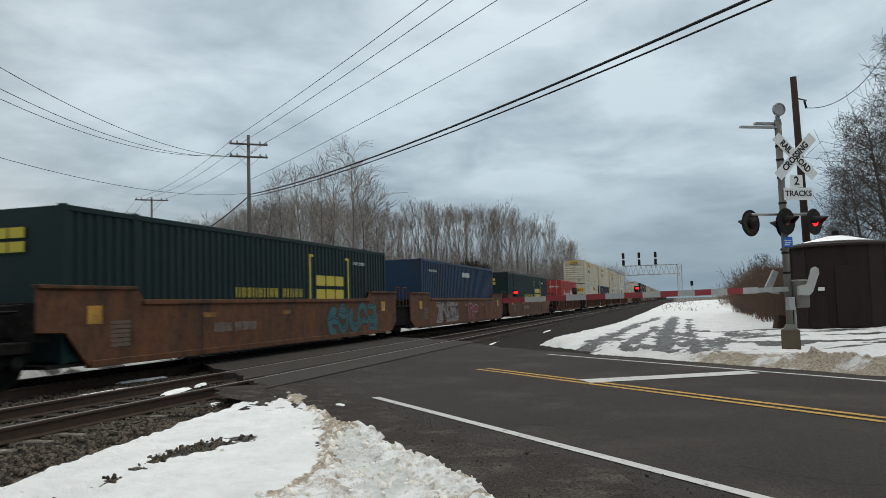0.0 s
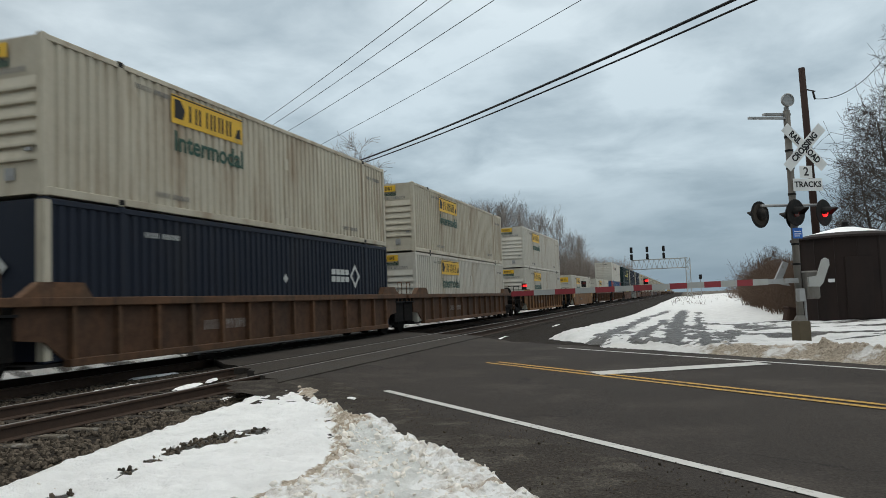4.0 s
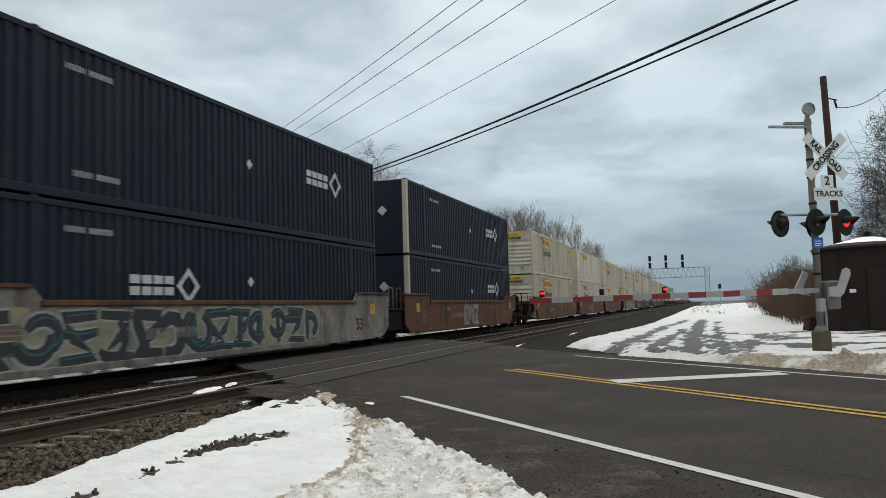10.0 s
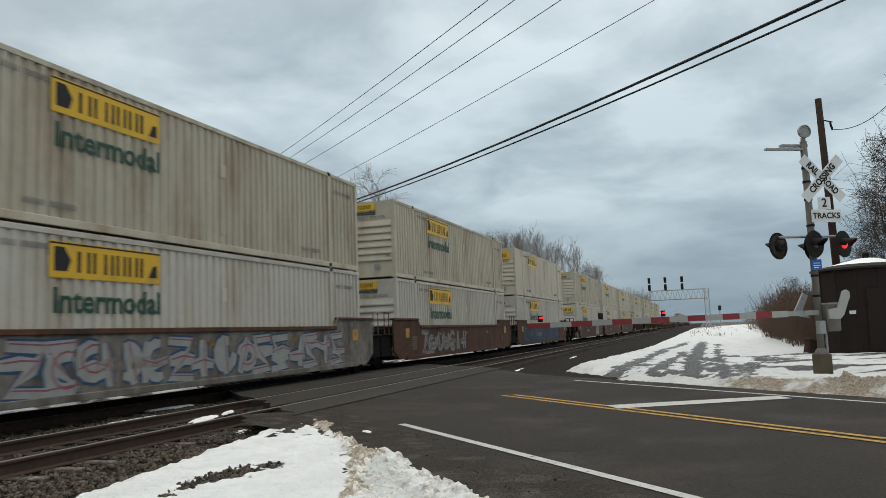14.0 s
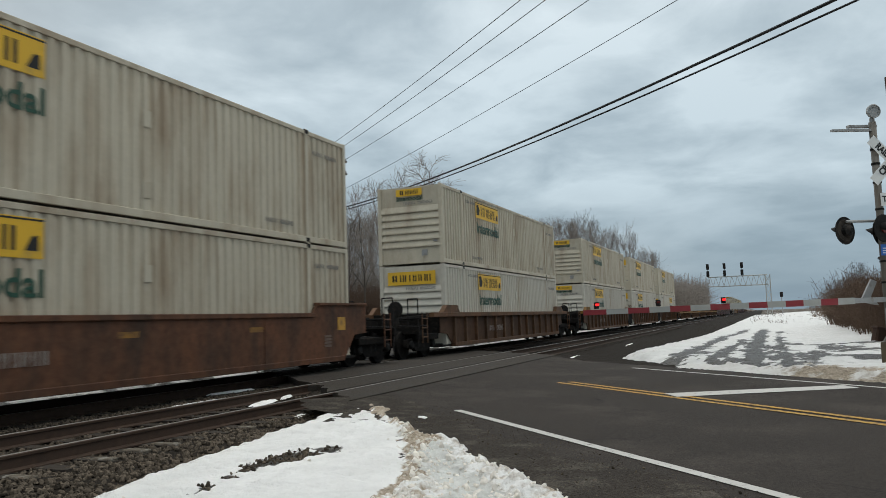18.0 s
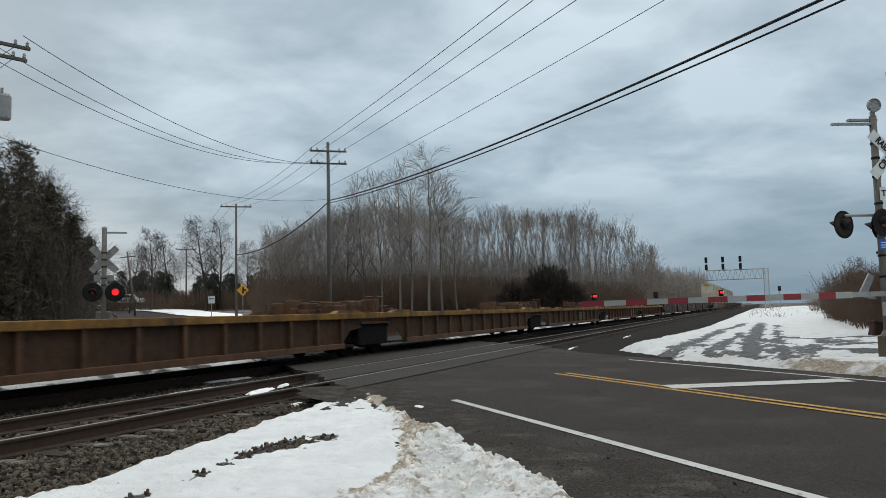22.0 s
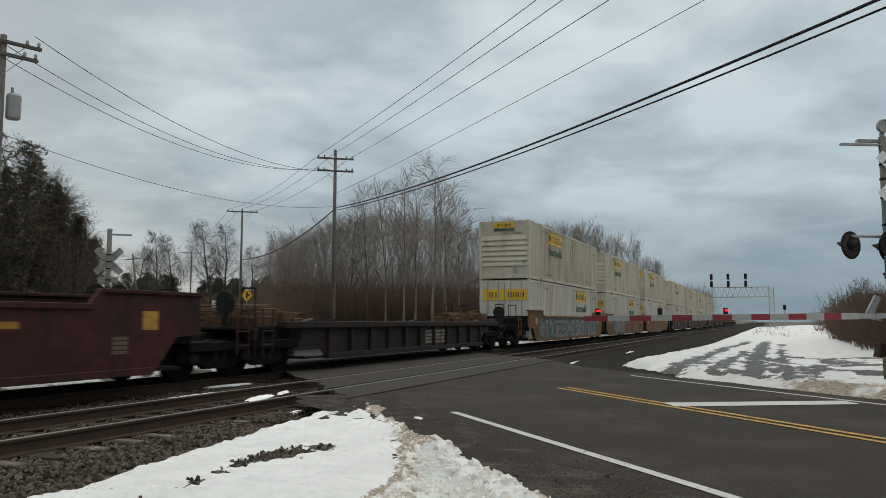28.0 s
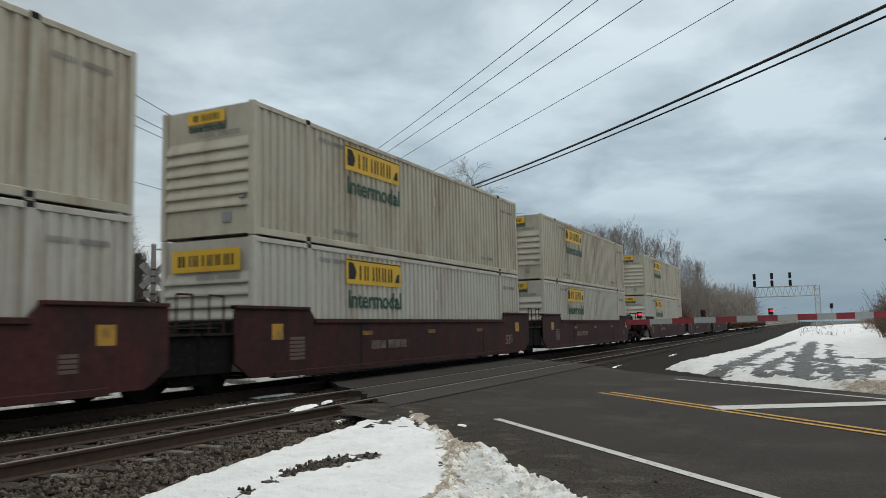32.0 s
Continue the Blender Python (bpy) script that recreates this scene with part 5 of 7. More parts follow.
MAST = (2.72, 20.98, -0.16)
REAR_AT = (-30 * math.sin(radians(45.9)), 30 * math.cos(radians(45.9)))
M_BACK = surface("board_back", (0.30, 0.295, 0.28), (0.21, 0.205, 0.195), 0.6, 5, stain=(0.14, 0.11, 0.09), stain_at=0.62, stain_scale=6)
sig = tagged(crossing_signal(pose(*MAST, 0, 0, 27), True, False), "grey railroad crossing signal with crossbuck, red lamps and lowered gate", "crossing signal")


def rear_signal(m):
    """A signal seen from behind: the boards face away, one pair of lamps faces back."""
    root = empty("crossing_signal", m)
    part("footing", MB().box(-0.2, 0.2, -0.2, 0.2, -0.5, 0.2, 0.03), M_CONC, root, "square concrete footing")
    part("mast", MB().tube((0, 0, 0.2), (0, 0, 4.66), 0.085, n=16), M_MAST, root, smooth=True)
    part("mast_cap", MB().lathe([(0.095, 4.62), (0.095, 4.68), (0.03, 4.72)], (0, 0, 0), "z", 12), M_STEEL, root)
    for z in (2.6, 2.85, 3.25, 3.5, 3.75):
        part("band", MB().tube((0, 0, z), (0, 0, z + 0.04), 0.10, n=16), M_BLACK, root)
    part("side_arm", MB().box(0.05, 0.74, -0.03, 0.03, 4.47, 4.53), M_STEEL, root, "short grey bracket arm")
    xb = part("crossbuck", MB().box(-0.06, 0.06, 0.086, 0.098, 3.49, 3.61), M_STEEL, root)
    for a in (-45, 45):
        part("blade", MB().box(-0.60, 0.60, 0.0, 0.006, -0.115, 0.115).mesh("blade", M_BACK), None, xb, "grey unpainted back of a white board", at=pose(0, 0.10 + (0.008 if a > 0 else 0), 3.55) @ Matrix.Rotation(radians(a), 4, "Y"))
    part("track_plate", MB().box(-0.33, 0.33, 0.10, 0.11, 2.78, 2.99), M_BACK, root, "grey back of the track plate")
    part("cross_arm", MB().tube((-0.40, 0.0, 2.62), (0.40, 0.0, 2.62), 0.03, n=10), M_STEEL, root)
    flasher(root, -0.37, 2.37, False, -0.14, 0)
    flasher(root, 0.37, 2.37, True, -0.14, 0)
    part("gate_motor", MB().box(-0.26, 0.26, 0.12, 0.5, 0.9, 1.7, 0.04), M_MAST, root, "grey gate machine housing")
    return root


sig2 = tagged(rear_signal(pose(*REAR_AT, -0.2, 0, 0, 45.9)), "crossing signal seen from behind across the tracks", "crossing signal")

gate = empty("crossing_gate", pose(2.60, 20.75, 1.36, 0, 0.6, math.degrees(math.atan2(-0.68, -0.733))))
GL = 8.05
n_st = 14
for i in range(n_st):
    a, b = 0.9 + (GL - 0.9) * i / n_st, 0.9 + (GL - 0.9) * (i + 1) / n_st
    h0 = 0.075 - 0.025 * i / n_st
    part("gate_stripe", MB().box(a, b, -0.02, 0.02, -h0, h0), M_RED if i % 2 else M_ARMWHITE, gate)
part("arm_bracket", MB().box(-0.3, 1.0, -0.035, -0.021, -0.06, 0.06), M_STEEL, gate)
for L, on in ((7.75, True), (6.28, False), (4.62, True)):
    lamp = part("arm_lamp", MB().tube((L, 0, 0.07), (L, 0, 0.20), 0.05, n=10), M_BLACK, gate)
    part("lens", MB().lathe([(0.02, -0.05), (0.042, -0.035), (0.048, 0.0), (0.042, 0.035), (0.02, 0.05)], (L, 0, 0.15), "y", 14), M_LAMP_ON if on else M_LAMP_OFF, lamp)
tagged(gate, "red and white striped gate arm lowered across the lane", "crossing gate")

# dark hut with snow on its roof
shed = empty("signal_hut", pose(5.75, 31.2, -0.18))
SR, SN = 1.78, 16
part("wall", MB().lathe([(SR, 0.1), (SR, 3.05)], (0, 0, 0), "z", SN), M_SHED, shed)
for i in range(SN):
    a = 2 * math.pi * i / SN
    part("seam", MB().box(SR * math.cos(a) - 0.025, SR * math.cos(a) + 0.025, SR * math.sin(a) - 0.025, SR * math.sin(a) + 0.025, 0.1, 3.05), M_SHED, shed)
part("roof", MB().lathe([(SR + 0.12, 3.05), (SR + 0.10, 3.12), (0.3, 3.46)], (0, 0, 0), "z", SN), M_SHED, shed)
part("roof_snow", MB().lathe([(SR * 0.78, 3.17), (SR * 0.72, 3.25), (0.3, 3.48), (0.05, 3.50)], (0, 0, 0), "z", SN), M_SNOW, shed, "snow lying on the roof")
part("vent", MB().tube((0, 0, 3.46), (0, 0, 3.66), 0.12, n=10).lathe([(0.2, 3.66), (0.05, 3.74)], (0, 0, 0), "z", 10), M_BLACK, shed)
part("base_beam", MB().box(-1.5, 1.5, -1.0, -0.8, -0.1, 0.1).box(-1.5, 1.5, 0.8, 1.0, -0.1, 0.1), M_TIE, shed)
part("door", MB().box(-0.42, 0.42, -SR - 0.03, -SR + 0.05, 0.25, 2.35, 0.01), M_SHED, shed)
part("label_plate", MB().box(-0.95, -0.75, -SR + 0.12, -SR + 0.16, 1.5, 1.62), M_SIGN, shed)
tagged(shed, "round dark brown steel hut with snow on its roof", "hut")


# ---- poles and wires ----
def polar(deg, dist):
    return -dist * math.sin(radians(deg)), dist * math.cos(radians(deg))


def utility_pole(name, x, y, top, arms, line_deg, r=0.15, mat=M_POLE, label="weathered wooden utility pole with crossarms"):
    root = empty(name, pose(x, y, 0, 0, 0, line_deg))
    part("shaft", MB().tube((0, 0, -0.4), (0, 0, top), r, r * 0.62, 12), mat, root, smooth=True)
    for z, w in arms:
        arm = part("crossarm", MB().box(-w / 2, w / 2, -0.17, -0.06, z - 0.06, z + 0.06, 0.01), mat, root)
        part("brace", MB().tube((-w * 0.28, -0.12, z - 0.05), (0, -0.1, z - 0.7), 0.015, n=5).tube((w * 0.28, -0.12, z - 0.05), (0, -0.1, z - 0.7), 0.015, n=5), M_STEEL, root)
        for k in (-0.46, -0.30, 0.30, 0.46):
            part("insulator", MB().lathe([(0.03, 0.06), (0.06, 0.10), (0.05, 0.17), (0.06, 0.19), (0.03, 0.25)], (k * w, -0.11, z), "z", 8), M_STEEL, arm)
    return tagged(root, label, "utility pole")


K = 1.25
P1, P2, P3 = polar(30.58, 44 * K), polar(37.2, 67.3 * K), polar(40.6, 110 * K)
def above(d, deg):
    return EYE + d * math.tan(radians(deg))
T1, T2, T3 = above(44 * K, 12.5), above(67.3 * K, 8.0), above(110 * K, 4.9)
utility_pole("utility_pole", *P1, T1, [(above(44 * K, 11.84), 2.6), (above(44 * K, 10.95), 2.6)], 38, 0.17)
utility_pole("utility_pole", *P2, T2, [(T2 - 0.3, 3.2)], 38, 0.16)
utility_pole("utility_pole", *P3, T3, [(T3 - 0.3, 3.4)], 38, 0.16)
PL = polar(52.8, 30.0)
TL = above(30.0, 18.1)
lp = utility_pole("utility_pole", *PL, TL, [(TL - 0.25, 2.4), (above(30, 16.9), 2.2)], 70, 0.17, label="wooden utility pole with crossarms and a grey transformer")
part("transformer", MB().lathe([(0.20, 0), (0.24, 0.05), (0.24, 0.8), (0.2, 0.88)], (0.42, 0.0, above(30, 13.0)), "z", 16).tube((0.36, 0, above(30, 13.0) + 0.85), (0.36, 0, above(30, 13.0) + 1.1), 0.05, n=8), M_STEEL, lp, "grey drum transformer")
DP = (5.27, 34.06)
dp = empty("signal_line_pole", pose(*DP, 0, 0, -1.0, 0))
part("shaft", MB().tube((0, 0, -0.4), (0, 0, 10.1), 0.17, 0.13, 10), M_DPOLE, dp, smooth=True)
part("hook", MB().tube((0.12, 0, 9.19), (0.42, -0.06, 9.06), 0.026, n=6).tube((0.33, -0.06, 9.06), (0.39, -0.06, 8.74), 0.04, n=6), M_BLACK, dp)
tagged(dp, "dark creosoted pole leaning behind the signal", "pole")


def wire(a, b, sag, r, name="overhead_wire"):
    m, a, b, n, k = MB(), Vector(a), Vector(b), 30, 6
    pts = [a.lerp(b, i / n) - Vector((0, 0, 4 * sag * (i / n) * (1 - i / n))) for i in range(n + 1)]
    across = (b - a).cross(Vector((0, 0, 1))).normalized()
    vs = [p + r * (math.cos(6.2832 * j / k) * across + math.sin(6.2832 * j / k) * Vector((0, 0, 1))) for p in pts for j in range(k)]
    m.add(vs, [(i * k + j, i * k + (j + 1) % k, i * k + k + (j + 1) % k, i * k + k + j) for i in range(n) for j in range(k)])
    return tagged(part(name, m, M_WIRE), "black overhead wire between poles", "wire", "overhead wires")


def wire_via(a, q, k, sag, r):
    """A span from a that passes through q, k times as long as the way to q."""
    a, q = Vector(a), Vector(q)
    t = 1 / k
    q = q + Vector((0, 0, 4 * sag * t * (1 - t)))
    return wire(a, a + (q - a) * k, sag, r)


def off(p, d, z):
    return (p[0] + d * 0.733, p[1] + d * 0.68, z)


# far end of the span towards and past the road user's side, beyond the right of the view
def sky_point(deg, el, dist):
    x, y = polar(deg, dist)
    return (x, y, above(dist, el))


A1, A2 = above(44 * K, 12.05), above(44 * K, 11.1)
for (deg, el), d in zip(((17.12, 21.95), (15.19, 21.9), (11.86, 21.75)), (-1.2, -0.3, 1.2)):
    a = Vector(off(P1, d, A1))
    q = Vector(sky_point(deg, el, 27.0))
    wire_via(a, q, 2.1, 0.5, 0.014)
a = Vector((P1[0], P1[1], above(44 * K, 9.3)))
q = Vector(sky_point(5.14, 21.26, 24.0))
wire_via(a, q, 1.9, 0.5, 0.011)
for (deg, el), dz, r in (((-5.07, 19.99), 8.28, 0.035), ((-6.54, 19.75), 8.10, 0.024)):
    a = Vector((P1[0], P1[1], above(44 * K, dz)))
    q = Vector(sky_point(deg, el - 0.35, 17.0))
    wire_via(a, q, 1.5, 1.05, r)
for d in (-1.2, -0.3, 1.2):
    wire(off(P1, d, A1), off(P2, d * 1.1, T2 - 0.05), 0.6, 0.013)
    wire(off(P2, d * 1.1, T2 - 0.05), off(P3, d * 1.2, T3 - 0.05), 0.8, 0.013)
wire((P1[0], P1[1], above(44 * K, 8.2)), (P2[0], P2[1], above(67.3 * K, 4.4)), 0.9, 0.045, "overhead_cable")
for d, dz in ((-1.1, 0.0), (-0.3, 0.0), (1.1, 0.0)):
    wire(off(P1, d, A2), (PL[0] + d, PL[1] + d * 0.3, TL - 0.1), 1.5, 0.013)
wire((P1[0], P1[1], above(44 * K, 8.4)), (PL[0], PL[1], above(30, 12.0)), 0.9, 0.011)
q = Vector(sky_point(-14.2, 15.3, 33.8))
wire((DP[0] + 0.22, DP[1] - 0.06, 8.77), q, 0.65, 0.015)

# signal bridge far along the track
gx0, gx1, gy, gz = -10.4, 1.2, 172.0, 6.3
br = empty("signal_bridge", pose(0, gy, 0))
for x in (gx1,):
    leg = MB()
    for dx in (-0.45, 0.45):
        for dy in (-0.45, 0.45):
            leg.tube((x + dx, dy, -0.3), (x + dx, dy, gz + 2.0), 0.09, n=5)
    for i in range(6):
        z = i * 1.35
        leg.tube((x - 0.45, -0.45, z), (x + 0.45, -0.45, z + 1.35), 0.06, n=4).tube((x + 0.45, -0.45, z), (x - 0.45, -0.45, z + 1.35), 0.06, n=4)
    part("leg", leg, M_ARMWHITE, br)
truss = MB()
for z in (gz, gz + 2.0):
    for dy in (-0.45, 0.45):
        truss.tube((gx0, dy, z), (gx1, dy, z), 0.09, n=5)
for i in range(11):
    x = gx0 + (gx1 - gx0) * i / 11
    x2 = gx0 + (gx1 - gx0) * (i + 1) / 11
    truss.tube((x, -0.45, gz), ((x + x2) / 2, -0.45, gz + 2.0), 0.06, n=4).tube(((x + x2) / 2, -0.45, gz + 2.0), (x2, -0.45, gz), 0.06, n=4)
part("truss", truss, M_ARMWHITE, br)
for x in (-10.3, -7.0, -3.6):
    hd = part("signal_head", MB().box(x - 0.28, x + 0.28, -0.7, -0.4, gz + 3.6, gz + 4.8, 0.05).box(x - 0.28, x + 0.28, -0.7, -0.4, gz + 2.1, gz + 3.3, 0.05), M_BLACK, br)
    part("signal_post", MB().tube((x, -0.4, gz + 1.9), (x, -0.4, gz + 4.8), 0.05, n=6), M_STEEL, br)
tagged(br, "grey steel lattice signal bridge over the tracks", "signal bridge")
ds = empty("track_signal", pose(3.55, 171, 0))
part("post", MB().tube((0, 0, -0.4), (0, 0, 4.4), 0.09, n=8), M_STEEL, ds)
part("signal_head", MB().box(-0.3, 0.3, -0.35, -0.1, 3.6, 4.6, 0.05), M_BLACK, ds)
tagged(ds, "small dark track signal on a post", "track signal")


# ---- far side of the crossing: signs and a parked car ----
def far_sign(name, deg, dist, z0, z1, w, mat, label, diamond=False):
    x, y = polar(deg, dist)
    root = empty(name, pose(x, y, 0, 0, 0, deg))
    zb = rise(x, y) - 0.3
    part("post", MB().tube((0, 0, zb), (0, 0, z1), 0.04, n=8), M_STEEL, root)
    c = (z0 + z1) / 2
    if diamond:
        b = part("board", MB().slab([(-w, c), (0, c - w), (w, c), (0, c + w)], "y", -0.06, -0.045), mat, root)
        part("symbol", MB().slab([(-0.06, c - w * 0.55), (0.10, c - w * 0.55), (0.10, c - 0.07), (w * 0.55, c - 0.07), (w * 0.55, c + 0.09), (0.10, c + 0.09), (0.10, c + w * 0.5), (-0.06, c + w * 0.5)], "y", -0.066, -0.06), M_INK, root, "black side road symbol")
    else:
        b = part("board", MB().box(-w, w, -0.06, -0.045, z0, z1), mat, root)
        part("writing", MB().box(-w * 0.7, w * 0.7, -0.066, -0.06, c + 0.05, c + 0.15), M_INK, root)
    return tagged(root, label, "road sign")


far_sign("warning_sign", 36.75, 82, above(82, 1.35), above(82, 2.35), 0.62, M_AMBER, "yellow diamond side-road warning sign on a post", True)
far_sign("speed_sign", 38.9, 86, above(86, 0.95), above(86, 1.45), 0.33, M_SIGN, "small white rectangular road sign on a post")


def parked_car(x, y, z, turn):
    root = empty("parked_car", pose(x, y, z, 0, 0, turn))
    body = [(-2.3, 0.35), (2.3, 0.35), (2.35, 0.7), (2.2, 0.95), (1.2, 1.05), (0.6, 1.6), (-1.2, 1.66), (-2.0, 1.1), (-2.32, 1.0)]
    part("body", MB().slab(body, "y", -0.88, 0.88), M_CAR, root)
    part("window_band", MB().slab([(-1.75, 1.1), (1.0, 1.1), (0.52, 1.5), (-1.15, 1.55)], "y", -0.89, 0.89), M_BLACK, root, "dark side windows")
    for xx in (-1.4, 1.4):
        for s in (-1, 1):
            w = part("wheel", MB().lathe([(0.33, -0.1), (0.36, 0), (0.33, 0.1)], (xx, s * 0.8, 0.34), "y", 16), M_BLACK, root)
            part("rim", MB().lathe([(0.2, 0.0), (0.18, s * 0.11)], (xx, s * 0.8, 0.34), "y", 12), M_STEEL, w)
    return tagged(root, "white car parked beside the far road", "car")


CX, CY = polar(44.4, 125)
parked_car(CX, CY, above(125, 0.95), 20)


# paint scrawled on the wells' sides
def ribbon(m, pts, w, d):
    """A painted stroke of width w along (y, z) points, with blunt round ends."""
    n = len(pts)
    left, right = [], []
    for i, (y, z) in enumerate(pts):
        a, b = pts[max(0, i - 1)], pts[min(n - 1, i + 1)]
        ty, tz = b[0] - a[0], b[1] - a[1]
        k = w / 2 / max(1e-6, math.hypot(ty, tz)) * (0.72 if i in (0, n - 1) else 1.0)
        left.append((d, y - tz * k, z + ty * k))
        right.append((d, y + tz * k, z - ty * k))
    m.add(left + right, [(i, i + 1, n + i + 1, n + i) for i in range(n - 1)])


def graffiti(car, y0, y1, colours, seed, x=1.424, z0=0.30, z1=1.40):
    """Interlocking spray-painted strokes: a dark or pale outline, a fill, thin highlights and a cloud of colour behind."""
    r = random.Random(seed)
    outline, fill, thin, cloud = MB(), MB(), MB(), MB()
    h = z1 - z0
    n = max(2, round((y1 - y0) / (h * 0.75)))
    step = (y1 - y0) / n

    def stroke(kind, cy, w):
        za, zb = z0 + 0.14 * h, z1 - 0.14 * h
        if kind == 0:
            a, b = r.uniform(-0.3, 0.3) * w, r.uniform(-0.3, 0.3) * w
            return [(cy + a + (b - a) * i / 4, za + (zb - za) * i / 4) for i in range(5)]
        if kind == 1:
            a0, sw, mid, ry = r.uniform(0, 6.28), r.choice((-1, 1)) * r.uniform(3.2, 5.6), r.uniform(0.4, 0.6), r.uniform(0.22, 0.36)
            return [(cy + 0.38 * w * math.cos(a0 + sw * i / 9), z0 + mid * h + ry * h * math.sin(a0 + sw * i / 9)) for i in range(10)]
        if kind == 2:
            f = r.choice((-1, 1))
            return [(cy - f * 0.42 * w, zb), (cy + f * 0.40 * w, zb - 0.04 * h), (cy + f * 0.15 * w, (za + zb) / 2), (cy - f * 0.35 * w, za + 0.05 * h), (cy + f * 0.5 * w, za)]
        q = r.uniform(0.25, 0.75)
        return [(cy - 0.45 * w, za + q * (zb - za)), (cy, za + q * (zb - za) + r.uniform(-0.1, 0.1) * h), (cy + 0.45 * w, za + q * (zb - za))]

    for i in range(n + 1):
        cy = y0 + step * i
        q, k = 16, h * r.uniform(0.40, 0.50)
        cloud.add([(x + 0.0004 + 0.0001 * i, min(y1 + 0.2, max(y0 - 0.2, cy + step * 0.7 * math.cos(6.2832 * j / q) * r.uniform(0.8, 1.15))), min(z1, max(z0, (z0 + z1) / 2 + k * 1.15 * math.sin(6.2832 * j / q) * r.uniform(0.85, 1.1)))) for j in range(q)], [tuple(range(q))])
    for i in range(n):
        cy = y0 + step * (i + 0.5)
        for e in range(r.choice((2, 2, 3))):
            pts = stroke(r.choice((0, 1, 1, 2, 3)), cy + r.uniform(-0.15, 0.15) * step, step * 1.1)
            pts = [(a, min(z1 - 0.10, max(z0 + 0.10, b))) for a, b in pts]
            w, lift = h * r.uniform(0.17, 0.27), 0.0003 * (3 * i + e) % 0.002
            ribbon(outline, pts, w * 1.35 + 0.02, x + 0.003 + lift * 0.4)
            ribbon(fill, pts, w, x + 0.0052 + lift)
            if r.random() < 0.6:
                ribbon(thin, [(a + 0.05, b + 0.04) for a, b in pts], w * 0.14, x + 0.0085 + lift)
    for m, mat in zip((outline, fill, thin, cloud), colours):
        g = part("graffiti", m, mat, car, "spray-painted interlocking strokes")
        g["kind"] = "stuff"


G_PANEL = surface("repaint_panel", (0.19, 0.095, 0.045), (0.14, 0.07, 0.035), 0.6, 2, stain=(0.09, 0.045, 0.025), stain_at=0.58, stain_scale=3)
S_TEAL = surface("spray_teal", (0.06, 0.16, 0.16), (0.03, 0.09, 0.10), 0.6, 4)
S_SAND = surface("spray_sand", (0.34, 0.27, 0.15), (0.22, 0.20, 0.15), 0.6, 1.2, stain=(0.05, 0.13, 0.12), stain_at=0.56, stain_scale=1.4)
S_PALE = surface("spray_pale", (0.38, 0.38, 0.36), (0.22, 0.21, 0.20), 0.6, 4)
S_BLUE = surface("spray_blue", (0.045, 0.09, 0.17), (0.03, 0.055, 0.10), 0.6, 4)
S_PINK = surface("spray_pink", (0.30, 0.09, 0.13), (0.2, 0.07, 0.09), 0.6, 4)
S_INK = surface("spray_dark", (0.03, 0.03, 0.035), (0.05, 0.05, 0.05), 0.6, 4)
S_ORANGE = surface("spray_orange", (0.38, 0.12, 0.03), (0.28, 0.08, 0.03), 0.6, 4)
S_NAVY = surface("spray_navy", (0.018, 0.040, 0.080), (0.010, 0.020, 0.040), 0.6, 3, stain=(0.09, 0.12, 0.16), stain_at=0.62, stain_scale=3)
S_CRIMSON = surface("spray_crimson", (0.21, 0.022, 0.035), (0.14, 0.018, 0.026), 0.6, 4)
S_SILVER = surface("spray_silver", (0.30, 0.275, 0.255), (0.19, 0.165, 0.15), 0.6, 3, stain=(0.12, 0.09, 0.07), stain_at=0.6, stain_scale=4)
S_BROWNISH = surface("spray_faded", (0.14, 0.085, 0.06), (0.10, 0.06, 0.045), 0.6, 4)
CARS = {round(y, 1): ob for ob, y, z, turn in moving if z == 0.0}
for y, a, b, cols, seed in ((-399.8, 2.6, 6.8, (S_INK, S_TEAL, S_INK), 1), (-380.5, 0.37, 2.4, (S_PALE, S_CRIMSON, S_PINK), 2), (-380.5, -5.2, -1.45, (S_INK, S_SILVER, S_INK), 13), (-141.2, -7.4, 3.5, (S_PALE, S_INK, S_TEAL, S_SAND), 3), (-122.0, -1.5, 1.0, (S_INK, S_SILVER, S_INK), 4), (-37.6, -5.5, 6.5, (S_BLUE, S_PALE, S_PINK), 5), (-18.2, -6, 0, (S_INK, S_SILVER, S_INK), 6), (1.1, -7, 4.5, (S_BLUE, S_NAVY, S_SILVER, S_NAVY), 7), (24.4, 3.2, 5.4, (S_INK, S_PALE, S_INK), 8), (358.6, -6.8, 6.8, (S_INK, S_SILVER, S_TEAL, S_TEAL), 9), (378.0, -6.0, -1.35, (S_INK, S_SILVER, S_INK, S_TEAL), 10), (378.0, 3.3, 5.2, (S_SILVER, S_BROWNISH, S_SILVER), 14), (287.7, 2.0, 3.6, (S_ORANGE, S_BROWNISH, S_ORANGE), 12)):
    graffiti(CARS[y], a, b, cols, seed)
for y, d, me in ((203.5, 1.6, BLOCK_TTX), (221.2, 4.5, BLOCK_TTX), (337.4, 1.5, BLOCK_TTX), (378.0, 0.25, BLOCK_TTX_R), (-79.8, -0.5, BLOCK_TTX_R)):
    car = CARS[y]
    if me is BLOCK_TTX_R:
        on_side("mark_panel", MB().box(-1.15, 1.15, -0.40, 0.40, 0, 0.003).mesh("mark_panel", G_PANEL), car, 1, 1.426, d, 0.72, "paler repainted panel")
    on_side("maker_mark", me, car, 1, 1.352 if 0 < y < 340 else 1.432, d, 0.72, "painted maker's block letters")


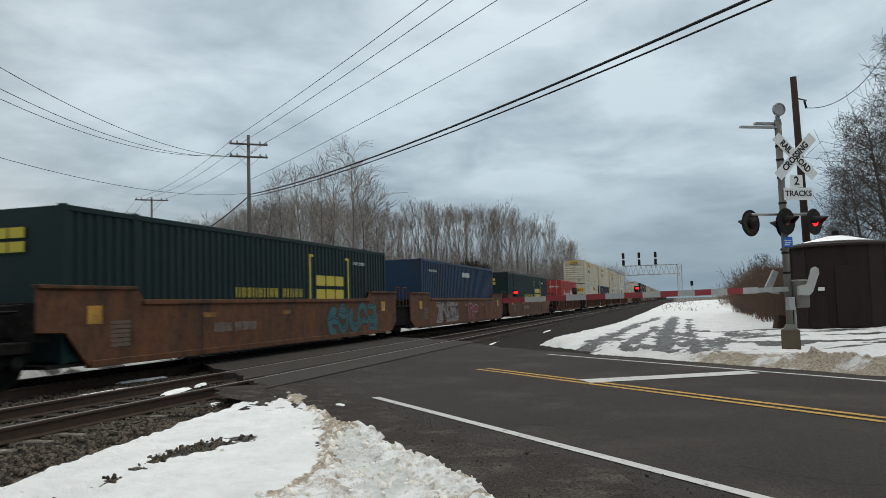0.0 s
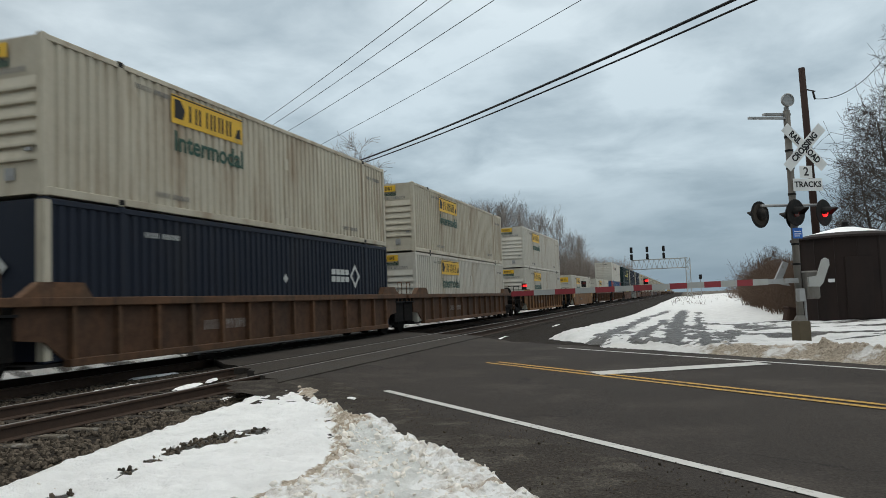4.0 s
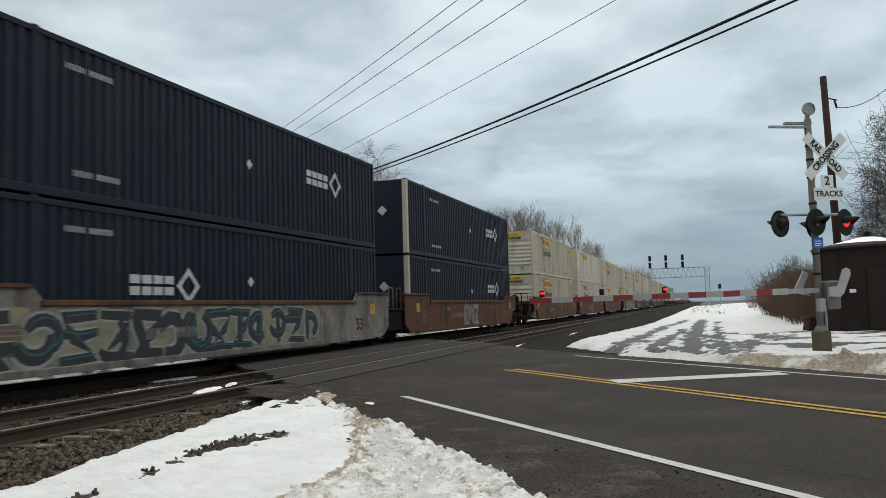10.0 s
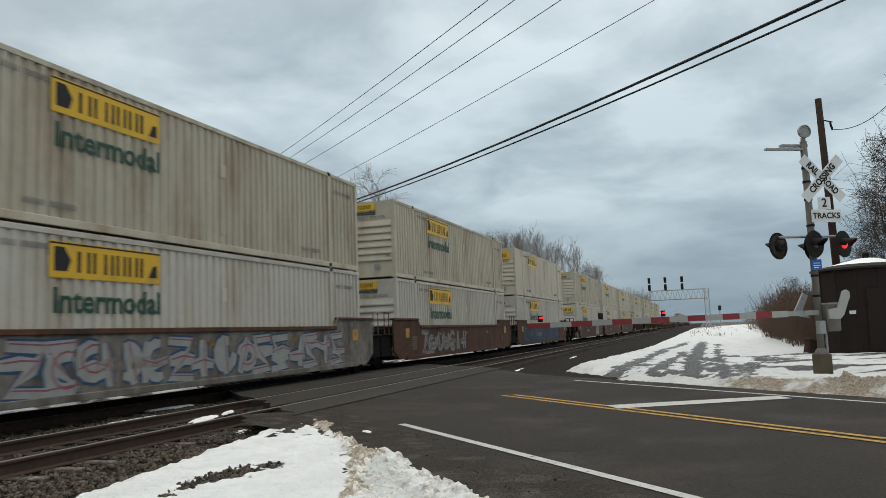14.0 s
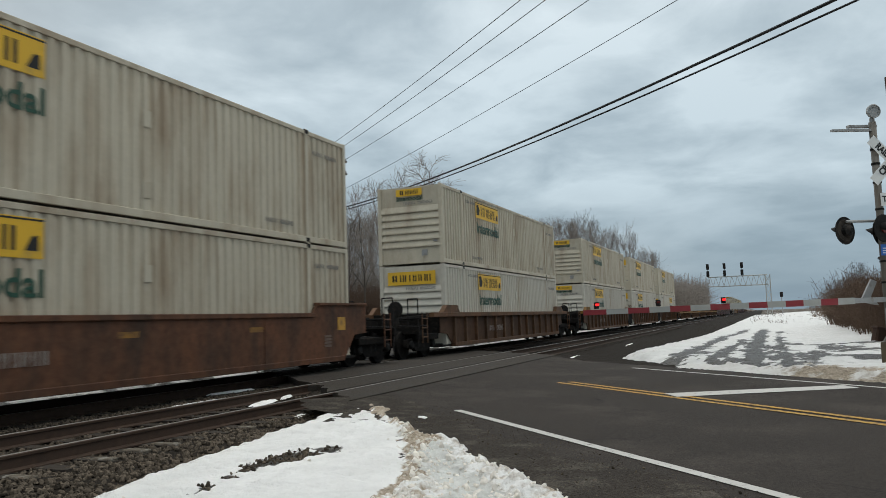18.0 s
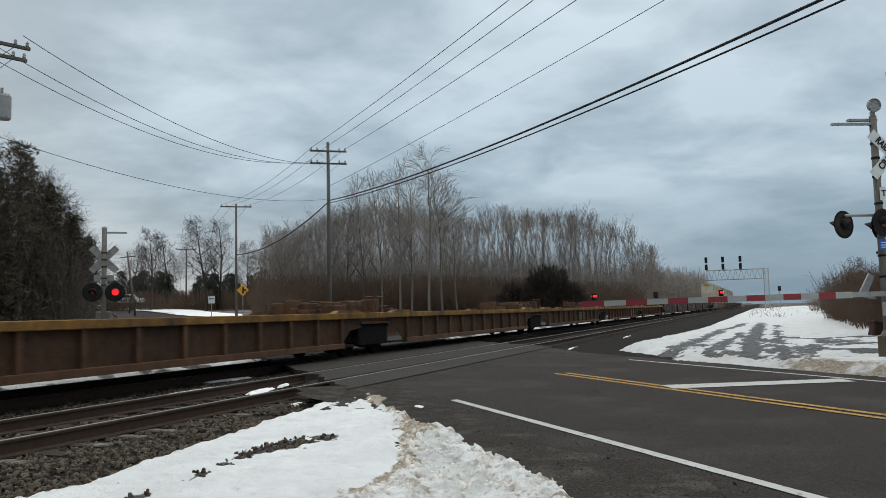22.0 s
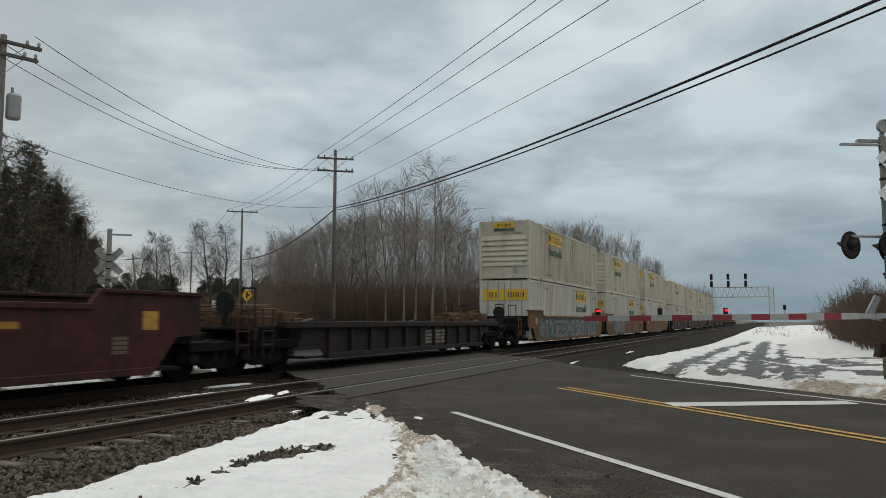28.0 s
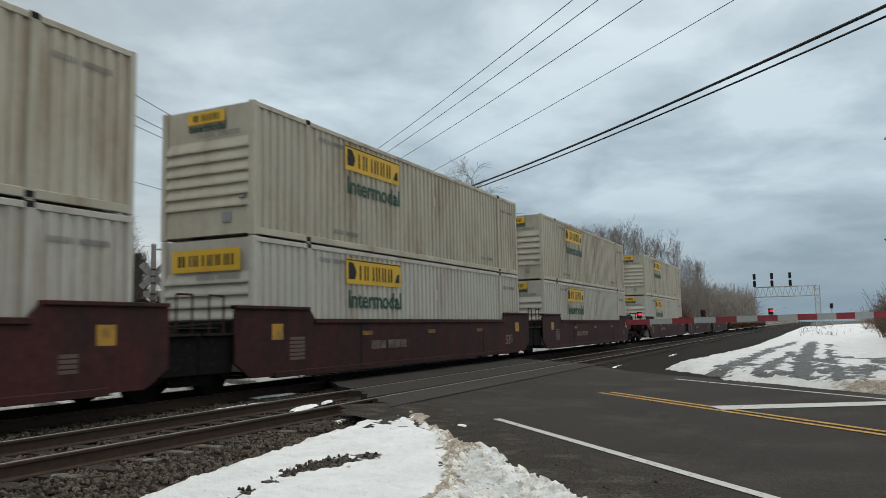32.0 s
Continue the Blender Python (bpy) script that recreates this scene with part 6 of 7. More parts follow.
# ---- snow and stones near the camera ----
def smooth01(a, b, t):
    t = max(0.0, min(1.0, (t - a) / (b - a)))
    return t * t * (3 - 2 * t)


def inside(poly, x, y):
    """Signed distance to a closed outline, positive inside."""
    best, c = 1e9, False
    for (x0, y0), (x1, y1) in zip(poly, poly[1:] + poly[:1]):
        dx, dy = x1 - x0, y1 - y0
        t = max(0, min(1, ((x - x0) * dx + (y - y0) * dy) / (dx * dx + dy * dy)))
        best = min(best, math.hypot(x - x0 - t * dx, y - y0 - t * dy))
        if (y0 > y) != (y1 > y) and x < x0 + (y - y0) / (y1 - y0) * dx:
            c = not c
    return best if c else -best


LEFT_SNOW = [(-5.0, 2.0), (-5.35, 5.1), (-5.75, 7.2), (-6.15, 9.6), (-6.25, 11.0), (-5.75, 11.2), (-5.0, 10.1), (-3.9, 8.6), (-3.0, 7.6), (-2.0, 6.3), (-1.1, 5.2), (0.6, 3.2), (3.0, 0.4), (2.0, -2.0), (-5.0, -2.0)]


# where the smooth snow breaks off towards the ploughed edge
BREAK = [(-6.15, 11.3), (-5.9, 10.7), (-4.82, 9.40), (-4.27, 8.66), (-3.50, 7.19), (-2.98, 6.09), (-2.80, 5.32), (-2.86, 4.64), (-3.06, 4.17), (-3.4, 3.5), (-4.2, 2.6)]
CLEAN = BREAK + [(-8.5, 2.6), (-8.5, 11.3)]
FOOTPATH = [(-3.1, 7.1), (-2.71, 6.44), (-2.3, 5.81), (-2.0, 5.28), (-1.85, 4.66), (-1.9, 3.6)]
OPENING = [(-4.22, 4.95), (-4.37, 5.58), (-4.47, 6.12), (-4.44, 6.63), (-4.25, 7.13)]
SPOTS = ((-4.24, 4.42, 0.10), (-4.30, 4.27, 0.05), (-4.62, 4.15, 0.04))


def to_line(line, x, y):
    """Distance to an open line."""
    best = 1e9
    for (x0, y0), (x1, y1) in zip(line, line[1:]):
        dx, dy = x1 - x0, y1 - y0
        t = max(0.0, min(1.0, ((x - x0) * dx + (y - y0) * dy) / (dx * dx + dy * dy)))
        best = min(best, math.hypot(x - x0 - t * dx, y - y0 - t * dy))
    return best


def bank_bare(x, y):
    """0 to 1 where stones show through the smooth snow."""
    if not (-5.0 < x < -3.8 and 3.9 < y < 7.5):
        return 0.0
    w = 0.06 + 0.22 * smooth01(5.6, 6.6, y) * smooth01(7.3, 6.9, y)
    k = smooth01(w, w * 0.4, to_line(OPENING, x, y) + 0.10 * fractal(x, y, 5.0, 61.0)) * smooth01(0.30, 0.45, 0.55 + fractal(x, y, 4.0, 63.0) + 0.4 * smooth01(5.4, 6.4, y))
    for a, b, r in SPOTS:
        k = max(k, smooth01(r, r * 0.3, math.hypot(x - a, (y - b) * 0.45) + 0.03 * fractal(x, y, 5.0, 65.0)))
    return k


def bank_sand(x, y):
    """0 to 1: sand and grit along the break and in pockets of the ploughed edge."""
    c = inside(CLEAN, x, y)
    up = smooth01(5.4, 6.6, y)
    w = 0.07 + 0.20 * up
    band = smooth01(w, w * 0.35, abs(c + w * 0.85) + 0.11 * fractal(x, y, 3.5, 71.0))
    pocket = 0.62 * smooth01(0.02, 0.5, fractal(x, y, 2.3, 73.0) + 0.25 * fractal(x, y, 9.0, 74.0)) * smooth01(0.0, -0.15, c)
    stain = 0.22 * smooth01(0.25, 0.6, fractal(x, y, 0.8, 75.0)) * smooth01(-4.4, -5.2, x)
    return max(band, pocket, stain, 0.40 * smooth01(0.0, -0.12, c))


def bank_ice(x, y):
    return smooth01(0.30, 0.10, to_line(FOOTPATH, x, y) + 0.18 * fractal(x, y, 3.0, 77.0))


def left_snow_z(x, y):
    d = inside(LEFT_SNOW, x, y) + 0.16 * fractal(x, y, 1.6, 3.0) + 0.05 * fractal(x, y, 7.0, 5.0)
    c = inside(CLEAN, x, y) + 0.05 * fractal(x, y, 5.0, 81.0)
    rough = smooth01(0.03, -0.12, c)
    crust = abs(fractal(x, y, 2.6, 1.0)) * 0.060 + abs(fractal(x, y, 6.5, 8.0)) * 0.045 + fractal(x, y, 14.0, 3.0) * 0.016
    z = -0.345 + 0.26 * smooth01(-0.12, 0.30, d) * (1 - rough) + 0.285 * smooth01(-0.10, 0.16, d) * rough
    z += 0.03 * smooth01(-0.05, 0.06, c) * (1 - rough) + rough * smooth01(0.0, 0.25, d) * smooth01(11.0, 9.6, y) * crust
    z -= 0.025 * math.exp(-((c + 0.08) / 0.07) ** 2) + 0.03 * rough * smooth01(0.40, 0.12, to_line(FOOTPATH, x, y))
    z += 0.045 * rough * math.exp(-((d - 0.22) / 0.16) ** 2) * (0.6 + 1.6 * fractal(x, y, 2.4, 85.0))
    flat = 0.020 * fractal(x, y, 1.0, 7.0) + 0.022 * fractal(x, y, 3.5, 2.0) - 0.026 * smooth01(0.15, 0.5, fractal(x * 0.6, y, 5.5, 87.0)) + 0.012 * fractal(x, y, 12.0, 6.0)
    return z + flat - 0.022 * bank_bare(x, y)


def mark(me, name, fn):
    """A named value at every vertex, for what lies on the snow."""
    at = me.attributes.new(name, "FLOAT", "POINT")
    at.data.foreach_set("value", [fn(v.co.x, v.co.y) for v in me.vertices])
    return me


def snow_cover(name, relief=0.05, white=((0.88, 0.87, 0.85), (0.72, 0.71, 0.69)), grit=((0.60, 0.52, 0.42), (0.23, 0.175, 0.12)), slush=((0.022, 0.019, 0.016), (0.15, 0.13, 0.11))):
    """Snow, its white mottled with painted relief shading, with grit, ice and slush where the mesh's values place them,
    broken up finely.
    """
    m, n, l, b = nodes_of(name)
    tc = n.new("ShaderNodeTexCoord")
    def tex(scale, detail, rough=0.6):
        t = n.new("ShaderNodeTexNoise")
        t.inputs["Scale"].default_value, t.inputs["Detail"].default_value, t.inputs["Roughness"].default_value = scale, detail, rough
        l.new(tc.outputs["Object"], t.inputs["Vector"])
        return t.outputs[0]
    def mth(op, a, b2):
        q = n.new("ShaderNodeMath")
        q.operation = op
        for i, v in enumerate((a, b2)):
            if isinstance(v, (int, float)):
                q.inputs[i].default_value = v
            else:
                l.new(v, q.inputs[i])
        return q.outputs[0]
    def ramp(v, lo, hi, c0, c1):
        r = n.new("ShaderNodeValToRGB")
        r.color_ramp.elements[0].position, r.color_ramp.elements[0].color = lo, (*c0, 1)
        r.color_ramp.elements[1].position, r.color_ramp.elements[1].color = hi, (*c1, 1)
        l.new(v, r.inputs[0])
        return r.outputs[0]
    def value(key, spread, noise_):
        a = n.new("ShaderNodeAttribute")
        a.attribute_name = key
        c = n.new("ShaderNodeClamp")
        l.new(mth("ADD", 0.5, mth("MULTIPLY", mth("ADD", mth("SUBTRACT", a.outputs["Fac"], 0.5), mth("MULTIPLY", mth("SUBTRACT", noise_, 0.5), spread)), 3.2)), c.inputs[0])
        return c.outputs[0]
    def mixc(f, a, b2):
        q = n.new("ShaderNodeMix")
        q.data_type = "RGBA"
        l.new(f, q.inputs[0]), l.new(a, q.inputs[6]), l.new(b2, q.inputs[7])
        return q.outputs[2]
    fine, mid_, broad = tex(26, 7, 0.7), tex(7, 8, 0.7), tex(1.3, 6)
    # grey shading of small dents mixed into the white, as relief alone shows little
    colour = ramp(mth("ADD", mth("MULTIPLY", broad, 0.45), mth("MULTIPLY", tex(4.5, 9, 0.72), 0.55)), 0.38, 0.66, *white)
    colour = mixc(value("sand", 1.3, mid_), colour, ramp(fine, 0.36, 0.62, *grit))
    colour = mixc(value("ice", 1.0, mid_), colour, ramp(mid_, 0.4, 0.65, (0.70, 0.70, 0.67), (0.50, 0.49, 0.46)))
    wet = value("slush", 1.4, mid_)
    colour = mixc(wet, colour, ramp(mid_, 0.36, 0.64, *slush))
    l.new(colour, b.inputs["Base Color"])
    b.inputs["Specular IOR Level"].default_value = 0.25
    l.new(mth("SUBTRACT", 0.75, mth("MULTIPLY", wet, 0.35)), b.inputs["Roughness"])
    bump = n.new("ShaderNodeBump")
    bump.inputs["Strength"].default_value, bump.inputs["Distance"].default_value = 0.9, relief
    l.new(mth("ADD", tex(13, 9, 0.7), mth("MULTIPLY", fine, 0.5)), bump.inputs["Height"])
    l.new(bump.outputs[0], b.inputs["Normal"])
    return m


M_BANK = snow_cover("roadside_snow", 0.035, slush=((0.022, 0.020, 0.017), (0.075, 0.066, 0.055)))
bank = grid_mesh("snow_bank", [-6.8 + 0.032 * i for i in range(220)] + [0.30 + 0.12 * i for i in range(22)], [2.6 + 0.036 * i for i in range(245)], left_snow_z, M_BANK, keep=lambda p: inside(LEFT_SNOW, p[0], p[1]) > -0.4)
mark(mark(mark(bank, "sand", bank_sand), "ice", bank_ice), "slush", bank_bare)
tagged(part("snow_bank", bank, None), "melting white snow bank, gritty and ploughed towards the road", "snow", kind="structure")

RIGHT_SNOW = [(-4.5, 25.6), (-2.6, 22.2), (-0.9, 19.6), (0.9, 16.3), (2.9, 13.9), (6.0, 10.7), (20, -4), (40, -4), (60, 60), (40, 215), (6, 215), (-2.6, 205), (-3.0, 140), (-3.3, 84), (-3.6, 46), (-4.0, 34)]


RUTS = (([(-3.0, 20.4), (-2.62, 22.5), (-2.35, 25.0), (-2.02, 29.8), (-1.85, 39.0), (-1.27, 45.7), (-0.9, 58.0)], 0.30),
        ([(-1.5, 19.3), (-1.25, 23.5), (-1.0, 29.0), (-0.9, 36.0)], 0.22),
        ([(-0.45, 17.4), (-0.36, 22.4), (-0.35, 29.2), (-0.16, 45.7), (0.1, 60.0)], 0.36),
        ([(0.35, 17.4), (0.55, 24.0), (0.5, 31.7), (0.55, 37.0), (0.78, 46.5)], 0.20),
        ([(0.9, 20.5), (1.67, 25.8), (1.75, 28.3), (1.17, 28.7), (0.52, 31.7)], 0.22),
        ([(1.7, 28.6), (3.0, 30.0), (4.7, 31.2), (9.0, 33.0)], 0.45),
        ([(1.6, 24.6), (2.6, 25.2), (3.8, 25.6), (7.0, 26.5)], 0.34),
        ([(2.2, 22.0), (3.6, 22.6), (6.5, 23.4), (11.0, 24.0)], 0.30))
CHURNED = [(-3.4, 20.6), (0.6, 16.6), (1.3, 19.0), (1.3, 22.5), (0.4, 30.0), (-1.7, 29.5)]


def lane_slush(x, y):
    """0 to 1: how far wheels have bared the lane."""
    if y < 15.5 or y > 62 or x < -4.2 or x > 11:
        return 0.0
    jag = 0.30 * fractal(x, y * 0.45, 2.2, 6.0) + 0.10 * fractal(x, y, 6.0, 7.0)
    k = 0.0
    for line, w in RUTS:
        k = max(k, smooth01(w * 1.25, w * 0.45, to_line(line, x, y) + jag))
    churn = smooth01(-0.3, 0.5, inside(CHURNED, x, y)) * smooth01(-0.25, 0.20, fractal(x, y * 0.4, 1.5, 9.0) + 0.5 * fractal(x, y, 4.0, 10.0))
    pools = smooth01(0.05, 0.35, fractal(x * 0.35, y, 0.9, 23.0)) * smooth01(1.0, 2.0, x) * smooth01(18.5, 20.5, y) * smooth01(33, 29, y)
    return max(k, 0.9 * churn, 0.85 * pools) * smooth01(62, 44, y)


def edge_sand(x, y):
    n = x * ROAD_N.x + y * ROAD_N.y
    return 0.75 * smooth01(14.4, 12.8, n + 0.5 * fractal(x, y, 1.5, 33.0)) * smooth01(-0.6, 1.2, x) + 0.30 * smooth01(0.1, 0.5, fractal(x, y, 0.7, 35.0)) * smooth01(40, 30, y)


def right_snow_z(x, y):
    d = inside(RIGHT_SNOW, x, y) + 0.22 * fractal(x, y, 1.1, 13.0) + 0.07 * fractal(x, y, 5.0, 5.0)
    n = x * ROAD_N.x + y * ROAD_N.y
    bank_ = 0.12 * smooth01(5, 9, x) + 0.25 * smooth01(30, 46, y) * smooth01(1.5, 5, x) + 0.10 * smooth01(-2.6, -3.6, x) * smooth01(60, 30, y)
    near = smooth01(60, 36, y)
    h = -0.30 + 0.28 * smooth01(-0.2, 1.2, d) + bank_ * smooth01(0.0, 0.5, d) + 0.03 * fractal(x, y, 0.8, 17.0)
    h += near * smooth01(0.0, 0.5, d) * (0.035 * abs(fractal(x, y * 0.6, 1.8, 31.0)) + 0.02 * abs(fractal(x, y, 4.6, 37.0)))
    h -= 0.16 * math.exp(-((x - 2.72) ** 2 + (y - 20.98) ** 2) / 1.5)
    return h - 0.022 * lane_slush(x, y)


M_FIELD = snow_cover("lane_snow", 0.06, ((0.78, 0.77, 0.75), (0.62, 0.61, 0.59)), slush=((0.018, 0.015, 0.013), (0.11, 0.096, 0.082)))
field = grid_mesh("snow_field", [-5.6 + 0.09 * i for i in range(105)] + [3.9 + 0.2 * i for i in range(60)] + [16 + 2.5 * i for i in range(14)], [7.5 + 0.3 * i for i in range(26)] + [15.3 + 0.10 * i for i in range(170)] + [32.3 + 0.3 * i for i in range(60)] + [50.4 + 1.0 * i for i in range(70)] + [121 + 3.5 * i for i in range(28)], right_snow_z, M_FIELD, keep=lambda p: inside(RIGHT_SNOW, p[0], p[1]) > -0.6)
mark(mark(field, "slush", lane_slush), "sand", edge_sand)
tagged(part("snow_field", field, None), "rutted wet snow beside the tracks with wheel tracks", "snow", kind="structure")
RIDGE = snow_cover("plough_ridge", 0.07, ((0.76, 0.74, 0.71), (0.60, 0.58, 0.55)), ((0.50, 0.43, 0.34), (0.20, 0.155, 0.11)))


def ridge_z(x, y):
    n = x * ROAD_N.x + y * ROAD_N.y
    u = x * ROAD_D.x + y * ROAD_D.y
    hgt = math.exp(-((n - 12.35) / 0.5) ** 2) * (0.30 + 0.20 * fractal(x, y, 0.9, 41.0) + 0.14 * fractal(x, y, 4.0, 43.0) + 0.08 * fractal(x, y, 9.0, 47.0)) * (0.45 + 0.55 * smooth01(13.4, 9.0, u)) * smooth01(17.5, 14.5, u)
    return -0.16 + max(0.0, hgt)


ploughed = grid_mesh("snow_ridge", [-3.0 + 0.06 * i for i in range(190)], [9.0 + 0.06 * i for i in range(200)], ridge_z, RIDGE, keep=lambda p: p[2] > -0.10 and abs(p[0] * 0.733 + p[1] * 0.68 - 12.35) < 1.3)
mark(ploughed, "sand", lambda x, y: (0.25 + 0.75 * smooth01(-0.4, 1.0, x)) * (0.70 + 0.7 * fractal(x, y, 1.4, 45.0)))
tagged(part("snow_ridge", ploughed, None), "sandy ploughed snow ridge along the road edge", "snow", kind="structure")

strip = grid_mesh("snow_strip", [-20.0 + 0.25 * i for i in range(30)], spaced(-120, 260, 0, 40, 0.35, 1.12), lambda x, y: -0.36 + 0.42 * smooth01(0.0, 1.3, -13.0 - x + 0.7 * fractal(x, y, 0.7, 51.0) + 0.4 * fractal(x, y, 2.6, 53.0)) + 0.05 * fractal(x, y, 1.8, 55.0) - (0.3 if over_road(x, y, 0.6) else 0.0), RIDGE)
mark(strip, "slush", lambda x, y: smooth01(0.0, 0.3, fractal(x, y, 1.1, 57.0) + 0.4 * fractal(x, y, 4.0, 58.0)))
tagged(part("snow_strip", strip, None), "dirty old snow lying along the far side of the tracks", "snow", kind="structure")

for n0, n1, u0, u1 in ((12.4, 18.5, 52, 150), (-4.5, 1.8, 34, 52), (-6, 1.0, 58, 120)):
    me = road_sheet("far_snow", n0, n1, u0, u1, 0.05, M_SNOW, 0.8, 1.5, ragged=1.6)
    tagged(part("far_snow", me, None), "snow lying beside the far road", "snow", kind="structure")

# small tongues of snow left between the rails
def snow_patch(x, y, w, l, z, turn=0.0):
    m = MB()
    n = 44
    ring = []
    for i in range(n):
        a = 2 * math.pi * i / n
        r = 0.75 + 0.5 * noise.noise(Vector((x + math.cos(a) * 1.3, y + math.sin(a) * 1.3, 3))) + 0.35 * noise.noise(Vector((x + math.cos(a) * 5.3, y + math.sin(a) * 5.3, 8)))
        ring.append((math.cos(a) * w * r, math.sin(a) * l * r))
    vs = [(px, py, -0.03) for px, py in ring] + [(px * 0.7, py * 0.8, 0.006) for px, py in ring] + [(0, 0, 0.018)]
    fs = [(i, (i + 1) % n, n + (i + 1) % n, n + i) for i in range(n)] + [(n + i, n + (i + 1) % n, 2 * n) for i in range(n)]
    m.add(vs, fs)
    return tagged(part("snow_patch", m, M_SNOW, at=pose(x, y, z, 0, 0, turn), smooth=True), "thin leftover patch of snow", "snow", "snow patches")


for a in ((-8.40, 11.75, 0.15, 0.62, -0.125, 15), (-8.55, 12.7, 0.07, 0.45, -0.12, 18), (-6.85, 10.6, 0.16, 0.35, -0.19, 10), (-6.75, 11.6, 0.2, 0.35, -0.17, 15), (-10.0, 12.2, 0.10, 1.1, -0.17, -3), (-10.75, 13.9, 0.12, 0.8, -0.15, -8), (-9.6, 8.4, 0.08, 1.0, -0.18, 4), (-9.95, 10.3, 0.05, 0.9, -0.18, 2), (-9.85, 33.0, 0.12, 3.2, -0.165, 0), (-6.2, 27.0, 0.12, 1.3, -0.195, 3), (-5.9, 37.0, 0.16, 2.4, -0.20, 2), (-4.40, 9.80, 0.05, 0.17, -0.084, 50)):
    snow_patch(*a)

# ballast stones
def stone_mesh(seed):
    r = random.Random(seed)
    bm = bmesh.new()
    bmesh.ops.create_icosphere(bm, subdivisions=1, radius=1)
    for v in bm.verts:
        k = 0.75 + 0.45 * r.random()
        v.co = Vector((v.co.x * k, v.co.y * k * 0.8, v.co.z * k * 0.65))
    me = bpy.data.meshes.new("stone")
    bm.to_mesh(me)
    bm.free()
    me.materials.append(M_STONE)
    return me


STONES = [stone_mesh(i) for i in range(6)]
stone_rng = random.Random(3)
stone_bed = tagged(empty("ballast_stones"), "loose grey-brown crushed stones beside the rail", "stones", kind="structure")
joined = MB()


def stone_at(x, y, single):
    z = bed_z(x, y)
    s = stone_rng.uniform(0.018, 0.043)
    q = Matrix.LocRotScale((x, y, z + s * 0.25), Euler((stone_rng.uniform(0, 6.3), stone_rng.uniform(0, 6.3), stone_rng.uniform(0, 6.3))), (s, s, s))
    me = STONES[stone_rng.randrange(6)]
    if single:
        part("stone", me, None, stone_bed, at=q)
    else:
        joined.add([q @ v.co for v in me.vertices], [tuple(p.vertices) for p in me.polygons])


for i in range(300):
    stone_at(-5.5 - 1.6 * stone_rng.random(), 5.5 + 3.2 * stone_rng.random(), True)
for i in range(19000):
    x = -5.3 - 6.2 * stone_rng.random() ** 1.5
    y = 3.5 + 11.5 * stone_rng.random()
    if over_road(x, y, -0.2) or abs(abs(x - NEAR_C) - 0.75) < 0.09 or abs(x - NEAR_C) < 0.66 and y > 9 and stone_rng.random() < 0.5:
        continue
    if any(abs(y - b) < 0.10 and x > e for b, e in BARE_TIES):
        continue
    stone_at(x, y, False)
# a streak of stones showing through the snow
for i in range(1500):
    x, y = -5.0 + 1.1 * stone_rng.random(), 4.0 + 3.4 * stone_rng.random()
    if bank_bare(x, y) < 0.3:
        continue
    s = stone_rng.uniform(0.010, 0.034)
    q = Matrix.LocRotScale((x, y, left_snow_z(x, y) + 0.008), Euler((stone_rng.uniform(0, 6.3), stone_rng.uniform(0, 6.3), 0)), (s, s, s * 0.8))
    me = STONES[stone_rng.randrange(6)]
    joined.add([q @ v.co for v in me.vertices], [tuple(p.vertices) for p in me.polygons])
# loose grit on the shoulder
grit = MB()
for i in range(3200):
    n_, u_ = 2.35 + 1.75 * stone_rng.random() ** 1.3, -1.0 + 12.5 * stone_rng.random()
    x, y = road_xy(n_, u_)
    s = stone_rng.uniform(0.004, 0.009) * (2.0 if stone_rng.random() < 0.06 else 1.0)
    q = Matrix.LocRotScale((x, y, road_z(x) + 0.006 + s * 0.3), Euler((stone_rng.uniform(0, 6.3), stone_rng.uniform(0, 6.3), 0)), (s, s, s * 0.7))
    me = STONES[stone_rng.randrange(6)]
    grit.add([q @ v.co for v in me.vertices], [tuple(p.vertices) for p in me.polygons])
tagged(part("shoulder_grit", grit, M_STONE), "loose small stones scattered on the shoulder", "gravel", kind="stuff")
# crumbs of snow thrown up by the plough
M_CLOD = surface("snow_clods", (0.88, 0.85, 0.80), (0.62, 0.55, 0.46), 0.8, 3.0, grain=0.6, grain_scale=40, vary=0.12, island=True)
clods, clod_rng = MB(), random.Random(17)
for i in range(8500):
    x, y = clod_rng.uniform(-5.6, 2.6), clod_rng.uniform(2.8, 9.6)
    side = -inside(CLEAN, x, y)
    d = inside(LEFT_SNOW, x, y)
    if d < -0.30 or side < 0.05 and clod_rng.random() > 0.006 or d < 0.0 and clod_rng.random() > 0.25:
        continue
    s = clod_rng.uniform(0.008, 0.024) * (2.2 if clod_rng.random() < 0.12 else 1.0)
    z = left_snow_z(x, y) if d > -0.1 else max(left_snow_z(x, y), -0.19)
    q = Matrix.LocRotScale((x, y, z + s * 0.05), Euler((clod_rng.uniform(0, 6.3), clod_rng.uniform(0, 6.3), 0)), (s, s, s))
    me = STONES[clod_rng.randrange(6)]
    clods.add([q @ v.co for v in me.vertices], [tuple(p.vertices) for p in me.polygons])
tagged(part("snow_clods", clods, M_CLOD), "crumbled sandy clods of ploughed snow", "snow", kind="stuff")
tagged(part("ballast_gravel", joined, M_STONE), "crushed stone ballast around the near track", "gravel", kind="stuff")


